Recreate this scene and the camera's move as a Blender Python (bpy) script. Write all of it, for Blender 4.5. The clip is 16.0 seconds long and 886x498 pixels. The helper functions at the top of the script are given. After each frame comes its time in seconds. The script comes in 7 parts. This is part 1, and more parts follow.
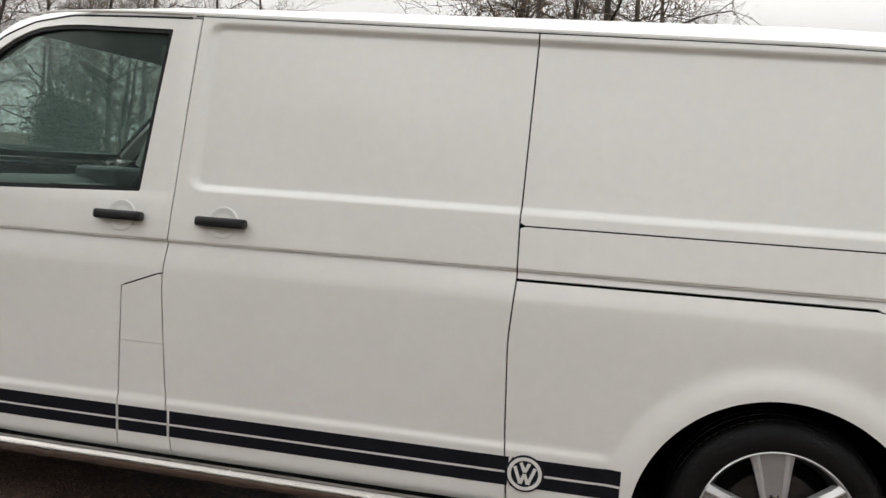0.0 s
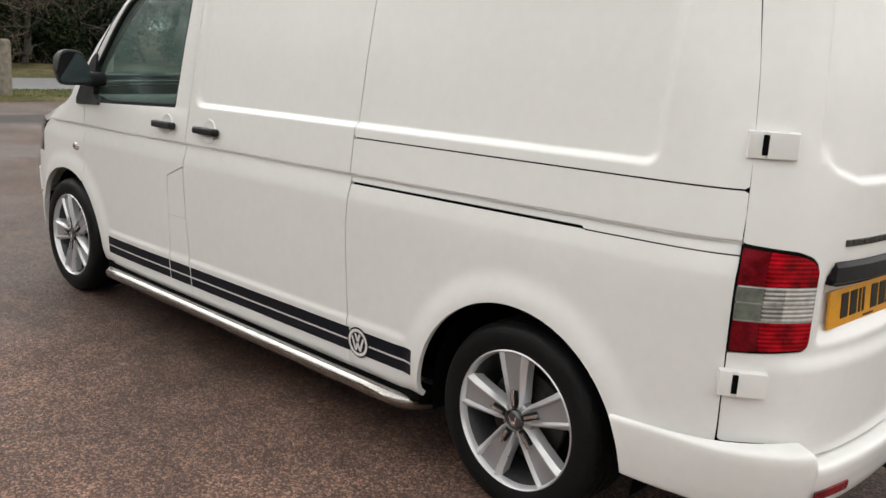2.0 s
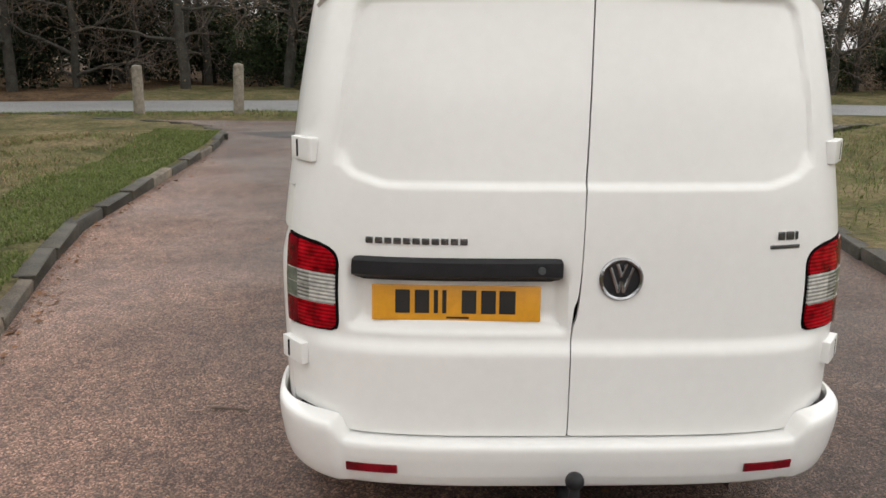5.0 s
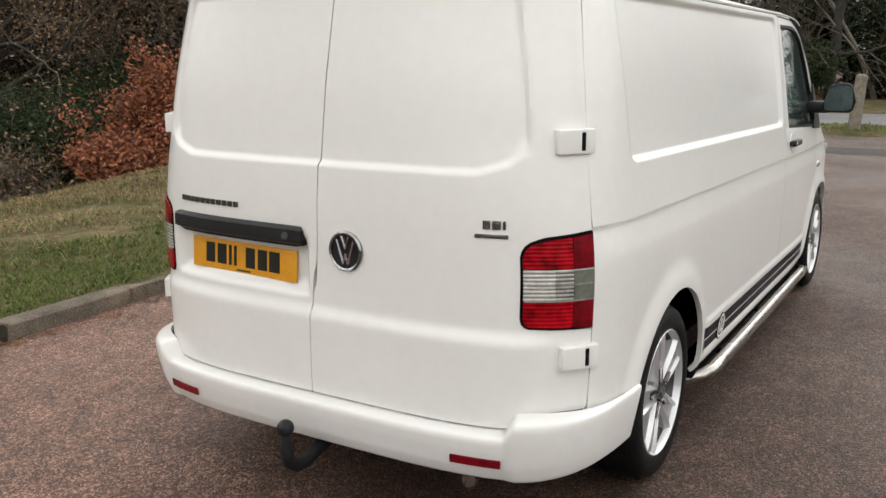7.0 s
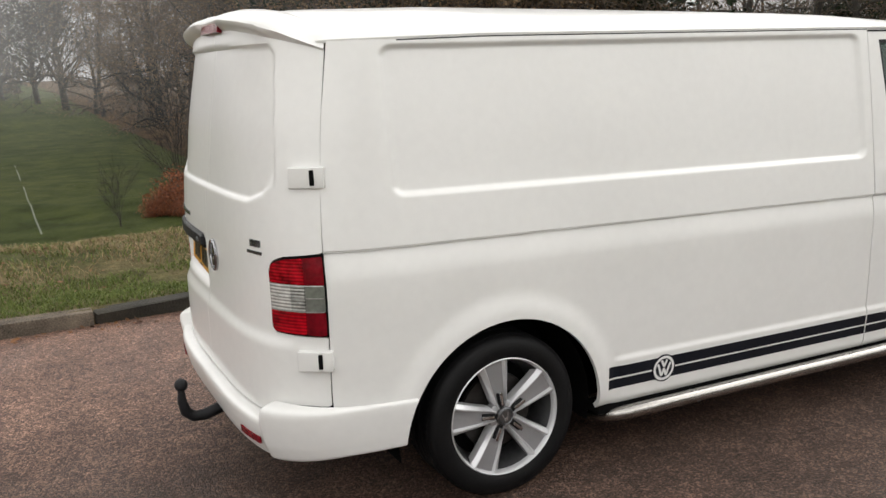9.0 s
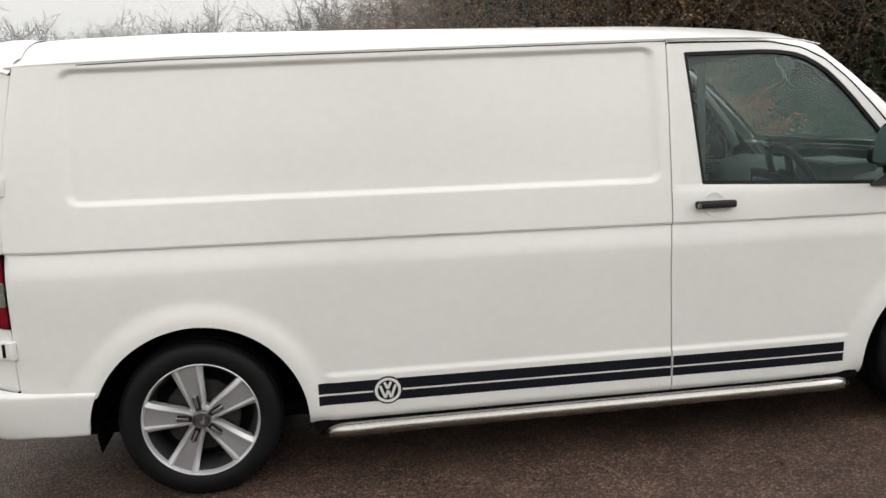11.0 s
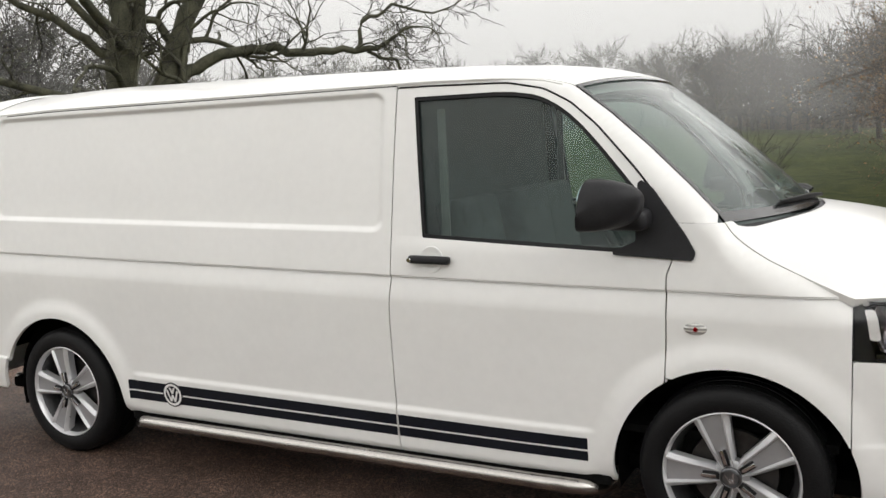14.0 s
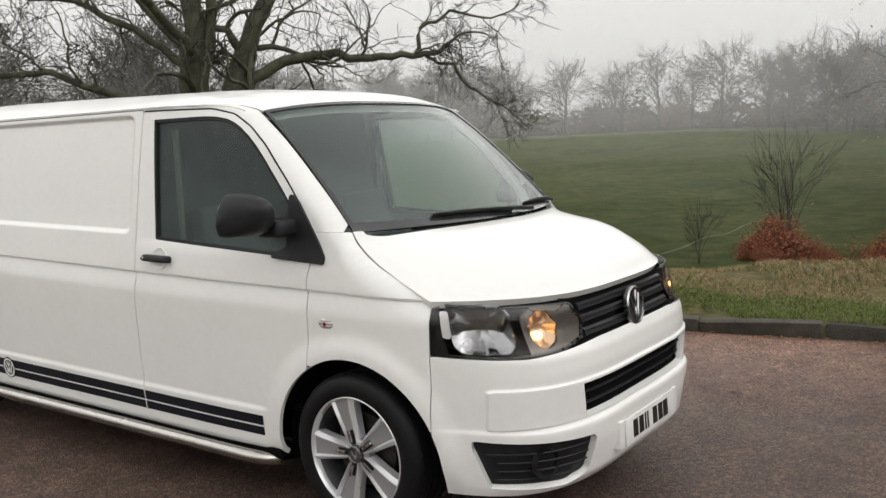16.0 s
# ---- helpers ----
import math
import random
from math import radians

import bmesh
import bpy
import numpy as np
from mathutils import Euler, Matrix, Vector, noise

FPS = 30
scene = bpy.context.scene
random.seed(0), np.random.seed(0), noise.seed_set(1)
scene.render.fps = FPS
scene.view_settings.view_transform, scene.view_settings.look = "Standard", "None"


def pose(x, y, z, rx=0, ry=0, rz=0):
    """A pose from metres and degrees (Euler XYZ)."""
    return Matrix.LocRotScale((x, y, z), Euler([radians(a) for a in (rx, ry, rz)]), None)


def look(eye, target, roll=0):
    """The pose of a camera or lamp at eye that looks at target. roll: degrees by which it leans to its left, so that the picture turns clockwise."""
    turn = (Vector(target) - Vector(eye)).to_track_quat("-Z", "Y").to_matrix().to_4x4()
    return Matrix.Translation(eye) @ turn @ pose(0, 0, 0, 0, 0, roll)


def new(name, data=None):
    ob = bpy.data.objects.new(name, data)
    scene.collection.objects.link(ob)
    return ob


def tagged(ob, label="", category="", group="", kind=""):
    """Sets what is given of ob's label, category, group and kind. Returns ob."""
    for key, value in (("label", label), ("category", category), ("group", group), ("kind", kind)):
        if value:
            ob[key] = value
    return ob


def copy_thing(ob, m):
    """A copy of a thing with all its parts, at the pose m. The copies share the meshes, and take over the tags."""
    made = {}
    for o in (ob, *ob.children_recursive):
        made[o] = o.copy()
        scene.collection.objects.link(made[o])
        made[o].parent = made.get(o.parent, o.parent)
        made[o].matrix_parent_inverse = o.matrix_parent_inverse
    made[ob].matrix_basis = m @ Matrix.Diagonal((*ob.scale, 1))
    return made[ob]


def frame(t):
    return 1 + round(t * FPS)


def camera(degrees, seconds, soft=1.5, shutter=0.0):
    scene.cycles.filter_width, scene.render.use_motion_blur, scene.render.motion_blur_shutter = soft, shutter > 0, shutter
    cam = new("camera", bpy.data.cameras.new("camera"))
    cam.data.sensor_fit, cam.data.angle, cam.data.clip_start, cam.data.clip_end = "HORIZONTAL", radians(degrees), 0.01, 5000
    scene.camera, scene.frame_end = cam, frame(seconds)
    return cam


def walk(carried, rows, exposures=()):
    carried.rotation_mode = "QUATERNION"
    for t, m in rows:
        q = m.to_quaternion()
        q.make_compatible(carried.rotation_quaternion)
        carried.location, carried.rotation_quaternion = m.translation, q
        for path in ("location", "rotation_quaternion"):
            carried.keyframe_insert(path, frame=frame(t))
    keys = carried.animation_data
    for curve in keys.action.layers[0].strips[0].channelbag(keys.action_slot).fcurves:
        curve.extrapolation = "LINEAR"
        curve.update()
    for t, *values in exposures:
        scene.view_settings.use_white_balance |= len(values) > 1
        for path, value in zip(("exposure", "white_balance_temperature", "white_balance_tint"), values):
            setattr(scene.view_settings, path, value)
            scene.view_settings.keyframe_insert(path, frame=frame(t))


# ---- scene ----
cam = camera(52.8, 16.0)
PATH = [
    (0, (0.543, 3.731, 1.353), (0.935, 1.779, 1.17), 4.7),
    (0.5, (0.032, 3.589, 1.454), (0.654, 1.71, 1.165), 4.7),
    (1, (-0.594, 3.497, 1.521), (0.349, 1.776, 1.133), 4.1),
    (1.5, (-1.213, 3.319, 1.508), (-0.045, 1.752, 1.083), 3.7),
    (2, (-1.73, 3.126, 1.543), (-0.386, 1.712, 1.1), 3.3),
    (2.5, (-2.117, 2.785, 1.551), (-0.593, 1.574, 1.093), 2.8),
    (3, (-2.539, 2.435, 1.628), (-0.86, 1.451, 1.17), 2.3),
    (3.5, (-3.021, 2.0, 1.636), (-1.225, 1.236, 1.199), 1.6),
    (4, (-3.387, 1.512, 1.642), (-1.527, 0.911, 1.218), 1.0),
    (4.2, (-3.523, 1.33, 1.653), (-1.64, 0.803, 1.234), 0.8),
    (6.3, (-3.355, -1.029, 1.608), (-1.552, -0.288, 1.161), 0.6),
    (6.5, (-3.291, -1.249, 1.588), (-1.514, -0.435, 1.162), 0.7),
    (7, (-3.169, -1.854, 1.581), (-1.494, -0.846, 1.16), -0.1),
    (7.5, (-2.844, -2.395, 1.579), (-1.294, -1.201, 1.162), -0.7),
    (8, (-2.51, -2.9, 1.608), (-1.154, -1.488, 1.197), -1.2),
    (8.5, (-2.141, -3.385, 1.686), (-1.071, -1.749, 1.267), -1.6),
    (9, (-1.671, -3.794, 1.702), (-0.803, -2.038, 1.299), -2.0),
    (9.5, (-1.173, -4.209, 1.664), (-0.424, -2.396, 1.272), -2.3),
    (10, (-0.612, -4.478, 1.629), (0.019, -2.621, 1.238), -2.6),
    (10.2, (-0.389, -4.566, 1.64), (0.183, -2.688, 1.257), -2.6),
    (12.3, (2.089, -4.529, 1.535), (1.808, -2.569, 1.248), -3.0),
    (12.5, (2.345, -4.451, 1.529), (1.979, -2.506, 1.243), -3.1),
    (13, (2.926, -4.383, 1.528), (2.394, -2.473, 1.268), -2.9),
    (13.5, (3.456, -4.291, 1.554), (2.758, -2.435, 1.295), -2.8),
    (14, (3.933, -4.073, 1.591), (3.016, -2.313, 1.339), -2.6),
    (14.5, (4.441, -3.958, 1.624), (3.334, -2.311, 1.371), -2.3),
    (15, (4.932, -3.741, 1.624), (3.763, -2.137, 1.376), -2.3),
    (15.5, (5.321, -3.542, 1.624), (4.155, -1.936, 1.376), -2.3),
    (16, (5.788, -3.549, 1.599), (4.625, -1.939, 1.357), -2.3),
]
walk(cam, [(t, look(eye, target, roll)) for t, eye, target, roll in PATH], [(0, -0.14), (0.5, -0.13), (1.5, 0.10), (2.5, 0.13), (4.0, 0.12), (6.5, 0.18), (7.5, 0.13), (8.5, -0.01), (9.5, 0.03), (13.0, -0.02), (14.5, -0.05), (16.0, -0.12)])

# ---- light: a misty overcast noon ----
world = bpy.data.worlds.new("overcast")
scene.world = world
world.use_nodes = True
wn, wl = world.node_tree.nodes, world.node_tree.links
wn.clear()
w_out, w_bg = wn.new("ShaderNodeOutputWorld"), wn.new("ShaderNodeBackground")
w_sky = wn.new("ShaderNodeTexSky")
w_sky.sky_type, w_sky.sun_disc = "NISHITA", False
w_sky.sun_elevation, w_sky.sun_rotation = radians(40), radians(90)
w_sky.air_density, w_sky.dust_density = 1.0, 6.0
w_grey = wn.new("ShaderNodeHueSaturation")
w_grey.inputs["Saturation"].default_value = 0.12
w_grey.inputs["Value"].default_value = 0.02
w_tc, w_sep, w_ramp = wn.new("ShaderNodeTexCoord"), wn.new("ShaderNodeSeparateXYZ"), wn.new("ShaderNodeValToRGB")
w_ramp.color_ramp.elements[0].position, w_ramp.color_ramp.elements[0].color = 0.0, (0.41, 0.403, 0.398, 1)
w_ramp.color_ramp.elements[1].position, w_ramp.color_ramp.elements[1].color = 1.0, (0.56, 0.552, 0.537, 1)
w_mid = w_ramp.color_ramp.elements.new(0.17)
w_mid.color = (0.57, 0.563, 0.553, 1)
w_rise = w_ramp.color_ramp.elements.new(0.30)
w_rise.color = (1.22, 1.203, 1.172, 1)
w_high = w_ramp.color_ramp.elements.new(0.58)
w_high.color = (1.05, 1.035, 1.008, 1)
w_add = wn.new("ShaderNodeMix")
w_add.data_type, w_add.blend_type = "RGBA", "ADD"
w_add.inputs["Factor"].default_value = 1.0
wl.new(w_sky.outputs["Color"], w_grey.inputs["Color"])
wl.new(w_tc.outputs["Generated"], w_sep.inputs["Vector"])
wl.new(w_sep.outputs["Z"], w_ramp.inputs["Fac"])
wl.new(w_ramp.outputs["Color"], w_add.inputs["A"])
wl.new(w_grey.outputs["Color"], w_add.inputs["B"])
w_side, w_dir = wn.new("ShaderNodeMapRange"), wn.new("ShaderNodeMix")
w_side.inputs["From Min"].default_value, w_side.inputs["From Max"].default_value = -1.0, 1.0
w_side.inputs["To Min"].default_value, w_side.inputs["To Max"].default_value = 0.95, 1.09
w_dir.data_type, w_dir.blend_type = "RGBA", "MULTIPLY"
w_dir.inputs["Factor"].default_value = 1.0
wl.new(w_sep.outputs["X"], w_side.inputs["Value"]), wl.new(w_add.outputs["Result"], w_dir.inputs["A"]), wl.new(w_side.outputs["Result"], w_dir.inputs["B"])
wl.new(w_dir.outputs["Result"], w_bg.inputs["Color"])
w_bg.inputs["Strength"].default_value = 1.60
wl.new(w_bg.outputs["Background"], w_out.inputs["Surface"])

sun_data = bpy.data.lights.new("sun", "SUN")
sun_data.energy, sun_data.angle, sun_data.color = 0.14, radians(45), (1.0, 0.97, 0.93)
sun = new("sun", sun_data)
sun.matrix_world = look((28, 2, 24), (0, 0, 0))
scene.view_settings.exposure = 0.0


# ---- materials ----
def mat(name, base, rough=0.6, metal=0.0, var=0.12, scale=6.0, fine=60.0, bump=0.0, bump_scale=80.0, spec=0.5, coat=0.0, tone=None, per_object=0.0):
    """A principled material: two scales of noise in colour and roughness, fine relief."""
    m = bpy.data.materials.new(name)
    m.use_nodes = True
    nt = m.node_tree
    n, l = nt.nodes, nt.links
    bs = n["Principled BSDF"]
    bs.inputs["Roughness"].default_value, bs.inputs["Metallic"].default_value = rough, metal
    bs.inputs["Specular IOR Level"].default_value = spec
    bs.inputs["Coat Weight"].default_value, bs.inputs["Coat Roughness"].default_value = coat, 0.06
    tc = n.new("ShaderNodeTexCoord")
    big, small = n.new("ShaderNodeTexNoise"), n.new("ShaderNodeTexNoise")
    big.inputs["Scale"].default_value, big.inputs["Detail"].default_value = scale, 4
    small.inputs["Scale"].default_value, small.inputs["Detail"].default_value = fine, 3
    l.new(tc.outputs["Object"], big.inputs["Vector"]), l.new(tc.outputs["Object"], small.inputs["Vector"])
    tone = tone or tuple(c * (1 - 2.2 * var) for c in base)
    lift = tuple(min(1, c * (1 + var)) for c in base)
    r = n.new("ShaderNodeMix"); r.data_type = "RGBA"
    mean = n.new("ShaderNodeMath"); mean.operation = "MULTIPLY_ADD"
    mean.inputs[1].default_value, mean.inputs[2].default_value = 0.45, 0.0
    s2 = n.new("ShaderNodeMath"); s2.operation = "MULTIPLY_ADD"; s2.inputs[1].default_value = 0.55
    l.new(big.outputs["Fac"], s2.inputs[0]), l.new(small.outputs["Fac"], mean.inputs[0]), l.new(mean.outputs[0], s2.inputs[2])
    rng = n.new("ShaderNodeMapRange"); rng.inputs["From Min"].default_value, rng.inputs["From Max"].default_value = 0.3, 0.7
    l.new(s2.outputs[0], rng.inputs["Value"]), l.new(rng.outputs["Result"], r.inputs["Factor"])
    r.inputs["A"].default_value, r.inputs["B"].default_value = (*tone, 1), (*lift, 1)
    out = r.outputs["Result"]
    if per_object:
        oi, hv = n.new("ShaderNodeObjectInfo"), n.new("ShaderNodeHueSaturation")
        mr = n.new("ShaderNodeMapRange"); mr.inputs["To Min"].default_value, mr.inputs["To Max"].default_value = 1 - per_object, 1 + per_object
        l.new(oi.outputs["Random"], mr.inputs["Value"]), l.new(mr.outputs["Result"], hv.inputs["Value"]), l.new(out, hv.inputs["Color"])
        out = hv.outputs["Color"]
    l.new(out, bs.inputs["Base Color"])
    rr = n.new("ShaderNodeMapRange")
    rr.inputs["To Min"].default_value, rr.inputs["To Max"].default_value = max(0.02, rough - 0.08), min(1, rough + 0.08)
    l.new(big.outputs["Fac"], rr.inputs["Value"]), l.new(rr.outputs["Result"], bs.inputs["Roughness"])
    if bump:
        bn, b = n.new("ShaderNodeTexNoise"), n.new("ShaderNodeBump")
        bn.inputs["Scale"].default_value, bn.inputs["Detail"].default_value = bump_scale, 5
        b.inputs["Strength"].default_value, b.inputs["Distance"].default_value = bump, 0.02
        l.new(tc.outputs["Object"], bn.inputs["Vector"]), l.new(bn.outputs["Fac"], b.inputs["Height"]), l.new(b.outputs["Normal"], bs.inputs["Normal"])
    return m


def glass(name, tint, rough=0.0, ior=1.5, film=0.0, film_colour=(0.6, 0.7, 0.68)):
    m = bpy.data.materials.new(name)
    m.use_nodes = True
    n, l = m.node_tree.nodes, m.node_tree.links
    n.clear()
    out, mix, tr, gl, fr, po, mx = (n.new("ShaderNode" + k) for k in ("OutputMaterial", "MixShader", "BsdfTransparent", "BsdfGlossy", "LayerWeight", "Math", "MapRange"))
    tr.inputs["Color"].default_value = (*tint, 1)
    gl.inputs["Roughness"].default_value, fr.inputs["Blend"].default_value = rough, 0.5
    po.operation, po.inputs[1].default_value = "POWER", 5.0
    mx.inputs["To Min"].default_value, mx.inputs["To Max"].default_value = ((ior - 1) / (ior + 1)) ** 2, 1.0
    l.new(fr.outputs["Facing"], po.inputs[0]), l.new(po.outputs[0], mx.inputs["Value"])
    l.new(mx.outputs["Result"], mix.inputs["Fac"]), l.new(tr.outputs["BSDF"], mix.inputs[1]), l.new(gl.outputs["BSDF"], mix.inputs[2])
    l.new(mix.outputs["Shader"], out.inputs["Surface"])
    if film:
        # condensation: a thin uneven white film on the pane; on the screen its tint also stands in for reflected sky
        fx, tl, df, av, nz, mr, tc = (n.new("ShaderNode" + k) for k in ("MixShader", "BsdfTranslucent", "BsdfDiffuse", "MixShader", "TexNoise", "MapRange", "TexCoord"))
        tl.inputs["Color"].default_value = df.inputs["Color"].default_value = (*film_colour, 1)
        nz.inputs["Scale"].default_value, nz.inputs["Detail"].default_value = 5.0, 5
        mr.inputs["From Min"].default_value, mr.inputs["From Max"].default_value = 0.3, 0.7
        mr.inputs["To Min"].default_value, mr.inputs["To Max"].default_value = film * 0.7, film * 1.3
        l.new(tc.outputs["Object"], nz.inputs["Vector"]), l.new(nz.outputs["Fac"], mr.inputs["Value"]), l.new(mr.outputs["Result"], fx.inputs["Fac"])
        l.new(tl.outputs["BSDF"], av.inputs[1]), l.new(df.outputs["BSDF"], av.inputs[2])
        l.new(tr.outputs["BSDF"], fx.inputs[1]), l.new(av.outputs["Shader"], fx.inputs[2]), l.new(fx.outputs["Shader"], mix.inputs[1])
    return m


def glow(name, colour, strength):
    m = mat(name, colour, 0.3)
    b = m.node_tree.nodes["Principled BSDF"]
    b.inputs["Emission Color"].default_value, b.inputs["Emission Strength"].default_value = (*colour, 1), strength
    return m


PAINT = mat("white_paint", (0.78, 0.775, 0.755), 0.32, var=0.02, scale=1.6, fine=24, coat=0.5, spec=0.4)
PLASTIC = mat("black_plastic", (0.014, 0.014, 0.016), 0.5, var=0.2, scale=20, fine=200, bump=0.1, bump_scale=500, spec=0.32)
TRIM = mat("grey_inner_plastic", (0.075, 0.082, 0.086), 0.6, var=0.2, scale=12, fine=140, bump=0.1, bump_scale=400)
RUBBER = mat("tyre_rubber", (0.005, 0.005, 0.0055), 0.55, var=0.25, scale=9, fine=90, bump=0.15, bump_scale=150, spec=0.22)
SEAL = mat("rubber_seal", (0.008, 0.008, 0.009), 0.5, var=0.2, spec=0.25)
# near-black; also stands in for shade in gaps, slots and behind spokes
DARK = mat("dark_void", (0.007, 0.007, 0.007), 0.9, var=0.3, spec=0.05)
ALLOY = mat("silver_alloy", (0.66, 0.66, 0.67), 0.30, 0.5, var=0.02, scale=7, fine=30)
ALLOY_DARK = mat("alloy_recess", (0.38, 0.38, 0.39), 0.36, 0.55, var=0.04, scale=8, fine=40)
BARREL = mat("rim_barrel", (0.07, 0.07, 0.072), 0.45, 0.6, var=0.2, scale=8, fine=40)
STEEL = mat("polished_steel", (0.45, 0.43, 0.405), 0.24, 1.0, var=0.05, scale=9, fine=80)
BADGE = mat("dull_badge_chrome", (0.16, 0.16, 0.165), 0.25, 0.8, var=0.15)
CHROME = mat("chrome", (0.72, 0.72, 0.73), 0.1, 1.0, var=0.04)
CHROME_DULL = mat("weathered_chrome", (0.36, 0.36, 0.37), 0.2, 1.0, var=0.12)
DISC = mat("brake_disc", (0.055, 0.05, 0.048), 0.45, 0.8, var=0.2)
STICKER = mat("black_vinyl", (0.010, 0.011, 0.016), 0.45, spec=0.16, var=0.15, scale=8, fine=60)
STICKER_W = mat("white_vinyl", (0.76, 0.755, 0.74), 0.35, var=0.02)
PLATE_Y = mat("yellow_plate", (0.70, 0.318, 0.02), 0.35, var=0.06, scale=14)
PLATE_W = mat("white_plate", (0.72, 0.72, 0.70), 0.35, var=0.04, scale=14)
PLATE_INK = mat("plate_bars", (0.012, 0.012, 0.012), 0.4, var=0.1)
RED = mat("red_lens", (0.38, 0.003, 0.010), 0.16, var=0.42, scale=17, fine=30, spec=0.22, bump=0.12, bump_scale=60)
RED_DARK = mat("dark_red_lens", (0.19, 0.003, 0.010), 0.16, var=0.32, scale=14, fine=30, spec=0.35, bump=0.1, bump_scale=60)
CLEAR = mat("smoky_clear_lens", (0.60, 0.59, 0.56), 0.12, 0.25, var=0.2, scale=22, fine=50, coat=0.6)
CLEAR_D = mat("darker_side_lens", (0.22, 0.235, 0.21), 0.14, 0.3, var=0.2, scale=22, fine=50, coat=0.6)
FRIT = mat("screen_frit", (0.022, 0.023, 0.025), 0.2, var=0.15, scale=6, coat=0.5)
CLEAR_RIB = mat("ribbed_clear_lens", (0.46, 0.46, 0.43), 0.12, 0.3, var=0.25, scale=22, fine=50)
for _m, _dark, _rib in ((CLEAR_RIB, 0.35, 0.5), (RED, 0.52, 0.2), (CLEAR, 0.5, 0.5)):
    _n, _l = _m.node_tree.nodes, _m.node_tree.links
    _w, _b, _t = _n.new("ShaderNodeTexWave"), _n.new("ShaderNodeBump"), _n.new("ShaderNodeTexCoord")
    _w.bands_direction = "Z"
    _w.inputs["Scale"].default_value = 26.0
    _x, _bs = _n.new("ShaderNodeMix"), _n["Principled BSDF"]
    _x.data_type = "RGBA"
    _base = _bs.inputs["Base Color"].links[0].from_socket
    _mul = _n.new("ShaderNodeMix")
    _mul.data_type, _mul.blend_type = "RGBA", "MULTIPLY"
    _mul.inputs["Factor"].default_value = 1.0
    # groove shade and crest glints of the ribs go into the lens colour
    _x.inputs["A"].default_value, _x.inputs["B"].default_value = (_dark, _dark, _dark, 1), (1.25, 1.25, 1.25, 1)
    _l.new(_w.outputs["Fac"], _x.inputs["Factor"]), _l.new(_base, _mul.inputs["A"]), _l.new(_x.outputs["Result"], _mul.inputs["B"]), _l.new(_mul.outputs["Result"], _bs.inputs["Base Color"])
    _b.inputs["Strength"].default_value, _b.inputs["Distance"].default_value = _rib, 0.002
    _l.new(_t.outputs["Object"], _w.inputs["Vector"]), _l.new(_w.outputs["Fac"], _b.inputs["Height"]), _l.new(_b.outputs["Normal"], _n["Principled BSDF"].inputs["Normal"])
GLASS_SIDE = glass("side_glass", (0.66, 0.77, 0.73), 0.0, 1.40, 0.12, (0.44, 0.58, 0.56))
# teal film lightens the screen in place of part of the sky reflection
GLASS_SCREEN = glass("screen_glass", (0.82, 0.93, 0.88), 0.0, 1.75, 0.15, (0.50, 0.66, 0.63))
GLASS_LAMP = glass("lamp_glass", (0.9, 0.9, 0.9), 0.0, 1.45)
MIRROR = mat("mirror_glass", (0.25, 0.315, 0.325), 0.03, 1.0, var=0.02)
REFLECTOR = mat("lamp_reflector", (0.36, 0.36, 0.37), 0.09, 1.0, var=0.05, scale=30)
AMBER = glow("amber_bulb", (1.0, 0.60, 0.24), 4.0)
SMOKED = mat("smoked_chrome", (0.15, 0.128, 0.11), 0.25, 0.6, var=0.2, scale=12, fine=60)
LAMP_GLINT = mat("painted_lamp_glint", (0.80, 0.79, 0.77), 0.2, var=0.06, scale=30, coat=0.4)
AMBER_DULL = mat("amber_reflector", (0.72, 0.50, 0.33), 0.26, 0.8, var=0.1)
FABRIC = mat("seat_cloth", (0.085, 0.09, 0.094), 0.9, var=0.25, scale=20, fine=250, bump=0.3, bump_scale=500)
BELT = mat("seat_belt_webbing", (0.14, 0.145, 0.14), 0.8, var=0.1, scale=20)
LINING = mat("grey_lining", (0.32, 0.32, 0.31), 0.85, var=0.1, scale=8)


# ---- mesh helpers ----
def smooth(a, b, x):
    t = np.clip((np.asarray(x, float) - a) / (b - a), 0, 1)
    return t * t * (3 - 2 * t)


def curve(points, soft=0.0, lo=-6.0, hi=6.0):
    """A function through the points, softened over that length."""
    px, py = zip(*points)
    gx = np.linspace(lo, hi, 6001)
    gy = np.interp(gx, px, py)
    if soft:
        h = gx[1] - gx[0]
        k = np.exp(-0.5 * (np.arange(-int(4 * soft / h), int(4 * soft / h) + 1) * h / soft) ** 2)
        gy = np.convolve(np.pad(gy, len(k) // 2, mode="edge"), k / k.sum(), mode="valid")
    return lambda x: np.interp(x, gx, gy)


def finish(name, verts, faces, sharp=38, outward=None):
    me = bpy.data.meshes.new(name)
    me.from_pydata([tuple(v) for v in verts], [], faces)
    me.validate()
    bm = bmesh.new()
    bm.from_mesh(me)
    if outward is not None:
        c = Vector(outward)
        bm.normal_update()
        if sum(f.normal.dot(f.calc_center_median() - c) * f.calc_area() for f in bm.faces) < 0:
            bmesh.ops.reverse_faces(bm, faces=bm.faces)
    else:
        bmesh.ops.recalc_face_normals(bm, faces=bm.faces)
    for f in bm.faces:
        f.smooth = True
    bm.to_mesh(me)
    bm.free()
    me.set_sharp_from_angle(angle=radians(sharp))
    return me


CENTRE = np.array([1.7, 0.0, 0.95])


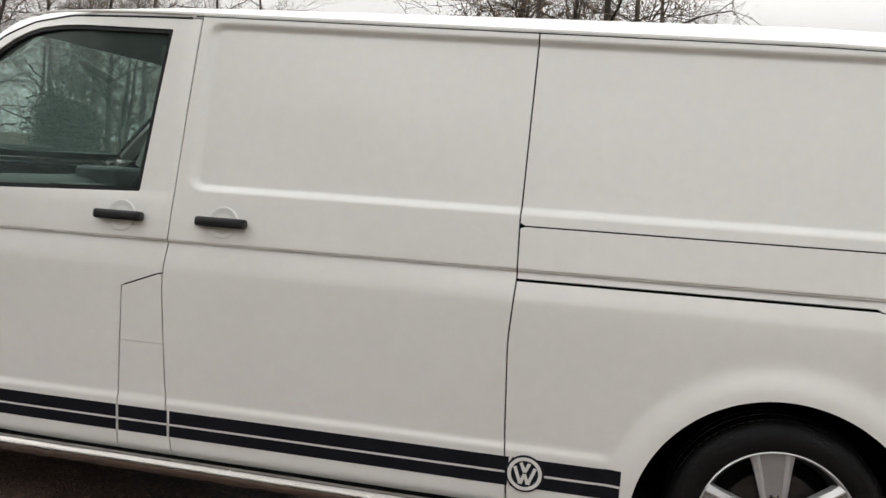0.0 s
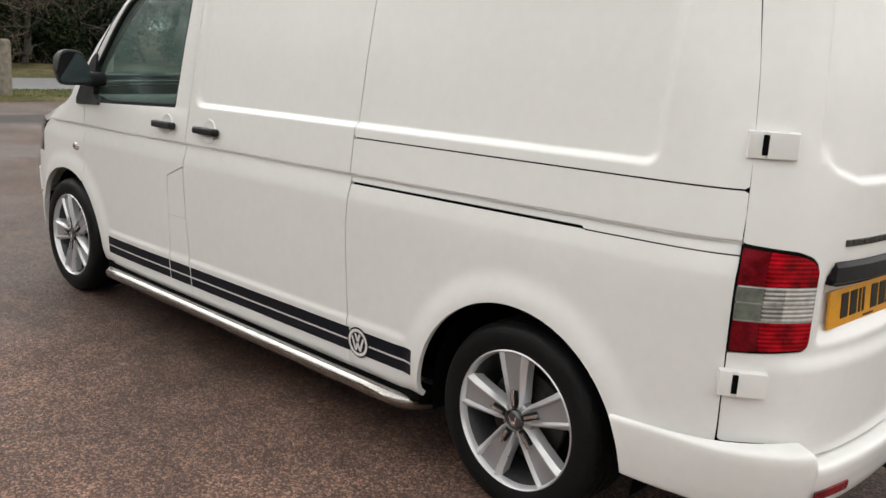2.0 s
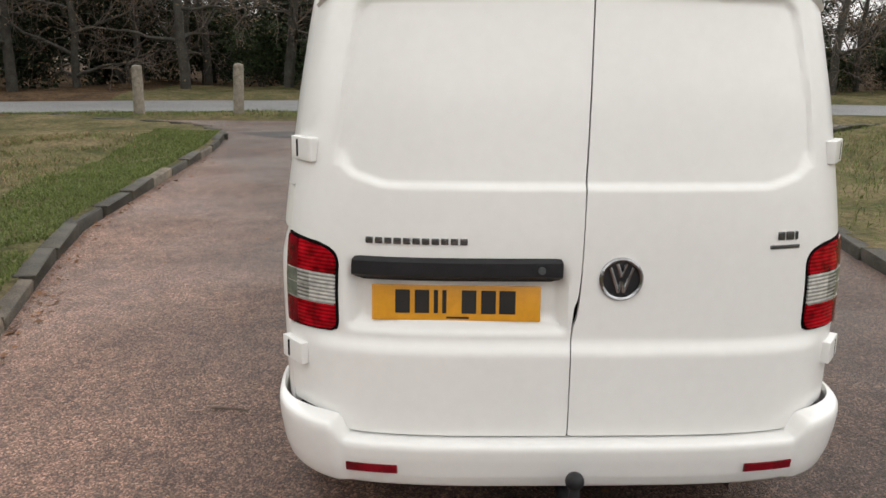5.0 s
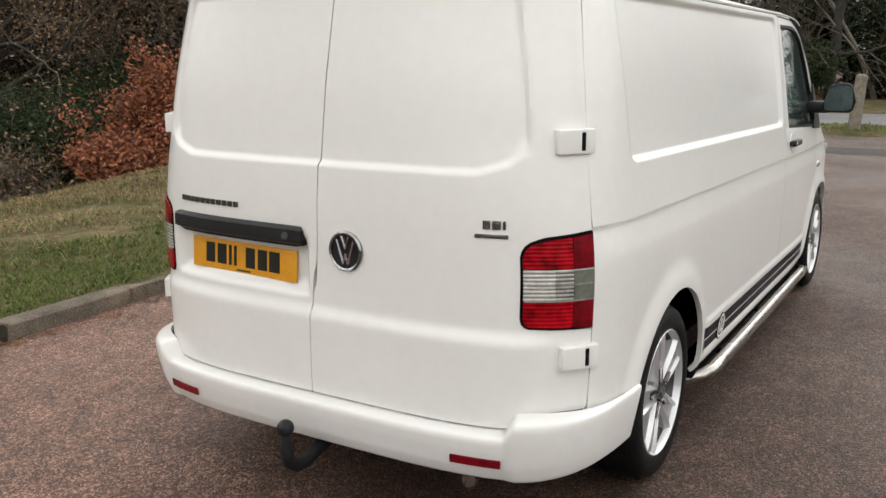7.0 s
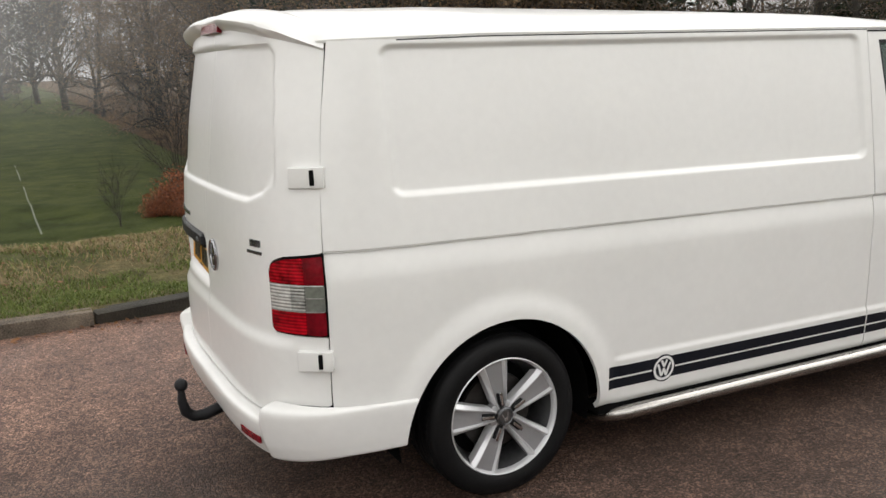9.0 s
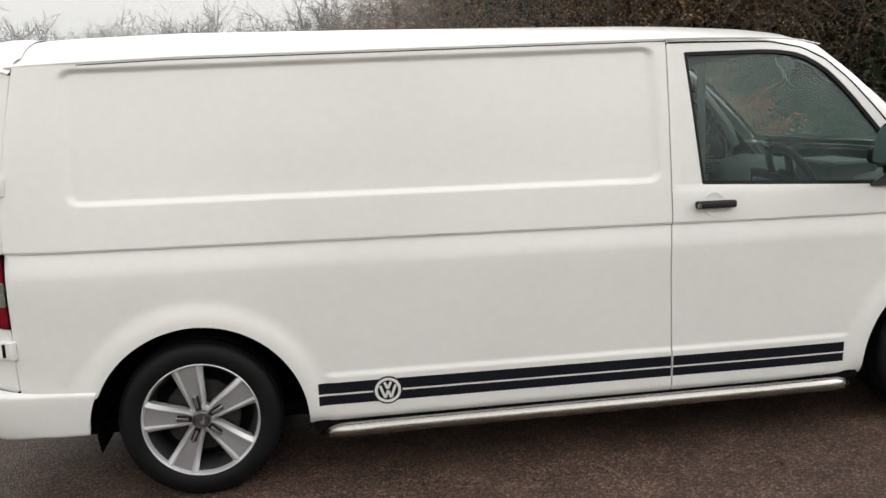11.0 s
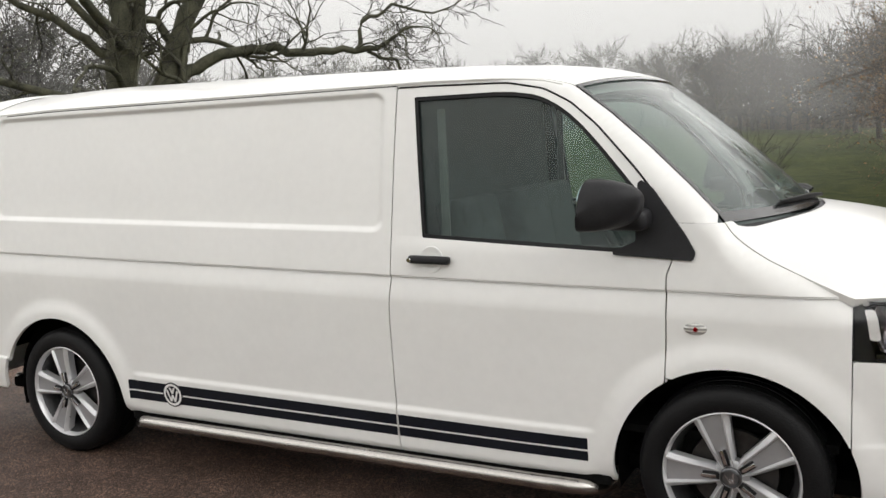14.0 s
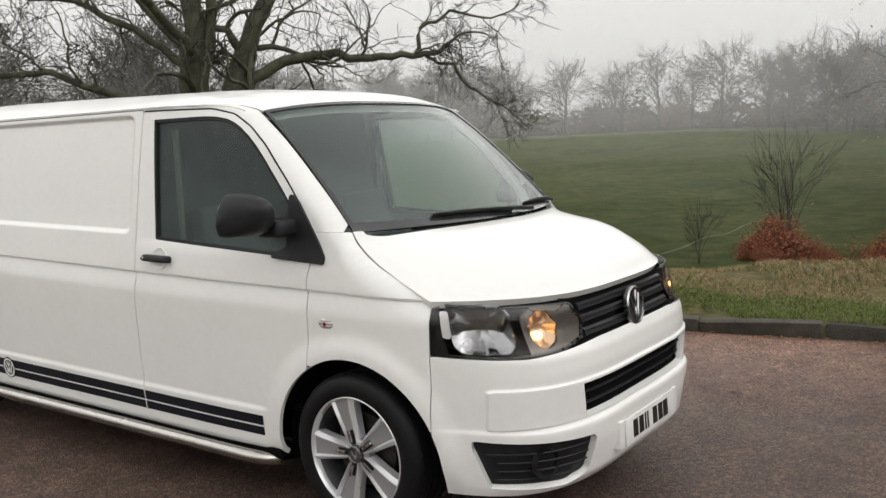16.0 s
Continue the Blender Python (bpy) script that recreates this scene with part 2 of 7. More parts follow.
def skin(name, fn, us, vs, keep=None, depth=0.012, centre=CENTRE, sharp=38):
    """A sheet fn(u, v), cut where keep(u, v) is negative, its rims turned inwards by depth."""
    U, V = np.meshgrid(np.asarray(us, float), np.asarray(vs, float), indexing="ij")
    nu, nv = U.shape
    if keep is not None:
        cu, cv = (U[1:, 1:] + U[:-1, :-1]) / 2, (V[1:, 1:] + V[:-1, :-1]) / 2
        kept = keep(cu, cv) > 0
    else:
        kept = np.ones((nu - 1, nv - 1), bool)
    count = np.zeros((nu, nv), int)
    for a in (0, 1):
        for b in (0, 1):
            count[a:nu - 1 + a, b:nv - 1 + b] += kept
    if keep is not None:
        full = np.full((nu, nv), 4)
        full[0], full[-1], full[:, 0], full[:, -1] = 2, 2, 2, 2
        full[0, 0] = full[0, -1] = full[-1, 0] = full[-1, -1] = 1
        rim = (count > 0) & (count < full)
        ur, vr, e = U[rim], V[rim], 1e-4
        for _ in range(3):
            s = keep(ur, vr)
            gu, gv = (keep(ur + e, vr) - s) / e, (keep(ur, vr + e) - s) / e
            g = np.maximum(gu * gu + gv * gv, 0.3)
            st = np.clip(s / g, -0.02, 0.02)
            ur, vr = ur - st * gu, vr - st * gv
        U[rim], V[rim] = ur, vr
    P = fn(U, V)
    e = 1e-3
    N = np.cross(fn(U + e, V) - fn(U - e, V), fn(U, V + e) - fn(U, V - e))
    N /= np.linalg.norm(N, axis=-1, keepdims=True) + 1e-12
    live = count > 0
    if ((P - centre)[live] * N[live]).sum() < 0:
        N = -N
    idx = -np.ones((nu, nv), int)
    idx[live] = np.arange(live.sum())
    verts = P[live].tolist()
    faces = [(int(idx[i, j]), int(idx[i + 1, j]), int(idx[i + 1, j + 1]), int(idx[i, j + 1])) for i, j in zip(*np.nonzero(kept))]
    if depth:
        inner = {}
        flatN, flatP = N[live], P[live]
        edges = {}
        for f in faces:
            for a, b in zip(f, f[1:] + f[:1]):
                edges[(min(a, b), max(a, b))] = None if (min(a, b), max(a, b)) in edges else (a, b)
        for ab in edges.values():
            if ab is None:
                continue
            q = []
            for a in ab:
                if a not in inner:
                    inner[a] = len(verts)
                    verts.append((flatP[a] - depth * flatN[a]).tolist())
                q.append(inner[a])
            faces.append((ab[1], ab[0], q[0], q[1]))
    return finish(name, verts, faces, sharp, outward=tuple(centre))


def part(name, me, material, parent=None, label="", m=None):
    ob = new(name, me)
    if not me.materials:
        me.materials.append(material)
    ob.parent = parent
    if m is not None:
        ob.matrix_basis = m
    if label:
        tagged(ob, label)
    return ob


def box(name, lo, hi, bevel=0.0, segments=2, m=None):
    bm = bmesh.new()
    bmesh.ops.create_cube(bm, size=1.0)
    for v in bm.verts:
        v.co = Vector([(l + h) / 2 + c * (h - l) for l, h, c in zip(lo, hi, v.co)])
    if bevel:
        bmesh.ops.bevel(bm, geom=bm.edges[:], offset=bevel, segments=segments, affect="EDGES", profile=0.6)
    if m is not None:
        bm.transform(m)
    for f in bm.faces:
        f.smooth = True
    me = bpy.data.meshes.new(name)
    bm.to_mesh(me)
    bm.free()
    me.set_sharp_from_angle(angle=radians(35))
    return me


def lathe(name, profile, steps=64, m=None, sharp=35):
    """Turns a profile of (radius, along) about the y axis."""
    verts, faces, n = [], [], len(profile)
    for i in range(steps):
        a = 2 * math.pi * i / steps
        verts += [(r * math.sin(a), y, r * math.cos(a)) for r, y in profile]
    for i in range(steps):
        for j in range(n - 1):
            a, b = i * n + j, ((i + 1) % steps) * n + j
            faces.append((a, b, b + 1, a + 1))
    if m is not None:
        verts = [tuple(m @ Vector(v)) for v in verts]
    return finish(name, verts, faces, sharp)


def tube_data(path, radii, sides=8, caps=True):
    """A tube along a path: verts and faces."""
    verts, faces = [], []
    pts = [Vector(p) for p in path]
    up = Vector((0.12, 0.31, 0.94))
    for i, p in enumerate(pts):
        d = (pts[min(i + 1, len(pts) - 1)] - pts[max(i - 1, 0)]).normalized()
        s = d.cross(up)
        s = s.normalized() if s.length > 0.05 else d.cross(Vector((1, 0, 0))).normalized()
        t = s.cross(d)
        for k in range(sides):
            a = 2 * math.pi * k / sides
            verts.append(tuple(p + radii[i] * (math.cos(a) * s + math.sin(a) * t)))
    for i in range(len(pts) - 1):
        for k in range(sides):
            a, b = i * sides + k, i * sides + (k + 1) % sides
            faces.append((a, b, b + sides, a + sides))
    if caps:
        faces.append(tuple(range(sides))[::-1])
        faces.append(tuple(range((len(pts) - 1) * sides, len(pts) * sides)))
    return verts, faces


def tube(name, path, radius, sides=12, sharp=40):
    radii = [radius] * len(path) if isinstance(radius, (int, float)) else radius
    v, f = tube_data(path, radii, sides)
    return finish(name, v, f, sharp)


def merged(name, pieces, sharp=38):
    """One mesh from several (verts, faces)."""
    V, F = [], []
    for v, f in pieces:
        o = len(V)
        V += list(v)
        F += [tuple(i + o for i in q) for q in f]
    return finish(name, V, F, sharp)


def rrect(u, v, u0, u1, v0, v1, r):
    """Signed distance to a rounded rectangle: positive inside."""
    du, dv = np.abs(u - (u0 + u1) / 2) - (u1 - u0) / 2 + r, np.abs(v - (v0 + v1) / 2) - (v1 - v0) / 2 + r
    return r - np.hypot(np.maximum(du, 0), np.maximum(dv, 0)) - np.minimum(np.maximum(du, dv), 0)


def poly(u, v, pts, r=0.0):
    """Signed distance to a polygon, positive inside; r rounds its corners."""
    u, v = np.asarray(u, float), np.asarray(v, float)
    best, inside = np.full(u.shape, 1e9), np.zeros(u.shape, bool)
    n = len(pts)
    for i in range(n):
        (ax, ay), (bx, by) = pts[i], pts[(i + 1) % n]
        t = np.clip(((u - ax) * (bx - ax) + (v - ay) * (by - ay)) / ((bx - ax) ** 2 + (by - ay) ** 2), 0, 1)
        best = np.minimum(best, np.hypot(u - ax - t * (bx - ax), v - ay - t * (by - ay)))
        cond = (ay > v) != (by > v)
        cross = ax + (v - ay) / np.where(by == ay, 1e-9, by - ay) * (bx - ax)
        inside ^= cond & (u < cross)
    return np.where(inside, best, -best)


def spaced(*stops):
    """Values from stop to stop: start, (end, step), ..."""
    out = [stops[0]]
    for end, step in stops[1:]:
        k = max(1, round((end - out[-1]) / step))
        out += list(np.linspace(out[-1], end, k + 1)[1:])
    return np.array(out)


# ---- the van's form: x ahead from the rear axle, y to its left ----
ARCH_R, ARCH_F = (0.008, 0.302, 0.437), (3.40, 0.31, 0.425)
rake = curve([(0.2, 0.006), (0.3, 0.008), (0.45, 0.012), (1.03, 0.0195), (1.22, 0.018), (1.5, 0.009), (1.8, 0.0)], 0.02)
base_w = curve([(0.2, 0.900), (0.3, 0.916), (0.45, 0.930), (0.6, 0.938), (0.8, 0.944), (0.93, 0.946), (1.03, 0.939), (1.2, 0.918), (1.5, 0.878), (1.75, 0.838), (1.85, 0.818)], 0.03)
nose = curve([(0.2, 4.20), (0.24, 4.235), (0.27, 4.262), (0.40, 4.290), (0.493, 4.294), (0.503, 4.260), (0.62, 4.268), (0.70, 4.272), (0.765, 4.262), (0.80, 4.235), (0.86, 4.212), (0.93, 4.195), (1.0, 4.16), (1.3, 3.9)], 0.006)
lean = curve([(0.3, 0.02), (0.5, 0.0), (1.1, 0.0), (1.25, 0.01), (1.5, 0.036), (1.8, 0.088), (1.95, 0.12)], 0.03)
# the line where the sides meet roof, screen and bonnet
edge_z = curve([(-1.0, 1.79), (-0.6, 1.805), (0, 1.818), (2.2, 1.815), (2.5, 1.808), (2.68, 1.794), (2.80, 1.765), (2.95, 1.650), (3.10, 1.518), (3.25, 1.374), (3.369, 1.250), (3.388, 1.208), (3.45, 1.158), (3.52, 1.114), (3.6, 1.076), (3.70, 1.031), (3.78, 0.998), (3.9, 0.968)], 0.014)


def width(x, z):
    """The half width of the body at x and height z, without pressings."""
    w = base_w(z) - 0.022 * (np.clip(x - 2.5, 0, 0.7) / 0.7) ** 1.6
    tf = np.clip((x - 3.2) / (nose(z) - 3.2), 0, 0.9999)
    tr = np.clip((-0.3 + lean(z) - x) / 0.615, 0, 0.9999)
    return w * (1 - tf ** 4) ** 0.25 * (1 - tr ** 4) ** 0.25


def real_z(x, zr):
    return zr + rake(zr) * (2.06 - x)


def flare(x, z):
    d = np.minimum(np.hypot(x - ARCH_R[0], z - ARCH_R[1]) - ARCH_R[2], np.hypot(x - ARCH_F[0], z - ARCH_F[1]) - ARCH_F[2])
    return 0.020 * (1 - smooth(0.015, 0.115, d)) * smooth(0.22, 0.36, z)


def side(sign):
    def fn(x, zr):
        z = real_z(x, zr)
        y = width(x, z) + flare(x, z)
        between = smooth(0.50, 0.56, x) * (1 - smooth(2.86, 2.92, x))
        y = y + 0.009 * between * (1 - smooth(0.452, 0.478, zr)) - 0.03 * (1 - smooth(0.24, 0.31, zr)) ** 2
        band = np.clip((zr - 0.935) / 0.085, 0, 1) * (zr < 1.0225)
        y = y - 0.0135 * band - 0.006 * np.exp(-((zr - 1.0245) / 0.003) ** 2)
        panel = rrect(x, zr, -0.437, 2.008, 1.200, 1.784, 0.055)
        y = y - 0.017 * smooth(0.0, 0.026, panel)
        y = y - 0.006 * smooth(1.15, 1.19, zr) * smooth(2.04, 2.10, x) * (1 - smooth(3.0, 3.2, x))
        # turned in towards the screen pillar and the bonnet's edge
        gap = np.clip((edge_z(x) - z) / 0.105, 0, 1)
        y = y - 0.075 * smooth(2.35, 2.8, x) * (1 - np.sqrt(np.clip(1 - (1 - gap) ** 2, 0, 1))) * (1 - 0.35 * smooth(3.3, 3.7, x))
        return np.stack([x, sign * y, z], -1)
    return fn


def arch_cut(x, z, a):
    return np.hypot(x - a[0], z - a[1]) - a[2]


GAP = 0.0026
seam_front_l = curve([(0.25, 2.012), (0.5, 2.047), (0.88, 2.076), (1.03, 2.066), (1.8, 2.034)], 0.03)
seam_front_r = curve([(0.25, 2.048), (0.5, 2.042), (0.88, 2.037), (1.03, 2.048), (1.8, 2.064)], 0.03)
seam_slide = curve([(0.25, 0.829), (0.5, 0.854), (0.8, 0.870), (1.0, 0.860), (1.2, 0.868), (1.8, 0.868)], 0.02)
seam_wing = curve([(0.6, 3.175), (0.9, 3.18), (1.03, 3.18), (1.2, 3.185), (1.3, 3.2)], 0.03)
pillar = curve([(1.10, 3.188), (1.17, 3.215), (1.22, 3.218), (1.30, 3.190), (1.459, 3.060), (1.613, 2.915), (1.70, 2.81), (1.755, 2.70), (1.785, 2.55), (1.794, 2.2), (1.797, 1.8)], 0.003)
WINDOW = [(2.143, 1.752), (2.193, 1.186), (3.185, 1.150), (3.16, 1.264), (3.08, 1.367), (3.0, 1.460), (2.93, 1.540), (2.862, 1.611), (2.81, 1.657), (2.76, 1.692), (2.71, 1.718), (2.66, 1.735), (2.58, 1.748), (2.5, 1.752)]
pillar_z = curve([(1.8, 1.797), (2.2, 1.794), (2.55, 1.785), (2.70, 1.755), (2.81, 1.70), (2.915, 1.613), (3.060, 1.459), (3.190, 1.30), (3.30, 1.165)], 0.01)
ZS = spaced(0.262, (0.30, 0.013), (0.44, 0.02), (0.49, 0.006), (0.90, 0.022), (0.93, 0.01), (1.012, 0.02), (1.034, 0.0022), (1.06, 0.012), (1.19, 0.022), (1.265, 0.004), (1.71, 0.025), (1.80, 0.005), (1.83, 0.01))


def top_limit(x, zr, drop=0.004):
    return edge_z(x) - drop - real_z(x, zr)


van = tagged(new("van"), "white long-wheelbase panel van with black side stripes, parked on wet tarmac", "van")
CREASE = [(2.226, 0.262), (2.226, 0.858), (2.088, 0.911), (2.03, 0.911), (1.97, 0.26)]

for sign in (1, -1):
    F = side(sign)
    front_seam = seam_front_l if sign > 0 else seam_front_r
    wing = skin("wing", F, spaced(3.15, (3.80, 0.0125)), ZS, lambda x, z: np.minimum.reduce([
        x - seam_wing(z) - GAP, arch_cut(x, real_z(x, z), ARCH_F), top_limit(x, z, 0.002), x - np.where(z > 1.10, pillar(z), 0) - GAP, 3.788 - x, 1.2645 - z]), 0.03)
    part("roof_pillar", skin("roof_pillar", F, spaced(2.01, (3.42, 0.0115)), spaced(1.255, (1.70, 0.02), (1.78, 0.006), (1.83, 0.002)), lambda x, z: np.minimum.reduce([
        x - pillar(z) - GAP, top_limit(x, z, 0.002), x - (seam_front_l if sign > 0 else seam_front_r)(z) - GAP, z - 1.2658, z - pillar_z(x) - 0.0015 + 10 * (z < 1.31)]), 0.02), PAINT, van)
    wing = part("wing", wing, PAINT, van)
    # the wing's repeater lamp
    lamp = lathe("indicator", [(0.0, 0.012), (0.012, 0.011), (0.018, 0.006), (0.021, 0.0), (0.021, -0.01)], 24)
    lamp.transform(Matrix.Diagonal((2.0, 1, 1.1, 1)))
    part("indicator", lamp, CLEAR, wing, "small oval clear indicator", Matrix.Translation((3.283, sign * (float(width(3.283, 0.87)) - 0.001), 0.872)) @ pose(0, 0, 0, 0, 0, 0 if sign > 0 else 180))
    eye = lathe("bulb", [(0.0, 0.014), (0.008, 0.012), (0.010, 0.006)], 16)
    part("bulb", eye, RED, wing, "orange bulb in the indicator", Matrix.Translation((3.286, sign * (float(width(3.283, 0.87)) + 0.0), 0.872)) @ pose(0, 0, 0, 0, 0, 0 if sign > 0 else 180))

    def door_keep(x, z, s=sign, seam=front_seam):
        k = np.minimum.reduce([x - seam(z) - GAP, seam_wing(np.minimum(z, 1.1)) - GAP - x + 10 * (z > 1.10), pillar(z) - GAP - x, arch_cut(x, real_z(x, z), ARCH_F),
                               1.795 - z, pillar_z(x) - 0.0045 - z + 10 * (z < 1.31), -poly(x, z, WINDOW) - 0.0])
        return np.minimum(k, -poly(x, z, CREASE) - GAP) if s > 0 else k
    door = part("front_door", skin("front_door", F, spaced(1.98, (3.24, 0.0115)), ZS, door_keep, 0.02), PAINT, van)
    if sign > 0:
        for nm, lo, hi in (("fuel_flap", 0.666, 0.93), ("flap_panel", 0.262, 0.664)):
            part(nm, skin(nm, F, spaced(2.0, (2.24, 0.009)), spaced(lo, (hi, 0.012)), lambda x, z: np.minimum(poly(x, z, CREASE) - GAP, x - seam_front_l(z) - GAP), 0.02), PAINT, door)
    # dark tube drawn in place of the shaded gap above the door
    line = [(x, float(pillar_z(x)) - 0.0015) for x in np.linspace(2.075, 3.19, 60)]
    part("door_seam", tube("door_seam", [tuple(F(np.array(x), np.array(z)) + np.array([0, -sign * 0.0005, 0])) for x, z in line], 0.0043, 6), SEAL, door, "dark seam over the door")
    # window seal, frame and pane
    off = lambda d: (lambda x, z: F(x, z) - np.array([0, sign * d, 0]))
    seal = skin("window_seal", off(0.004), spaced(2.12, (3.21, 0.008)), spaced(1.13, (1.77, 0.008)), lambda x, z: np.minimum(poly(x, z, WINDOW) - 0.0, 0.015 - poly(x, z, WINDOW)), 0.02)
    part("window_seal", seal, SEAL, door, "black rubber window seal")
    pane = skin("window_pane", off(0.018), spaced(2.13, (3.20, 0.03)), spaced(1.14, (1.76, 0.03)), lambda x, z: poly(x, z, WINDOW) - 0.012, 0.0)
    part("window_pane", pane, GLASS_SIDE, door, "greenish tinted window glass")
    # handle over its dish
    handles = [(2.247, door)] if sign > 0 else [(2.240, door)]
    if sign > 0:
        slide = part("sliding_door", skin("sliding_door", F, spaced(0.80, (2.11, 0.0125)), ZS, lambda x, z: np.minimum.reduce([
            x - seam_slide(z) - GAP, seam_front_l(z) - GAP - x, top_limit(x, z, 0.007)]), 0.02), PAINT, van)
        handles.append((1.868, slide))
        rear_end = lambda x, z: np.minimum.reduce([seam_slide(z) - GAP - x, x - (-0.70 + lean(z)) - 0.0018 - 0.0012 * (z > 1.1), top_limit(x, z, 0.007)])
        slot = lambda x: np.where(x > -0.216, 0.990, 0.9875)
        quarter = part("quarter_panel", skin("quarter_panel", F, spaced(-0.72, (0.9, 0.0125)), spaced(0.262, (0.44, 0.02), (0.49, 0.01), (0.90, 0.022), (0.97, 0.01), (0.992, 0.003)), lambda x, z: np.minimum.reduce([
            rear_end(x, z), arch_cut(x, real_z(x, z), ARCH_R), np.maximum(z - 0.447, x + 0.30), slot(x) - 0.001 - z]), 0.02), PAINT, van)
        part("track_cover", skin("track_cover", F, spaced(-0.72, (0.9, 0.0125)), spaced(0.985, (1.034, 0.0022), (1.06, 0.01), (1.176, 0.02)), lambda x, z: np.minimum.reduce([
            rear_end(x, z), 1.1625 - z, z - np.where(x > -0.216, 0.9985, 0.9905)]), 0.02), PAINT, quarter)
        part("upper_panel", skin("upper_panel", F, spaced(-0.72, (0.9, 0.0125)), spaced(1.160, (1.19, 0.015), (1.26, 0.005), (1.72, 0.025), (1.80, 0.006), (1.83, 0.01)), lambda x, z: np.minimum(rear_end(x, z), z - 1.1675), 0.02), PAINT, quarter)
        part("track_back", skin("track_back", lambda x, z: F(x, z) - np.array([0, 0.03, 0]), spaced(-0.26, (0.88, 0.05)), spaced(0.985, (1.04, 0.01)), None, 0), DARK, quarter, "dark sliding-door track")
        rail = tube("door_rail", [(x, float(width(x, real_z(x, 0.998))) - 0.034, float(real_z(x, 0.998))) for x in np.linspace(-0.23, 0.865, 12)], 0.006)
        part("door_rail", rail, TRIM, quarter)
    else:
        part("side_panel", skin("side_panel", F, spaced(-0.72, (2.1, 0.0125)), ZS, lambda x, z: np.minimum.reduce([
            seam_front_r(z) - GAP - x, x - (-0.70 + lean(z)) - 0.0018 - 0.0012 * (z > 1.1), arch_cut(x, real_z(x, z), ARCH_R), top_limit(x, z, 0.007), np.maximum(z - 0.447, x + 0.30)]), 0.02), PAINT, van)
    for hx, owner in handles:
        hz = float(real_z(hx, 1.100))
        hy = float(width(hx, hz))
        tilt = pose(0, 0, 0, 6 * sign, 0.9, 0)
        dish = lathe("handle_dish", [(0.0, -0.001), (0.030, -0.0005), (0.043, 0.0012), (0.050, 0.0042), (0.053, 0.0038), (0.056, -0.004)], 40)
        part("handle_dish", dish, PAINT, owner, "", Matrix.Translation((hx, sign * hy, hz)) @ tilt @ pose(0, 0, 0, 0, 0, 0 if sign > 0 else 180))
        grip = box("door_handle", (-0.090, -0.004, -0.0165), (0.090, 0.036, 0.0165), 0.013, 4)
        for v in grip.vertices:
            v.co.z *= 1 - 0.22 * max(0.0, 1 - abs(v.co.x) / 0.06)
        grip = part("door_handle", grip, PLASTIC, owner, "black plastic door handle", Matrix.Translation((hx, sign * (hy + 0.004), hz)) @ tilt @ pose(0, 0, 0, 0, 0, 0 if sign > 0 else 180))
    if sign < 0:
        lock = lathe("door_lock", [(0.0, 0.002), (0.009, 0.002), (0.010, 0.0)], 16)
        part("door_lock", lock, CHROME, door, "round metal lock in the handle", Matrix.Translation((2.157, -float(width(2.157, 1.1)) - 0.041, float(real_z(2.157, 1.1)))) @ pose(0, 0, 0, 0, 0, 180))


# ---- rear ----
def perimeter(depth, half):
    th = np.linspace(0, math.pi / 2, 4000)
    x, y = depth * np.sqrt(np.cos(th)), half * np.sqrt(np.sin(th))
    s = np.concatenate([[0], np.cumsum(np.hypot(np.diff(x), np.diff(y)))])
    return s, th, x, y


REAR = perimeter(0.615, 0.93)
FRONT = perimeter(1.06, 0.915)
s_at = lambda table, x: float(np.interp(-x, -table[2], table[0]))
S_SEAM, S_BUMP = s_at(REAR, 0.40), s_at(REAR, 0.055)
S_WING = s_at(FRONT, 3.788 - 3.2)


def rear_raw(s, z, out=0.0):
    th = np.interp(np.abs(s), REAR[0], REAR[1])
    c, sn = np.cos(th), np.sin(th)
    w = base_w(z)
    n = np.stack([-c ** 1.5 / 0.615, np.sign(s) * sn ** 1.5 / 0.93], -1)
    n /= np.linalg.norm(n, axis=-1, keepdims=True)
    x = -0.3 + lean(z) - 0.615 * np.sqrt(c) + out * n[..., 0]
    y = np.sign(s) * w * np.sqrt(sn) + out * n[..., 1]
    return np.stack([x, y, z + 0 * x], -1)


PANEL_REAR = [(0.04, 1.236), (0.60, 1.238), (0.705, 1.268), (0.776, 1.322), (0.774, 1.5), (0.752, 1.765), (0.715, 1.80), (0.04, 1.815)]


def rear(s, z):
    a = np.abs(s)
    out = 0.018 * (1 - smooth(0.722, 0.778, z)) * (1 - smooth(0.73, 0.90, a))
    pan = np.where(z > 0.5, poly(np.maximum(a, 0.05) , z, [(-0.5, 1.236)] + PANEL_REAR[1:-1] + [(-0.5, 1.815)]), -1)
    out = out - 0.015 * smooth(0.0, 0.018, pan)
    plate = rrect(s, z, 0.02, 0.70, 0.79, 1.10, 0.02)
    out = out - 0.046 * smooth(0.0, 0.045, plate) * (1 - smooth(0.955, 1.02, z))
    return rear_raw(s, z, out)


LAMP = [(0.724, 0.812), (0.729, 0.793), (0.745, 0.782), (S_SEAM + 0.0025, 0.775), (S_SEAM + 0.0025, 1.075), (0.80, 1.060), (0.757, 1.046), (0.735, 1.030), (0.724, 1.005)]
seam_mid = curve([(0.4, 0.012), (0.75, 0.010), (1.0, -0.012), (1.25, -0.020), (1.9, -0.045)], 0.02)
RS = spaced(-1.0, (1.0, 0.0115))
RZ = spaced(0.44, (0.70, 0.025), (0.82, 0.01), (1.0, 0.02), (1.22, 0.02), (1.30, 0.007), (1.76, 0.03), (1.90, 0.01))


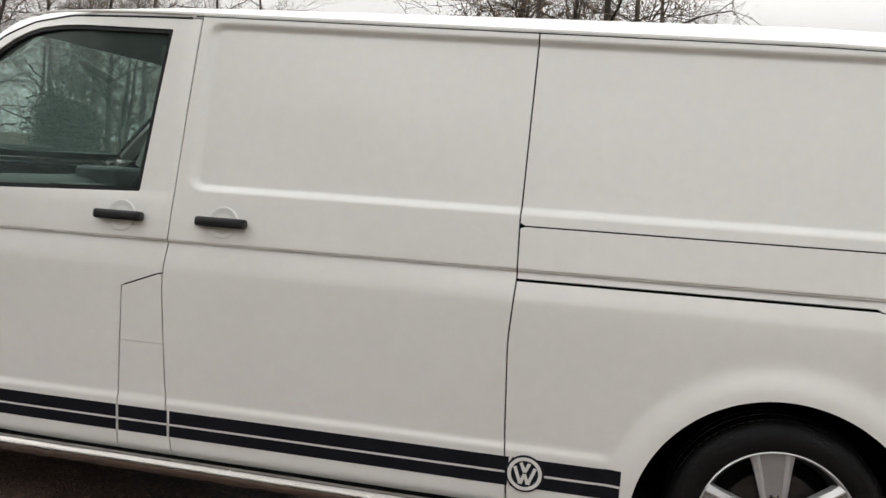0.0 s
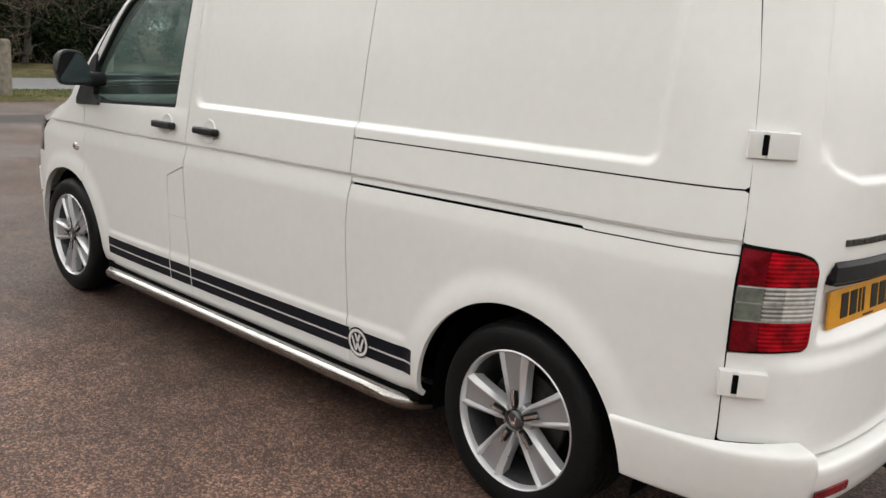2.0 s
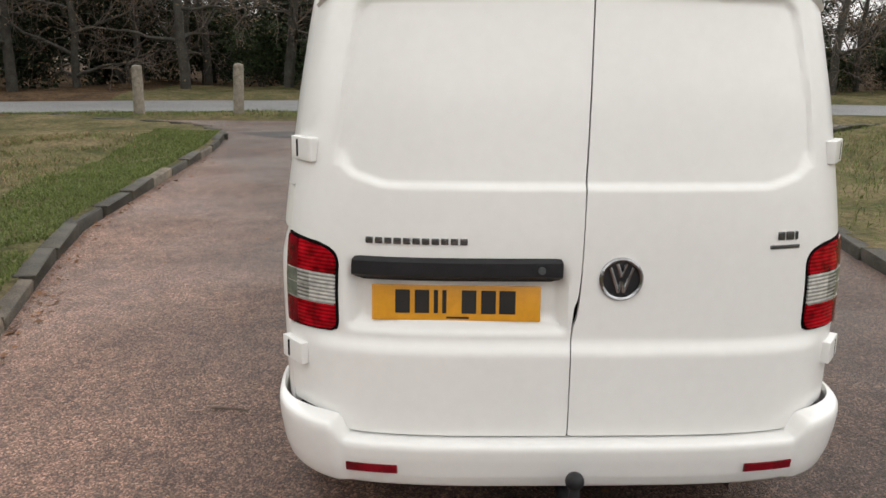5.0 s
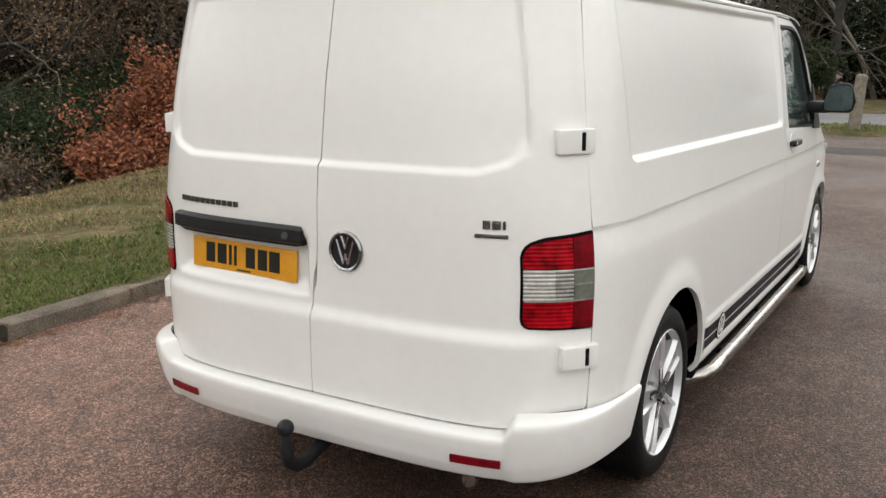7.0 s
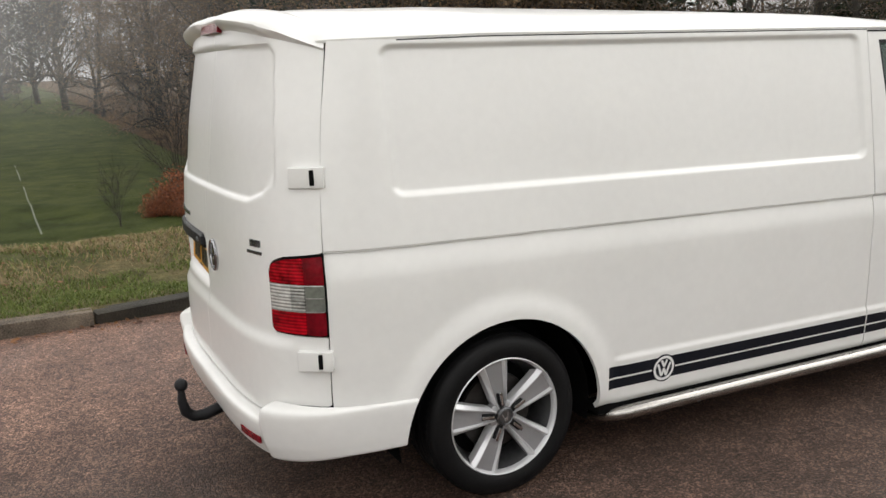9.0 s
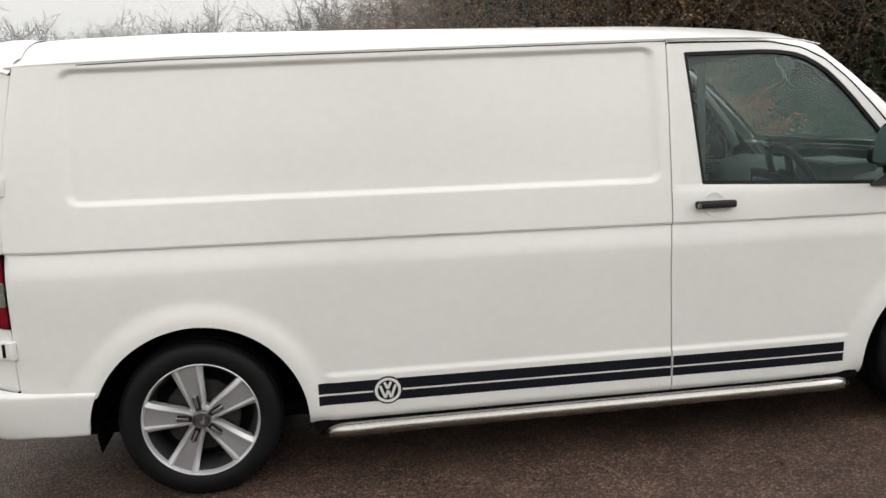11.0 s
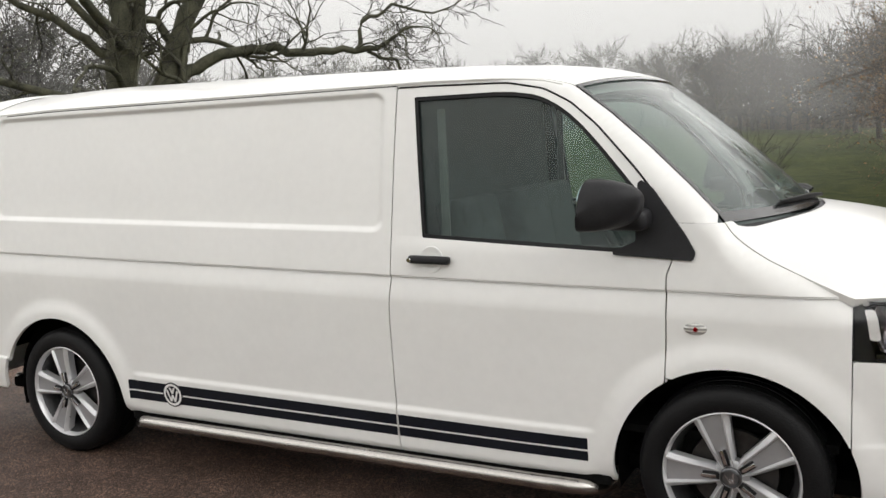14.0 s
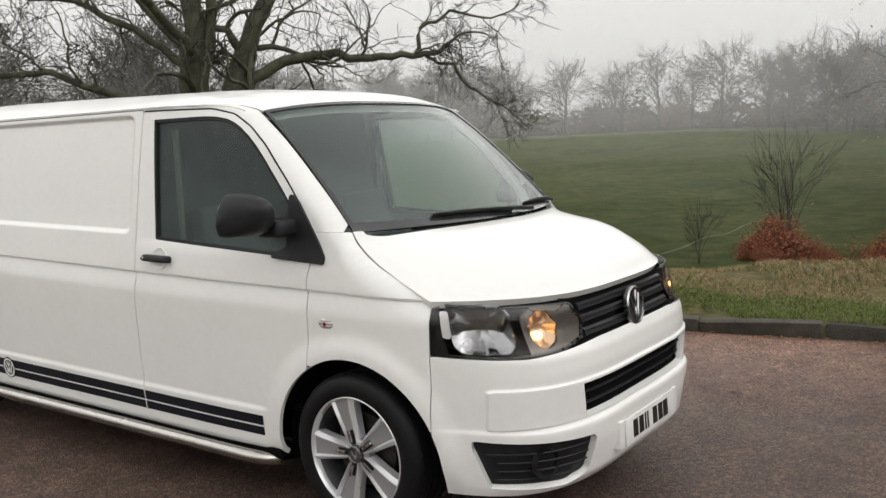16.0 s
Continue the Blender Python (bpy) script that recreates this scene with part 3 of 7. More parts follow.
zt_bump = curve([(0, 0.458), (0.695, 0.458), (0.722, 0.518), (0.75, 0.522), (0.85, 0.522), (1.0, 0.516), (2.0, 0.470)], 0.006)
door_top = lambda a: 1.868 - 0.055 * (np.abs(a) / 0.75) ** 2.4


def rear_keep(s, z, sign):
    a = np.abs(s)
    bottom = z - zt_bump(a) - np.where(a < 0.70, 0.006, -0.006)
    return np.minimum.reduce([sign * (s - seam_mid(z)) - GAP, S_SEAM - 0.0019 - a, bottom, -poly(a, z, LAMP) - 0.002, door_top(a) - z])


for sign in (1, -1):
    rd = part("rear_door", skin("rear_door", rear, RS, RZ, lambda s, z: rear_keep(s, z, sign), 0.02, np.array([1.0, 0, 1.0])), PAINT, van)
    # hinges bridging the seam
    for hz in (1.338, 0.690):
        sx = S_SEAM - 0.073
        p, q = rear_raw(np.array(sign * (sx - 0.03)), np.array(hz)), rear_raw(np.array(sign * (sx + 0.075)), np.array(hz))
        d = Vector(q - p)
        turn = math.degrees(math.atan2(d.y, d.x))
        lift_h = Vector((d.y, -d.x, 0)).normalized() * (sign * -1.0) * (0.008 if hz < 0.8 else 0.004)
        if lift_h.y * sign < 0:
            lift_h = -lift_h
        m = Matrix.Translation(Vector((p + q) / 2) + lift_h) @ pose(0, 0, 0, 0, 0, turn)
        o = -sign
        plate_me = box("hinge", (-0.062, -0.012, -0.036), (0.018, 0.020, 0.036), 0.005, 3) if o < 0 else box("hinge", (-0.062, -0.020, -0.036), (0.018, 0.012, 0.036), 0.005, 3)
        hinge = part("hinge", plate_me, PAINT, rd, "", m)
        # solid near-black block, flush with the plate, for the shade of the slot
        knuckle = box("hinge_slot", (0.006, -0.0197, -0.027), (0.030, 0.0197, 0.027), 0.002)
        part("hinge_slot", knuckle, DARK, hinge)
        leaf = box("hinge_leaf", (0.030, -0.017, -0.036), (0.066, 0.017, 0.036), 0.004, 2)
        part("hinge_leaf", leaf, PAINT, hinge)
        for dz in (-0.031, 0.031):
            part("hinge_arm", box("hinge_arm", (0.010, -0.0165, dz - 0.005), (0.04, 0.0165, dz + 0.005), 0.003), PAINT, hinge)
    # tail light: body, red and clear lenses
    tl = lambda o: (lambda s, z: rear_raw(s, z, o + 0 * s))
    a0, a1 = (0.70, S_SEAM) if sign > 0 else (-S_SEAM, -0.70)
    us = spaced(a0, (a1, 0.008))
    lamp = part("tail_light", skin("tail_light", tl(0.002), us, spaced(0.765, (1.085, 0.008)), lambda s, z: poly(np.abs(s), z, LAMP) - 0.001, 0.03, np.array([1.0, 0, 1.0])), DARK, van, "red and clear tail light")
    sq = S_SEAM - 0.075
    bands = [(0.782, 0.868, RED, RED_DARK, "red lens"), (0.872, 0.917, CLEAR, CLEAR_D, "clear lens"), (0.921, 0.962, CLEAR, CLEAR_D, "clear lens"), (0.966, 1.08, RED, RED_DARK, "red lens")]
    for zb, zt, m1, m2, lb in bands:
        # the part wrapping the corner takes a darker copy of each lens colour
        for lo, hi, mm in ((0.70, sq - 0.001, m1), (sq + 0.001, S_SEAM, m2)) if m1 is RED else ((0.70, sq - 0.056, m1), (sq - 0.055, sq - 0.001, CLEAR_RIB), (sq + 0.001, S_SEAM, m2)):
            bulge = lambda s, z: rear_raw(s, z, 0.008 + 0 * z)
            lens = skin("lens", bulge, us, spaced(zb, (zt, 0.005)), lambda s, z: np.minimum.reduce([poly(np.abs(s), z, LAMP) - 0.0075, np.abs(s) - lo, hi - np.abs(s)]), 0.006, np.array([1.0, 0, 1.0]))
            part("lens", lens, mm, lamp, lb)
    for zd in (0.870, 0.919, 0.964):
        rib = skin("lens_divider", lambda s, z: rear_raw(s, z, 0.0095 + 0 * s), us, np.array([zd - 0.002, zd, zd + 0.002]), lambda s, z: np.minimum(poly(np.abs(s), z, LAMP) - 0.010, 1 + 0 * s), 0.003, np.array([1.0, 0, 1.0]))
        part("lens_divider", rib, CLEAR, lamp, "pale rib between the lenses")

# furniture of the rear doors
strip = skin("handle_strip", lambda s, z: rear_raw(s, z, 0.016 - 0.02 * np.clip((np.abs(z - 0.998) - 0.02) / 0.012, 0, 1) ** 2), spaced(0.03, (0.69, 0.012)), spaced(0.958, (1.036, 0.006)), lambda s, z: rrect(s, z, 0.045, 0.675, 0.961, 1.033, 0.016), 0.03, np.array([1.0, 0, 1.0]))
strip = part("handle_strip", strip, PLASTIC, van, "black plastic rear handle strip")
part("rear_lock", lathe("rear_lock", [(0, 0.004), (0.011, 0.004), (0.012, -0.004)], 20), TRIM, strip, "", Matrix.Translation((-0.935, 0.11, 0.997)) @ pose(0, 0, 0, 0, 0, 90))
plate = part("number_plate", box("number_plate", (-0.004, -0.26, -0.0555), (0.004, 0.26, 0.0555), 0.002), PLATE_Y, van, "yellow rear number plate with dark bars", pose(-0.868, 0.364, 0.879, 0, 4, -3.2))
for i, (ay, w, h) in enumerate([(-0.165, 0.045, 0.073), (-0.105, 0.045, 0.073), (-0.062, 0.013, 0.073), (-0.036, 0.013, 0.073), (0.040, 0.045, 0.073), (0.100, 0.045, 0.073), (0.158, 0.050, 0.073)]):
    part("plate_bar", box("plate_bar", (-0.0062, -ay - w / 2, -h / 2 + 0.004), (-0.0045, -ay + w / 2, h / 2 + 0.004)), PLATE_INK, plate)
part("plate_bar", box("plate_bar", (-0.0062, -0.04, -0.049), (-0.0045, 0.03, -0.043)), PLATE_INK, plate)


def emblem(m, r, parent, metal=CHROME):
    ring = lathe("emblem", [(r * 0.80, -0.004), (r * 0.83, 0.006), (r * 0.92, 0.009), (r, 0.004), (r, -0.012)], 48)
    ring = part("emblem", ring, metal, parent, "round chrome emblem on a dark disc", m)
    part("emblem_disc", lathe("emblem_disc", [(0, 0.001), (r * 0.83, -0.001)], 40), PLASTIC, ring)
    for x0, z0, x1, z1 in ((-0.52, 0.55, -0.12, -0.62), (-0.12, -0.62, 0.0, -0.1), (0.0, -0.1, 0.12, -0.62), (0.12, -0.62, 0.52, 0.55)):
        v, f = tube_data([(x0 * r, 0.002, z0 * r), (x1 * r, 0.002, z1 * r)], [r * 0.085] * 2, 6)
        part("emblem_bar", finish("emblem_bar", v, f), metal, ring)
    for sg in (-1, 1):
        v, f = tube_data([(sg * 0.22 * r, 0.002, 0.74 * r), (0, 0.002, 0.12 * r)], [r * 0.085] * 2, 6)
        part("emblem_bar", finish("emblem_bar", v, f), metal, ring)
    return ring


emblem(Matrix.Translation((-0.918, -0.133, 0.968)) @ pose(0, 0, 0, 0, 0, 90), 0.067, van, CHROME_DULL)
for y0, y1, z0, z1 in [(0.640 - i * 0.0285, 0.640 - i * 0.0285 - 0.0225, 1.071, 1.090) for i in range(11)] + [(-0.617, -0.640, 1.082, 1.108), (-0.645, -0.672, 1.082, 1.108), (-0.678, -0.687, 1.082, 1.108), (-0.590, -0.692, 1.055, 1.067)]:
    ya, yb = min(y0, y1), max(y0, y1)
    a, b = rear_raw(np.array(ya), np.array((z0 + z1) / 2)), rear_raw(np.array(yb), np.array((z0 + z1) / 2))
    turn = math.degrees(math.atan2(b[1] - a[1], b[0] - a[0]))
    part("badge_letter", box("badge_letter", (-(yb - ya) / 2, -0.004, -(z1 - z0) / 2), ((yb - ya) / 2, 0.005, (z1 - z0) / 2), 0.002), BADGE, van, "small grey chrome badge block", Matrix.Translation(Vector((a + b) / 2)) @ pose(0, 0, 0, 0, 0, turn))

# rear bumper
b_out = curve([(0.0, 0.022), (0.08, 0.046), (0.3, 0.062), (0.55, 0.070), (0.70, 0.071), (0.79, 0.066), (0.86, 0.052), (1.0, 0.002)], 0.018)
b_zf = curve([(0.0, 0.0), (0.06, 0.02), (0.3, 0.28), (0.55, 0.64), (0.68, 0.82), (0.78, 0.93), (0.86, 0.975), (1.0, 1.0)], 0.018)


def bumper_rear(s, w):
    a = np.abs(s)
    k = 1 - 0.80 * smooth(0.70, 1.12, a)
    low_z = 0.292 + 0.030 * smooth(0.72, 1.05, a)
    z = low_z + (zt_bump(a) - low_z) * b_zf(w)
    return rear_raw(s, z, b_out(w) * k * (1 + 0.12 * smooth(0.5, 0.8, a)) + 0.017 * smooth(0.69, 0.73, a))


def bumper_end(s, w):
    """The bumper stops short of the wheel arch."""
    p = bumper_rear(s, w)
    return arch_cut(p[..., 0], p[..., 2], ARCH_R) - 0.009


RB_S = spaced(-S_BUMP, (-0.74, 0.02), (-0.69, 0.005), (0.69, 0.03), (0.74, 0.005), (S_BUMP, 0.02))
rb = part("rear_bumper", skin("rear_bumper", bumper_rear, RB_S, spaced(0, (1, 0.035)), bumper_end, 0.02, np.array([1.0, 0, 0.4])), PAINT, van)
for sign in (1, -1):
    ref = skin("reflector", lambda s, z: rear_raw(s, z, 0.074 * (1 - 0.80 * smooth(0.70, 1.12, np.abs(s))) * (1 + 0.12 * smooth(0.5, 0.8, np.abs(s))) + 0.001), spaced(min(sign * 0.54, sign * 0.69), (max(sign * 0.54, sign * 0.69), 0.02)), spaced(0.352, (0.378, 0.013)), None, 0.006, np.array([1.0, 0, 0.4]))
    part("reflector", ref, RED_DARK, rb, "dark red bumper reflector")

# tow bar
neck = tube("tow_neck", [(-0.80, 0.012, 0.275), (-0.92, 0.012, 0.252), (-0.985, 0.012, 0.232), (-1.035, 0.012, 0.234), (-1.068, 0.012, 0.262), (-1.08, 0.012, 0.31), (-1.08, 0.012, 0.365)], [0.026, 0.026, 0.026, 0.025, 0.024, 0.021, 0.014], 14)
tow = part("tow_bar", neck, PLASTIC, van, "black tow bar with capped ball")
ball = bmesh.new()
bmesh.ops.create_uvsphere(ball, u_segments=20, v_segments=12, radius=0.029)
for f in ball.faces:
    f.smooth = True
ball_me = bpy.data.meshes.new("tow_ball")
ball.to_mesh(ball_me), ball.free()
part("tow_ball", ball_me, PLASTIC, tow, "", Matrix.Translation((-1.078, 0.012, 0.385)))

# ---- roof, screen, bonnet: stations of half width, edge height, bow ahead, rise ----
ey = curve([(-0.62, 0.772), (-0.4, 0.80), (0.0, 0.818), (2.0, 0.818), (2.3, 0.808), (2.5, 0.788), (2.68, 0.755), (2.80, 0.738), (3.369, 0.826), (3.6, 0.862), (3.80, 0.888)], 0.03)
bow = curve([(-0.7, -0.06), (-0.4, -0.02), (0, 0.0), (2.0, 0.0), (2.4, 0.03), (2.80, 0.13), (3.369, 0.235), (3.5, 0.25), (3.79, 0.405)], 0.03)
rise = curve([(-0.7, 0.125), (-0.5, 0.138), (0, 0.136), (1.0, 0.120), (2.0, 0.098), (2.3, 0.086), (2.6, 0.066), (2.80, 0.043), (3.369, -0.012), (3.39, 0.024), (3.45, 0.066), (3.52, 0.098), (3.6, 0.112), (3.65, 0.102), (3.74, 0.045), (3.79, -0.020)], 0.016)


def top(x, b):
    a = np.abs(b)
    p = 2.6 + 0.6 * smooth(2.3, 2.9, x)
    bowed = 1 - a ** (2.0 + 1.4 * smooth(3.4, 3.8, x))
    return np.stack([x + bow(x) * bowed, b * ey(x), edge_z(x) + rise(x) * (1 - a ** p)], -1)


B = spaced(-1, (-0.9, 0.02), (0.9, 0.05), (1, 0.02))
part("roof", skin("roof", top, spaced(-0.63, (2.3, 0.06), (2.80, 0.02)), B, None, 0.012), PAINT, van)
SCREEN = (2.803, 3.372)
frame_me = skin("screen_surround", top, spaced(SCREEN[0], (SCREEN[1], 0.0125)), spaced(-0.997, (0.997, 0.0125)), lambda x, b: np.maximum.reduce([0.024 - (1 - np.abs(b)), 0.014 - (x - SCREEN[0]), 0.030 - (SCREEN[1] - x)]), 0.01)
screen = part("windscreen", skin("windscreen", lambda x, b: top(x, b) - np.array([0.004, 0, 0.004]), spaced(SCREEN[0], (SCREEN[1], 0.04)), spaced(-0.99, (0.99, 0.05)), None, 0), GLASS_SCREEN, van, "large sloping windscreen")
part("screen_surround", frame_me, FRIT, screen, "black printed border of the screen")
part("cowl", skin("cowl", lambda x, b: top(x, b) - np.array([0, 0, 0.012]), spaced(3.374, (3.45, 0.02)), spaced(-0.96, (0.96, 0.05)), None, 0.02), PLASTIC, van, "black scuttle panel under the windscreen")
part("bonnet", skin("bonnet", top, spaced(3.37, (3.72, 0.025), (3.793, 0.008)), spaced(-0.998, (-0.9, 0.015), (0.9, 0.04), (0.998, 0.015)), lambda x, b: x - 3.395 + 0.020 * smooth(0.85, 1.0, np.abs(b)), 0.03), PAINT, van)
# A near-black inner shell that closes the gaps between the panels and stands in for their shade
for sign in (1, -1):
    F = side(sign)
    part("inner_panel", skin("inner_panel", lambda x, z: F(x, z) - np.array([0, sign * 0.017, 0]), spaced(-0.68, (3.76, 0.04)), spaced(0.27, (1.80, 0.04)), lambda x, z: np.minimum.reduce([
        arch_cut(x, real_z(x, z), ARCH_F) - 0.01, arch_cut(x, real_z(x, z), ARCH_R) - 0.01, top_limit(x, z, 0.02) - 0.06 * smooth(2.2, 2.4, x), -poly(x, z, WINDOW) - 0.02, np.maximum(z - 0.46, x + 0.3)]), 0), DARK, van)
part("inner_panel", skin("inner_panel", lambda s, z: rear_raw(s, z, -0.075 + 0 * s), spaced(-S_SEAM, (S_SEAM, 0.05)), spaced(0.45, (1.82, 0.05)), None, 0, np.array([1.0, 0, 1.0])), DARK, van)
for sg in (1, -1):
    part("drip_rail", tube("drip_rail", [(x, sg * (float(width(x, edge_z(x))) - 0.004), float(edge_z(x)) - 0.006) for x in np.linspace(-0.64, 2.78, 44)], [0.008] * 36 + [0.007, 0.006, 0.005, 0.005, 0.004, 0.004, 0.003, 0.003], 6), PAINT, van)

    # dark tube for the shade in the gutter gap
    part("roof_seam", tube("roof_seam", [(x, sg * (float(width(x, edge_z(x))) + 0.0015), float(edge_z(x)) - 0.0145) for x in np.linspace(-0.36, 2.06, 30)], 0.0027, 6), SEAL, van, "dark gutter seam under the roof edge")

# ---- roof spoiler over the rear doors ----
lip_z = curve([(-2, 1.925), (0, 1.925), (0.3, 1.917), (0.55, 1.897), (0.68, 1.880), (S_SEAM, 1.777), (2, 1.70)], 0.005)
lip_reach = curve([(-2, 0.012), (0.0, 0.012), (0.15, 0.014), (0.19, 0.046), (0.64, 0.050), (0.70, 0.048), (0.74, 0.030), (S_SEAM, 0.008), (2, 0.008)], 0.006)


def spoiler_fn(s, w):
    """w runs from the roof over the lip and back under it to the doors."""
    a = np.abs(s)
    lz = lip_z(a)
    thick = 0.028 - 0.016 * smooth(0.70, 0.80, a)
    b = np.clip(rear_raw(s, 1.84 + 0 * s)[..., 1] / 0.835, -1, 1) * 0.985
    root = top(-0.585 + 0 * s, b) + np.array([0, 0, 0.004])
    lip_top, lip_end = rear_raw(s, lz, lip_reach(a) - 0.008), rear_raw(s, lz - thick * 0.5, lip_reach(a) + 0.002)
    lip_low = rear_raw(s, lz - thick, lip_reach(a) - 0.006)
    under = rear_raw(s, np.minimum(door_top(a) - 0.004, lz - thick - 0.002), -0.004 + 0 * s)
    stops = [(0.0, root), (0.40, lip_top), (0.50, lip_end), (0.60, lip_low), (1.0, under)]
    out = np.zeros(root.shape)
    for (w0, p0), (w1, p1) in zip(stops, stops[1:]):
        t = ((w - w0) / (w1 - w0))[..., None]
        hit = (w >= w0 - 1e-9) & (w <= w1 + 1e-9)
        out = np.where(hit[..., None], p0 + (p1 - p0) * t, out)
    bulge = 0.016 * np.sin(np.clip(w / 0.40, 0, 1) * math.pi)
    return out + np.stack([0 * w, 0 * w, bulge], -1)


sp = part("roof_spoiler", skin("roof_spoiler", spoiler_fn, spaced(-S_SEAM + 0.003, (S_SEAM - 0.003, 0.015)), spaced(0, (0.4, 0.1), (0.6, 0.05), (1.0, 0.2)), None, 0.0, np.array([-0.8, 0, 1.8])), PAINT, van)
brake = skin("brake_light", lambda s, z: rear_raw(s, z, 0.022 + 0 * s), spaced(-0.17, (0.17, 0.02)), spaced(1.862, (1.896, 0.011)), None, 0.03, np.array([1.0, 0, 1.8]))
part("brake_light", brake, RED_DARK, sp, "dark red high brake light")


# ---- front ----
def front(s, z, out=0.0):
    th = np.interp(np.abs(s), FRONT[0], FRONT[1])
    c, sn = np.cos(th), np.sin(th)
    x = 3.2 + (nose(z) - 3.2) * np.sqrt(c)
    w = base_w(z) - 0.022
    n = np.stack([c ** 1.5 / 1.06, np.sign(s) * sn ** 1.5 / 0.915], -1)
    n /= np.linalg.norm(n, axis=-1, keepdims=True)
    y = np.sign(s) * w * np.sqrt(sn)
    fl = flare(x, z) * (x < 3.99)
    gap = np.clip((edge_z(np.minimum(x, 3.79)) - z) / 0.105, 0, 1)
    fl = fl - 0.049 * smooth(0.80, S_WING, np.abs(s)) * (1 - np.sqrt(np.clip(1 - (1 - gap) ** 2, 0, 1)))
    return np.stack([x + out * n[..., 0], y + np.sign(s) * fl + out * n[..., 1], z + 0 * x], -1)


GRILLE_LOW = [(-0.528, 0.648), (0.528, 0.648), (0.505, 0.510), (-0.505, 0.510)]
S_FOG = s_at(FRONT, 3.962 - 3.2)
FOG = [(0.472, 0.418), (0.487, 0.436), (S_FOG + 0.045, 0.464), (S_FOG + 0.050, 0.43), (S_FOG - 0.03, 0.272), (0.60, 0.250), (0.50, 0.290)]
hl_low = curve([(0.0, 0.800), (0.36, 0.800), (0.50, 0.792), (0.75, 0.776), (S_WING, 0.788)], 0.02)
hl_top = curve([(0.0, 0.945), (0.4, 0.955), (0.7, 0.972), (S_WING, 0.992)], 0.02)


def front_bumper(s, z):
    a = np.abs(s)
    fog = poly(a, z, FOG)
    low = poly(s, z, GRILLE_LOW)
    out = 0.013 * smooth(0.0, 0.007, rrect(a, z, -1.0, 0.93, 0.40, 0.664, 0.02)) * smooth(0.505, 0.51, z)
    return front(s, z, out + 0 * s)


def fb_keep(s, z):
    p = front(s, z)
    return np.minimum.reduce([hl_low(np.abs(s)) - 0.003 - z, -poly(s, z, GRILLE_LOW), -poly(np.abs(s), z, FOG), arch_cut(p[..., 0], z, ARCH_F), S_WING + 0.16 - np.abs(s), p[..., 0] - 3.792])


fb = part("front_bumper", skin("front_bumper", front_bumper, spaced(-1.32, (1.32, 0.0125)), spaced(0.235, (0.28, 0.01), (0.485, 0.0125), (0.51, 0.004), (0.63, 0.012), (0.67, 0.004), (0.81, 0.01)), fb_keep, 0.03, np.array([3.2, 0, 0.5])), PAINT, van)
part("lower_grille", skin("lower_grille", lambda s, z: front(s, z, -0.035 + 0 * s), spaced(-0.56, (0.56, 0.04)), spaced(0.50, (0.66, 0.02)), None, 0, np.array([3.2, 0, 0.5])), DARK, fb, "black lower grille")
for zz in (0.556, 0.602):
    part("grille_bar", tube("grille_bar", [tuple(front(np.array(s), np.array(zz), -0.016)) for s in np.linspace(-0.52, 0.52, 15)], 0.006, 6), SEAL, fb)
for sign in (1, -1):
    lo, hi = sorted((sign * 0.46, sign * (S_FOG + 0.07)))
    fog = part("fog_insert", skin("fog_insert", lambda s, z: front(s, z, -0.03 + 0 * s), spaced(lo, (hi, 0.03)), spaced(0.24, (0.475, 0.02)), None, 0, np.array([3.2, 0, 0.5])), PLASTIC, fb, "black ribbed fog lamp insert")
    for zz in (0.30, 0.335, 0.37, 0.405):
        part("rib", tube("rib", [tuple(front(np.array(sign * s), np.array(zz), -0.018)) for s in np.linspace(0.50 if zz > 0.3 else 0.54, S_FOG - (0.0 if zz > 0.38 else 0.05), 12)], 0.004, 6), PLASTIC, fog)
    p = front(np.array(sign * 0.72), np.array(0.362), -0.02)
    ringm = Matrix.Translation(Vector(p)) @ pose(0, 0, 0, 0, 0, -90 + sign * 22)
    part("fog_lamp", lathe("fog_lamp", [(0.0, -0.02), (0.042, -0.015), (0.050, 0.010), (0.058, 0.012), (0.062, -0.01)], 32), SEAL, fog, "black round fog lamp blank", ringm)
# upper grille between the lamps
gr = part("upper_grille", skin("upper_grille", lambda s, z: front(s, z, -0.03 + 0 * s), spaced(-0.5, (0.5, 0.03)), spaced(0.78, (0.975, 0.02)), None, 0, np.array([3.2, 0, 0.8])), DARK, van, "black slatted front grille")
for zz in (0.822, 0.872, 0.920):
    slat = skin("slat", lambda s, w: front(s, zz + 0.017 * w, -0.004 - 0.014 * w * w - 0.005 * (np.abs(w) < 0.3)), spaced(-0.42, (0.42, 0.04)), spaced(-1, (1, 0.25)), None, 0.012, np.array([3.2, 0, 0.8]))
    part("slat", slat, SEAL, gr)
emblem(Matrix.Translation((4.232, 0.0, 0.862)) @ pose(0, 0, 0, 8, 0, -90), 0.084, van, CHROME_DULL)
fp = part("number_plate", box("number_plate", (-0.004, -0.26, -0.0555), (0.004, 0.26, 0.0555), 0.002), PLATE_W, van, "white front number plate with dark bars", pose(4.297, 0, 0.374, 0, -3, 0))
for ay, w in [(-0.165, 0.045), (-0.105, 0.045), (-0.062, 0.013), (-0.036, 0.013), (0.040, 0.045), (0.100, 0.045), (0.158, 0.050)]:
    part("plate_bar", box("plate_bar", (0.0045, ay - w / 2, -0.036), (0.0062, ay + w / 2, 0.037)), PLATE_INK, fp)
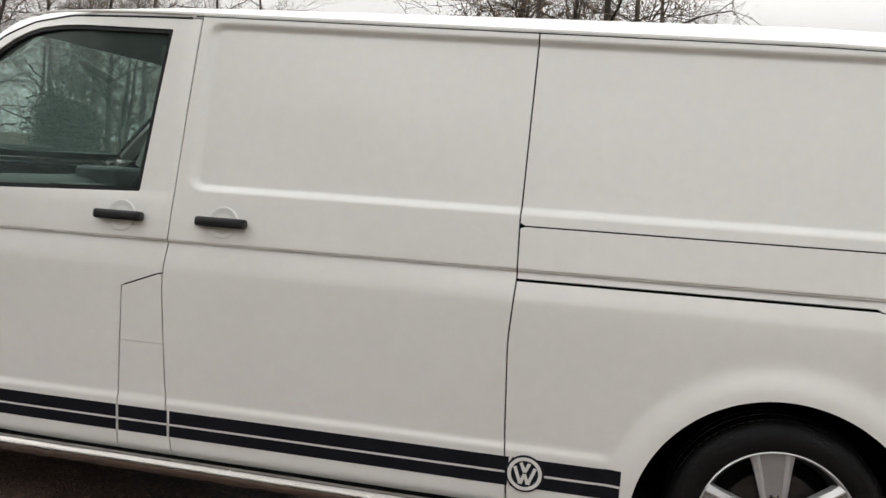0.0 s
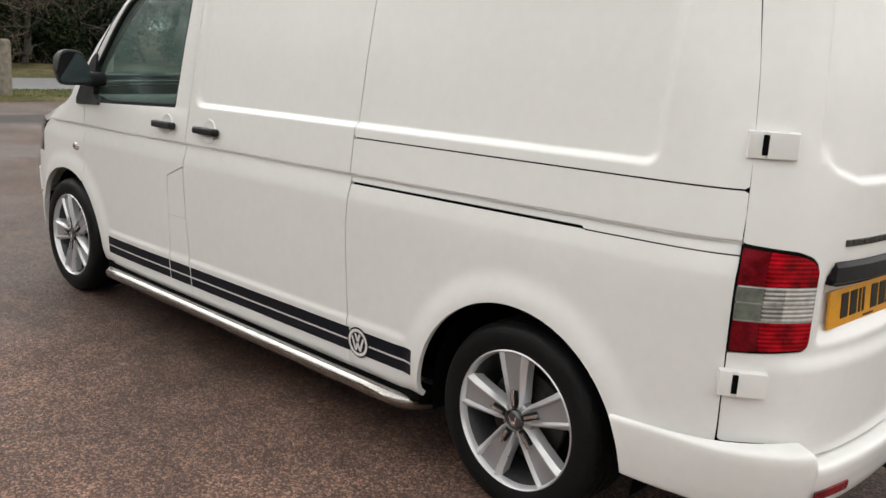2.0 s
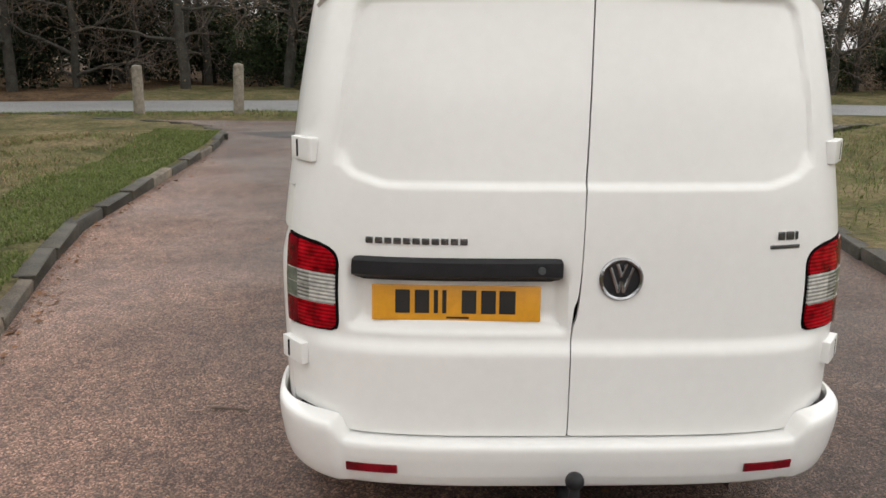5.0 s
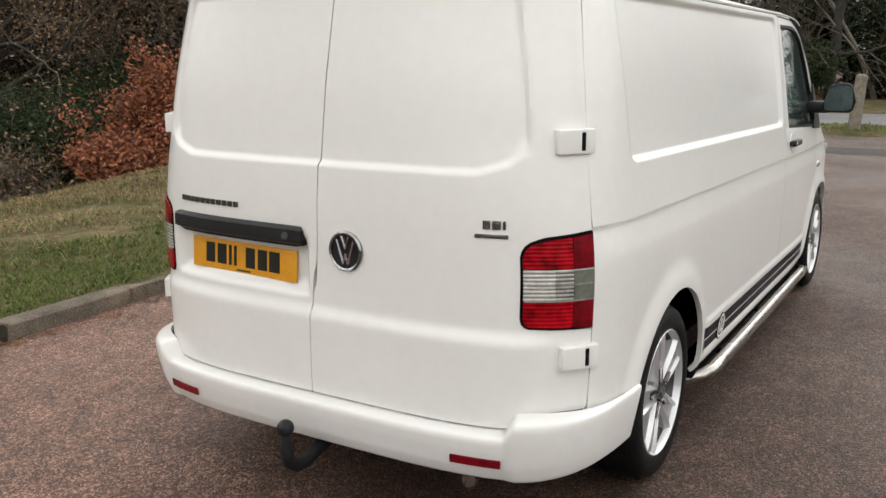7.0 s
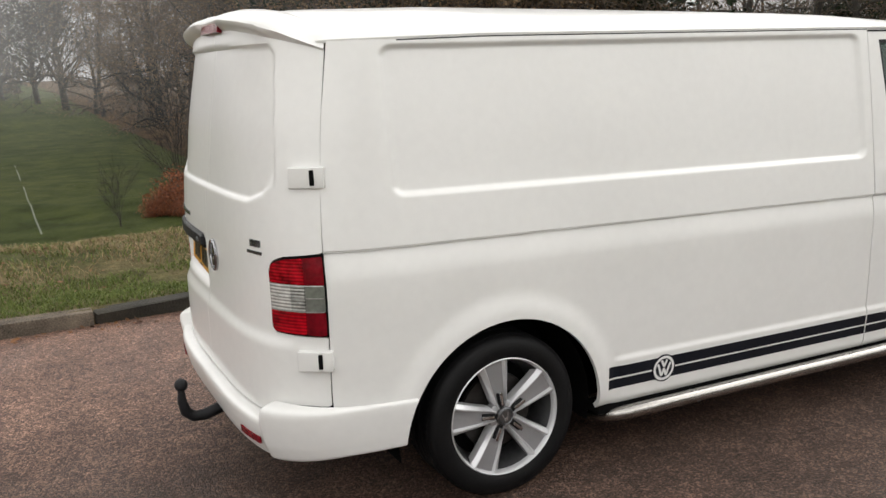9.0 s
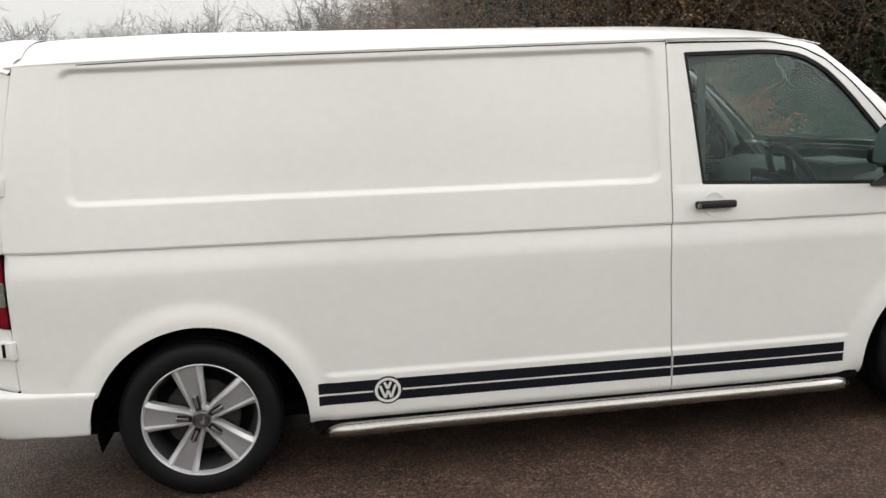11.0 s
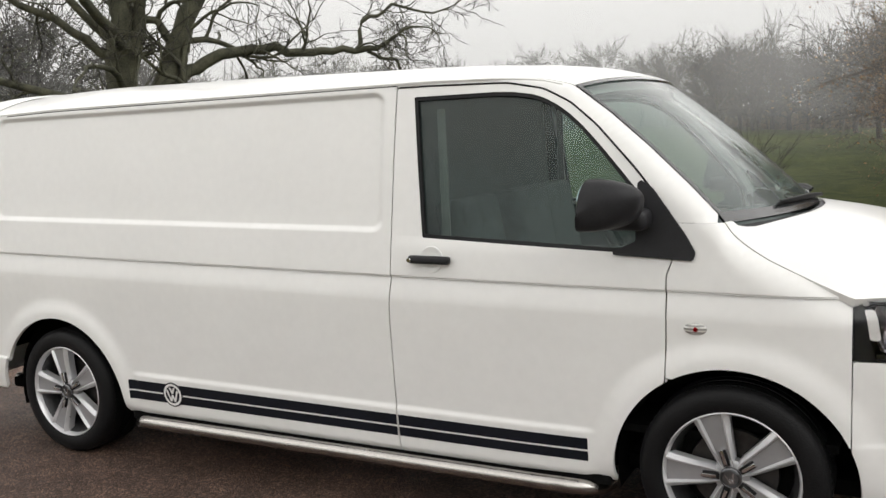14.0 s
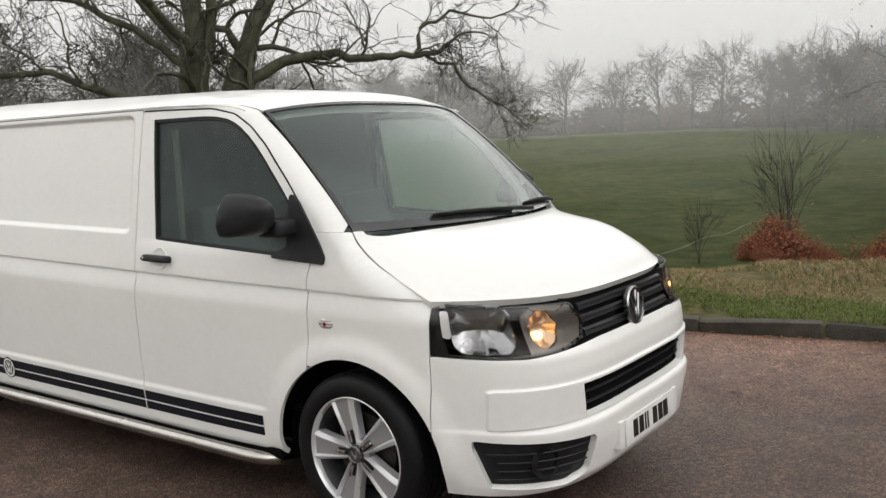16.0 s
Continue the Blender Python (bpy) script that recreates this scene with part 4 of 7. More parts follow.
for sg in (-1, 1):
    part("bumper_pod", box("bumper_pod", (4.22, sg * 0.285 - 0.022, 0.315), (4.298, sg * 0.285 + 0.022, 0.435), 0.008, 3), PAINT, fb)

# headlights
HL = [(S_WING - 0.004, 0.786), (S_WING - 0.004, 0.990), (0.70, 0.972), (0.475, 0.957), (0.415, 0.875), (0.455, 0.812), (0.55, 0.789), (0.62, 0.781), (0.80, 0.777)]
for sign in (1, -1):
    lo, hi = sorted((sign * 0.33, sign * S_WING))
    us, vs = spaced(lo, (hi, 0.0125)), spaced(0.77, (1.0, 0.01))
    key = lambda s, z: np.minimum.reduce([poly(np.abs(s), z, HL) - 0.001, hl_top(np.abs(s)) - 0.004 - z, (front(s, z)[..., 0] - 3.791)])
    hl = part("headlight", skin("headlight", lambda s, z: front(s, z, -0.11 + 0 * s), us, vs, key, 0.0, np.array([3.2, 0, 0.8])), SEAL, van, "black-backed headlight with a glowing amber side lamp")
    part("lens", skin("lens", lambda s, z: front(s, z, 0.001 + 0 * s), us, vs, key, 0.01, np.array([3.2, 0, 0.8])), GLASS_LAMP, hl, "clear headlight cover")
    part("bezel", skin("bezel", lambda s, z: front(s, z, -0.004 + 0 * s), us, vs, lambda s, z: np.minimum(key(s, z), np.maximum.reduce([np.abs(s) - (S_WING - 0.086), 0.008 - key(s, z), -0.2 + 0 * s])), 0.02, np.array([3.2, 0, 0.8])), SEAL, hl)
    for u0, u1, v0, v1, deep, mtl, lb, nm in ((0.775, S_WING - 0.118, 0.790, 0.974, 0.055, REFLECTOR, "chrome main reflector", "reflector"), (0.580, 0.700, 0.798, 0.940, 0.04, AMBER_DULL, "amber side reflector", "side_reflector")):
        um, vm = (u0 + u1) / 2, (v0 + v1) / 2

        def bowl_fn(s, z):
            ru, rv = np.clip(np.abs(np.abs(s) - um) / (u1 - u0) * 2, 0, 1), np.clip(np.abs(z - vm) / (v1 - v0) * 2, 0, 1)
            ang = np.arctan2((z - vm) / (v1 - v0), (np.abs(s) - um) / (u1 - u0)) * 7 / (2 * math.pi) + 0.2
            facet = 0.020 * np.abs(ang % 1 - 0.5) * 2 * np.clip(np.hypot(ru, rv) - 0.2, 0, 0.8)
            return front(s, z, -0.006 - facet - deep * (1 - rv ** 2) * (1 - ru ** 4) - 0.35 * deep * (1 - ru ** 2))
        us2 = spaced(lo, (hi, 0.008))
        part(nm, skin(nm, bowl_fn, us2, spaced(0.775, (0.985, 0.008)), lambda s, z: np.minimum(rrect(np.abs(s), z, u0, u1, v0, v1, 0.055), key(s, z) - 0.008), 0.01, np.array([3.2, 0, 0.8]), 16), mtl, hl, lb)
        p = Vector(front(np.array(sign * (um + 0.020)), np.array(vm - 0.022), -0.008))
        q = Vector(front(np.array(sign * um), np.array(vm), 0.05)) - p
        m = Matrix.Translation(p) @ pose(0, 0, 0, 0, 0, math.degrees(math.atan2(q.y, q.x)) - 90)
        bulb = lathe("bulb", [(0.0, 0.0), (0.013, -0.004), (0.018, -0.02), (0.013, -0.045)], 20)
        part("bulb", bulb, AMBER if nm == "side_reflector" else GLASS_LAMP, hl, "lit amber bulb" if nm == "side_reflector" else "", m)
    # white plate drawn for the bright reflection off the chrome side
    part("lamp_trim", skin("lamp_trim", lambda s, z: front(s, z, -0.004 + 0 * s), us, vs, lambda s, z: np.minimum.reduce([rrect(np.abs(s), z, S_WING - 0.122, S_WING - 0.086, 0.855, 0.958, 0.008), key(s, z) - 0.01]), 0.006, np.array([3.2, 0, 0.8])), LAMP_GLINT, hl, "white strip painted for the bright reflection beside the reflector")

    # grey facets: the brow over the lamps and the inner tip
    for nm, pts in (("brow", [(0.70, 0.972), (0.50, 0.957), (0.54, 0.932), (0.66, 0.945)]), ("tip", [(0.475, 0.957), (0.415, 0.875), (0.455, 0.812), (0.55, 0.790), (0.725, 0.783), (0.735, 0.925), (0.69, 0.944), (0.54, 0.926)])):
        part(nm, skin(nm, lambda s, z: front(s, z, (-0.008 if nm == "brow" else -0.014) + 0 * s), spaced(lo, (hi, 0.008)), spaced(0.77, (1.0, 0.006)), lambda s, z: np.minimum.reduce([key(s, z) - 0.005, poly(np.abs(s), z, pts), -rrect(np.abs(s), z, 0.580, 0.700, 0.798, 0.940, 0.055)]), 0.01, np.array([3.2, 0, 0.8])), SMOKED, hl)

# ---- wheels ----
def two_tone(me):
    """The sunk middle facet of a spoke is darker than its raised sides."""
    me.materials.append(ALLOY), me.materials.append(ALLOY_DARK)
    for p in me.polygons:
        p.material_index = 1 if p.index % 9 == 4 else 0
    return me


def wheel_parts():
    """One wheel about the y axis, its face towards +y."""
    tyre = lathe("tyre", [(0.238, -0.01), (0.243, 0.004), (0.256, 0.010), (0.285, 0.012), (0.308, 0.006), (0.322, -0.004), (0.331, -0.020), (0.335, -0.045), (0.335, -0.085), (0.329, -0.087), (0.329, -0.093), (0.335, -0.095), (0.335, -0.135), (0.329, -0.137), (0.329, -0.143), (0.335, -0.145), (0.335, -0.19), (0.328, -0.215), (0.30, -0.232), (0.238, -0.225)], 96)
    tread = []
    for i in range(72):
        a = 2 * math.pi * i / 72
        for y0, y1 in ((-0.046, -0.026), (-0.225, -0.192)):
            c, s = math.cos(a), math.sin(a)
            t = 0.0105
            r0, r1 = 0.322, 0.3345
            pts = [(r * s + dt * c, y, r * c - dt * s) for y in (y0, y1) for r, dt in ((r0, -t), (r1, -t * 0.8), (r1, t * 0.8), (r0, t))]
            tread.append((pts, [(0, 1, 2, 3), (7, 6, 5, 4), (0, 4, 5, 1), (1, 5, 6, 2), (2, 6, 7, 3)]))
    tread = merged("tread", tread)
    rim = lathe("rim", [(0.240, -0.012), (0.2415, 0.003), (0.238, 0.006), (0.236, 0.004), (0.231, -0.012), (0.228, -0.022)], 96)
    barrel = lathe("rim_barrel", [(0.228, -0.022), (0.214, -0.05), (0.205, -0.09), (0.200, -0.16), (0.235, -0.215)], 64)
    spokes = []
    for k in range(5):
        a = 2 * math.pi * k / 5
        rows = []
        for r, w, y in ((0.036, 0.024, -0.012), (0.07, 0.036, -0.008), (0.13, 0.047, -0.004), (0.19, 0.059, -0.002), (0.229, 0.069, -0.004)):
            sec = [(-w, y - 0.05), (-w * 0.99, y - 0.014), (-w * 0.74, y + 0.002), (-w * 0.66, y + 0.002), (-w * 0.56, y - 0.010), (w * 0.56, y - 0.010), (w * 0.66, y + 0.002), (w * 0.74, y + 0.002), (w * 0.99, y - 0.014), (w, y - 0.05)]
            c, s = math.cos(a), math.sin(a)
            rows.append([(r * s + t * c, yy, r * c - t * s) for t, yy in sec])
        n = len(rows[0])
        V = [p for row in rows for p in row]
        Fc = [(i * n + j, i * n + j + 1, (i + 1) * n + j + 1, (i + 1) * n + j) for i in range(len(rows) - 1) for j in range(n - 1)]
        spokes.append((V, Fc))
    hub = lathe("hub", [(0.0, -0.012), (0.028, -0.012), (0.048, -0.012), (0.062, -0.02), (0.066, -0.05)], 40)
    cap = lathe("hub_cap", [(0.0, 0.002), (0.027, 0.002), (0.030, -0.001), (0.033, 0.003), (0.037, 0.001), (0.039, -0.014)], 40)
    disc = lathe("brake_disc", [(0.05, -0.075), (0.155, -0.075), (0.158, -0.09), (0.05, -0.10)], 48)
    # near-black disc put in for the shade behind the spokes
    dark = lathe("wheel_well", [(0.0, -0.13), (0.225, -0.13)], 40)
    return tyre, tread, rim, barrel, [two_tone(finish("spoke", v, f, 25)) for v, f in spokes], hub, cap, disc, dark


W_TYRE, W_TREAD, W_RIM, W_BARREL, W_SPOKES, W_HUB, W_CAP, W_DISC, W_DARK = wheel_parts()
V_PIN = box("lug_slot", (-0.0125, -0.020, 0.040), (0.0125, -0.0085, 0.100), 0.003)
V_PIN2 = box("lug_ridge", (-0.006, -0.012, 0.050), (0.006, 0.002, 0.104), 0.002)
for wx, sg, spin in ((0.0, 1, 8), (0.0, -1, 11), (3.4, 1, 20), (3.4, -1, 18)):
    wm = Matrix.Translation((wx, sg * 0.918, 0.335)) @ pose(0, 0, 0, 0, 0, 0 if sg > 0 else 180) @ pose(0, 0, 0, 0, spin, 0)
    tyre = part("tyre", W_TYRE, RUBBER, None, "black road tyre")
    wheel = new("wheel")
    wheel.parent = van
    wheel.matrix_basis = wm
    tagged(wheel, "five-spoke silver alloy wheel")
    tyre.parent = wheel
    tagged(part("tread", W_TREAD, RUBBER, wheel), kind="stuff")
    part("rim", W_RIM, ALLOY, wheel, "bright silver alloy rim")
    part("rim_barrel", W_BARREL, BARREL, wheel)
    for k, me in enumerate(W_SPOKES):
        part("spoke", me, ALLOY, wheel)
        tm = pose(0, 0, 0, 0, 72 * k, 0)
        part("lug_slot", V_PIN, SEAL, wheel, "", tm)
        part("lug_ridge", V_PIN2, CHROME, wheel, "", tm)
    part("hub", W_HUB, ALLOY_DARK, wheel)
    part("hub_cap", W_CAP, BADGE, wheel, "round hub cap")
    for x0, z0, x1, z1 in ((-0.5, 0.5, -0.15, -0.6), (-0.15, -0.6, 0.0, -0.1), (0.0, -0.1, 0.15, -0.6), (0.15, -0.6, 0.5, 0.5)):
        v, f = tube_data([(x0 * 0.03, 0.002, z0 * 0.03), (x1 * 0.03, 0.002, z1 * 0.03)], [0.0034] * 2, 5)
        part("cap_mark", finish("cap_mark", v, f), CHROME, wheel)
    part("brake_disc", W_DISC, DISC, wheel, "worn steel brake disc")
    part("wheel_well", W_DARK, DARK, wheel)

# arch liners and underbody
for cx, cz, r in (ARCH_R, ARCH_F):
    for sg in (1, -1):
        V, Fc, n = [], [], 25
        for i in range(n):
            a = -0.22 + (math.pi + 0.44) * i / (n - 1)
            for yy in (0.85, 0.55):
                V.append((cx + (r + 0.004) * math.cos(a), sg * yy, cz + (r + 0.004) * math.sin(a)))
        Fc = [(2 * i, 2 * i + 1, 2 * i + 3, 2 * i + 2) for i in range(n - 1)]
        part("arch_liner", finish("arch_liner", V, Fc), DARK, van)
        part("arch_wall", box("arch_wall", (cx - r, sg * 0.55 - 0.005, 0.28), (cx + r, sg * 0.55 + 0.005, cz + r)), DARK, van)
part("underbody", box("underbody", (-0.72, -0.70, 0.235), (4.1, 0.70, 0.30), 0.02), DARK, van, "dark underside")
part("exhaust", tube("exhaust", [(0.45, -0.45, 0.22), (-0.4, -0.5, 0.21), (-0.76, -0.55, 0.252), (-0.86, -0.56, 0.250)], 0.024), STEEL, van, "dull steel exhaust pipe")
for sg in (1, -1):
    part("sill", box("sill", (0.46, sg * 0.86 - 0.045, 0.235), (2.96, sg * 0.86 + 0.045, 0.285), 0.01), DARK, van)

# polished side bars
for sg in (1, -1):
    y = sg * 0.955
    pts = [(0.50, sg * 0.78, 0.20), (0.515, sg * 0.86, 0.215), (0.545, sg * 0.925, 0.232), (0.60, y, 0.246), (0.75, y, 0.246), (1.7, y, 0.242), (2.70, y, 0.237), (2.82, y, 0.237), (2.875, sg * 0.925, 0.226), (2.905, sg * 0.86, 0.21), (2.92, sg * 0.78, 0.20)]
    sb = part("side_bar", tube("side_bar", pts, 0.030, 20), STEEL, van, "polished steel side bar under the sill")
    for bx in (0.9, 1.7, 2.5):
        part("bracket", box("bracket", (bx - 0.02, min(sg * 0.80, sg * 0.94), 0.232), (bx + 0.02, max(sg * 0.80, sg * 0.94), 0.246)), DARK, sb)

# ---- side stripes ----
for sg in (1, -1):
    F = side(sg)
    lift = lambda d: (lambda x, z: F(x, z) + np.array([0, sg * d, 0]))
    seam = seam_front_l if sg > 0 else seam_front_r
    x1 = 2.905 if sg > 0 else 2.876
    cuts = [(0.478, 0.823), (0.833, 2.024), (2.034, 2.220), (2.230, x1)] if sg > 0 else [(0.488, 2.040), (2.050, x1)]
    for k, (a, b) in enumerate(cuts):
        for zlo, zhi in ((0.338, 0.378), (0.386, 0.432)):
            st = skin("stripe", lift(0.0012), spaced(a, (b, 0.02)), spaced(zlo, (zhi, 0.01)), None, 0.002)
            part("stripe", st, STICKER, van, "black vinyl stripe")
    ring = lambda x, z: np.hypot(x - 0.778, (z - 0.386))
    bx, bz = 0.778, float(real_z(0.778, 0.384))
    by = float(side(sg)(np.array(bx), np.array(0.384))[1])
    bm_ = Matrix.Translation((bx, by + sg * 0.0035, bz)) @ pose(0, 0, 0, -5, 0, 0 if sg > 0 else 180)
    dot = part("roundel", lathe("roundel", [(0.0, 0.0008), (0.062, 0.0008), (0.0625, -0.001)], 48), STICKER, van, "round white and black vinyl roundel", bm_)
    part("roundel_ring", lathe("roundel_ring", [(0.044, 0.0015), (0.045, 0.0022), (0.055, 0.0022), (0.056, 0.0015)], 48), STICKER_W, dot)
    for x0, z0, x1_, z1 in ((-0.66, 0.45, -0.25, -0.68), (-0.25, -0.68, 0.0, -0.02), (0.0, -0.02, 0.25, -0.68), (0.25, -0.68, 0.66, 0.45), (-0.28, 0.74, 0.0, 0.12), (0.0, 0.12, 0.28, 0.74)):
        a, b = Vector((x0, 0, z0)) * 0.05, Vector((x1_, 0, z1)) * 0.05
        n = (b - a).normalized().cross(Vector((0, 1, 0))) * 0.0055
        up = Vector((0, 0.0022, 0))
        part("roundel_bar", finish("roundel_bar", [a + n + up, b + n + up, b - n + up, a - n + up], [(0, 1, 2, 3)], outward=(0, -1, 0)), STICKER_W, dot)

# ---- door mirrors ----
for sg in (1, -1):
    yb = float(width(3.15, 1.2))
    foot = skin("mirror_foot", lambda x, z: side(sg)(x, z) + np.array([0, sg * 0.012, 0]), spaced(2.98, (3.30, 0.01)), spaced(1.12, (1.43, 0.01)), lambda x, z: poly(x, z, [(2.99, 1.16), (2.99, 1.148), (3.275, 1.136), (3.285, 1.165), (3.25, 1.225), (3.13, 1.385), (3.085, 1.415), (3.075, 1.40), (3.07, 1.20)]), 0.03)
    mir = part("door_mirror", foot, PLASTIC, van, "large black plastic door mirror")
    arm = box("mirror_arm", (2.99, min(sg * 0.86, sg * 1.01), 1.226), (3.13, max(sg * 0.86, sg * 1.01), 1.300), 0.030, 4)
    part("mirror_arm", arm, PLASTIC, mir)
    # the shell: sections across the van, flat behind, domed ahead
    m_top = curve([(0.968, 1.258), (0.9753, 1.310), (0.9884, 1.362), (1.0065, 1.396), (1.032, 1.412), (1.0611, 1.418), (1.0975, 1.419), (1.1265, 1.408), (1.1484, 1.372), (1.16, 1.302)], 0.007, 0.8, 1.3)
    m_low = curve([(0.968, 1.258), (0.9738, 1.244), (0.9884, 1.238), (1.032, 1.236), (1.1047, 1.236), (1.1411, 1.240), (1.1556, 1.258), (1.16, 1.302)], 0.007, 0.8, 1.3)
    m_deep = curve([(0.968, 0.05), (0.9775, 0.105), (0.9993, 0.175), (1.032, 0.215), (1.0756, 0.21), (1.1193, 0.165), (1.1447, 0.09), (1.16, 0.0)], 0.008, 0.8, 1.3)

    lean_back = lambda y, z: 2.957 - 0.15 * (y - 1.0) + 0.14 * (z - 1.30)

    def shell(y, v):
        h, zc = (m_top(y) - m_low(y)) / 2, (m_top(y) + m_low(y)) / 2
        c, sn = np.cos(v), np.sin(v)
        z_off = h * np.sign(sn) * np.abs(sn) ** 0.7
        fwd = np.where(c > 0, np.abs(c) ** np.where(sn > 0, 1.1, 0.6), -0.10 * np.abs(c)) * 0.86 * m_deep(y) * (1 - 0.12 * np.clip(-sn, 0, 1))
        return np.stack([lean_back(y, zc + z_off) + fwd, sg * y, zc + z_off], -1)
    part("mirror_head", skin("mirror_head", shell, spaced(0.966, (1.164, 0.006)), spaced(-2.15, (2.15, 0.1)), None, 0.012, np.array([3.02, sg * 1.03, 1.32])), PLASTIC, mir)
    part("mirror_back", skin("mirror_back", lambda y, z: np.stack([lean_back(y, z) - 0.003, sg * y, z], -1), spaced(0.970, (1.158, 0.008)), spaced(1.24, (1.42, 0.008)), lambda y, z: np.minimum(m_top(y) - 0.004 - z, z - m_low(y) - 0.004), 0, np.array([3.02, sg * 1.03, 1.32])), SEAL, mir)
    part("mirror_glass", skin("mirror_glass", lambda y, z: np.stack([2.9395 - (0.07 if sg > 0 else 0.15) * (y - 1.063) + (0.20 if sg > 0 else 0.10) * (z - 1.30), sg * y, z], -1), spaced(0.975, (1.155, 0.006)), spaced(1.24, (1.42, 0.006)), lambda y, z: np.minimum(np.minimum(m_top(y) - 0.014 - z, z - m_low(y) - 0.012), rrect(y, z, 0.979, 1.147, 1.24, 1.42, 0.03)), 0.004, np.array([3.02, sg * 1.03, 1.32])), MIRROR, mir, "reflecting mirror glass")

# wipers
for y0, y1 in ((0.24, -0.46), (0.78, 0.22)):
    pts = []
    for t in np.linspace(0, 1, 9):
        y = y0 + (y1 - y0) * t
        p = top(np.array(3.374 - 0.030 * t - 0.012 * math.sin(math.pi * t)), np.array(y / float(ey(3.36))))
        pts.append((p[0] + 0.010, p[1], p[2] + 0.016))
    wp = part("wiper", tube("wiper", pts, [0.011, 0.010, 0.009, 0.009, 0.008, 0.008, 0.008, 0.007, 0.005], 8), SEAL, van, "black windscreen wiper")
    part("blade", tube("blade", [(x + 0.004 - 0.012, y, z - 0.008) for x, y, z in pts[2:]], 0.007, 6), SEAL, wp)

# ---- cab interior ----
bp = [(sg * (float(width(2.07, z)) - 0.05), z) for sg, zs in ((1, (0.45, 1.0, 1.3, 1.6, 1.79)), (-1, (1.79, 1.6, 1.3, 1.0, 0.45))) for z in zs]
nb = len(bp)
part("bulkhead", finish("bulkhead", [(x, y, z) for x in (2.06, 2.08) for y, z in bp], [tuple(range(nb)), tuple(range(nb, 2 * nb))[::-1]] + [(i, (i + 1) % nb, nb + (i + 1) % nb, nb + i) for i in range(nb)]), TRIM, van, "dark grey cab bulkhead")
part("cab_floor", box("cab_floor", (2.08, -0.84, 0.44), (3.75, 0.84, 0.47)), DARK, van)
part("headliner", skin("headliner", lambda x, b: top(x, b) - np.array([0, 0, 0.04]), spaced(2.0, (2.82, 0.1)), spaced(-0.96, (0.96, 0.1)), None, 0), LINING, van, "pale grey headlining")
dash_p = [(3.05, 0.84), (3.02, 0.98), (3.05, 1.09), (3.14, 1.15), (3.26, 1.165), (3.55, 1.13), (3.62, 1.08), (3.62, 0.80), (3.05, 0.80)]
V = [(x, y, z) for y in (-0.80, 0.80) for x, z in dash_p]
n = len(dash_p)
dash = part("dashboard", finish("dashboard", V, [tuple(range(n)), tuple(range(n, 2 * n))[::-1]] + [(i, (i + 1) % n, n + (i + 1) % n, n + i) for i in range(n)], 50), TRIM, van, "dark grey moulded dashboard")
part("binnacle", box("binnacle", (3.00, -0.60, 1.10), (3.24, -0.25, 1.215), 0.03, 3), TRIM, dash)
part("centre_stack", box("centre_stack", (2.97, -0.14, 0.85), (3.10, 0.16, 1.14), 0.02, 3), PLASTIC, dash)
part("radio", box("radio", (2.960, -0.09, 1.03), (2.972, 0.11, 1.09), 0.003), ALLOY_DARK, dash, "grey radio panel")
for yy in (-0.76, -0.12, 0.14, 0.74):
    vent = part("air_vent", box("air_vent", (2.985, yy - 0.055, 1.055), (3.03, yy + 0.055, 1.125), 0.008), SEAL, dash, "slatted air vent")
    for kz in range(4):
        part("vent_slat", box("vent_slat", (2.980, yy - 0.048, 1.064 + kz * 0.015), (2.99, yy + 0.048, 1.069 + kz * 0.015)), ALLOY_DARK, vent)
wheel_path = [(0.185 * math.cos(2 * math.pi * i / 32), 0.185 * math.sin(2 * math.pi * i / 32), 0) for i in range(33)]
steer = part("steering_wheel", tube("steering_wheel", wheel_path, 0.018, 10), PLASTIC, van, "black steering wheel", pose(2.90, -0.42, 1.13, 0, 62, 0))
part("steering_hub", box("steering_hub", (-0.06, -0.07, -0.03), (0.07, 0.07, 0.0), 0.02, 3), PLASTIC, steer)
for a in (0, 120, 240):
    part("steering_spoke", box("steering_spoke", (0.05, -0.024, -0.02), (0.18, 0.024, -0.005), 0.005), PLASTIC, steer, "", pose(0, 0, 0, 0, 0, a + 90))
for sy in (-0.45, 0.18, 0.56):
    seat = part("cab_seat", box("cab_seat", (2.25, sy - 0.22, 0.78), (2.75, sy + 0.22, 0.92), 0.05, 4), FABRIC, van, "dark cloth cab seat")
    part("seat_back", box("seat_back", (-0.07, -0.21, 0.0), (0.07, 0.21, 0.48), 0.05, 4), FABRIC, seat, "", pose(2.26, sy, 0.84, 0, -10, 0))
for sg in (1, -1):
    part("door_trim", skin("door_trim", lambda x, z: side(sg)(x, z) - np.array([0, sg * 0.07, 0]), spaced(2.12, (3.05, 0.06)), spaced(0.78, (1.17, 0.06)), None, 0.0), TRIM, van, "grey inner door card")
    part("pillar_trim", tube("pillar_trim", [(float(pillar(z)) + 0.0, sg * (float(width(2.9, z)) - 0.075), z) for z in (1.22, 1.35, 1.5, 1.62, 1.72)], 0.03, 8), LINING, van)
    bx = 2.225 if sg < 0 else 2.165
    part("belt", box("belt", (bx, sg * 0.79 - 0.004, 0.9), (bx + 0.037, sg * 0.79 + 0.004, 1.70)), BELT, van, "grey seat belt")

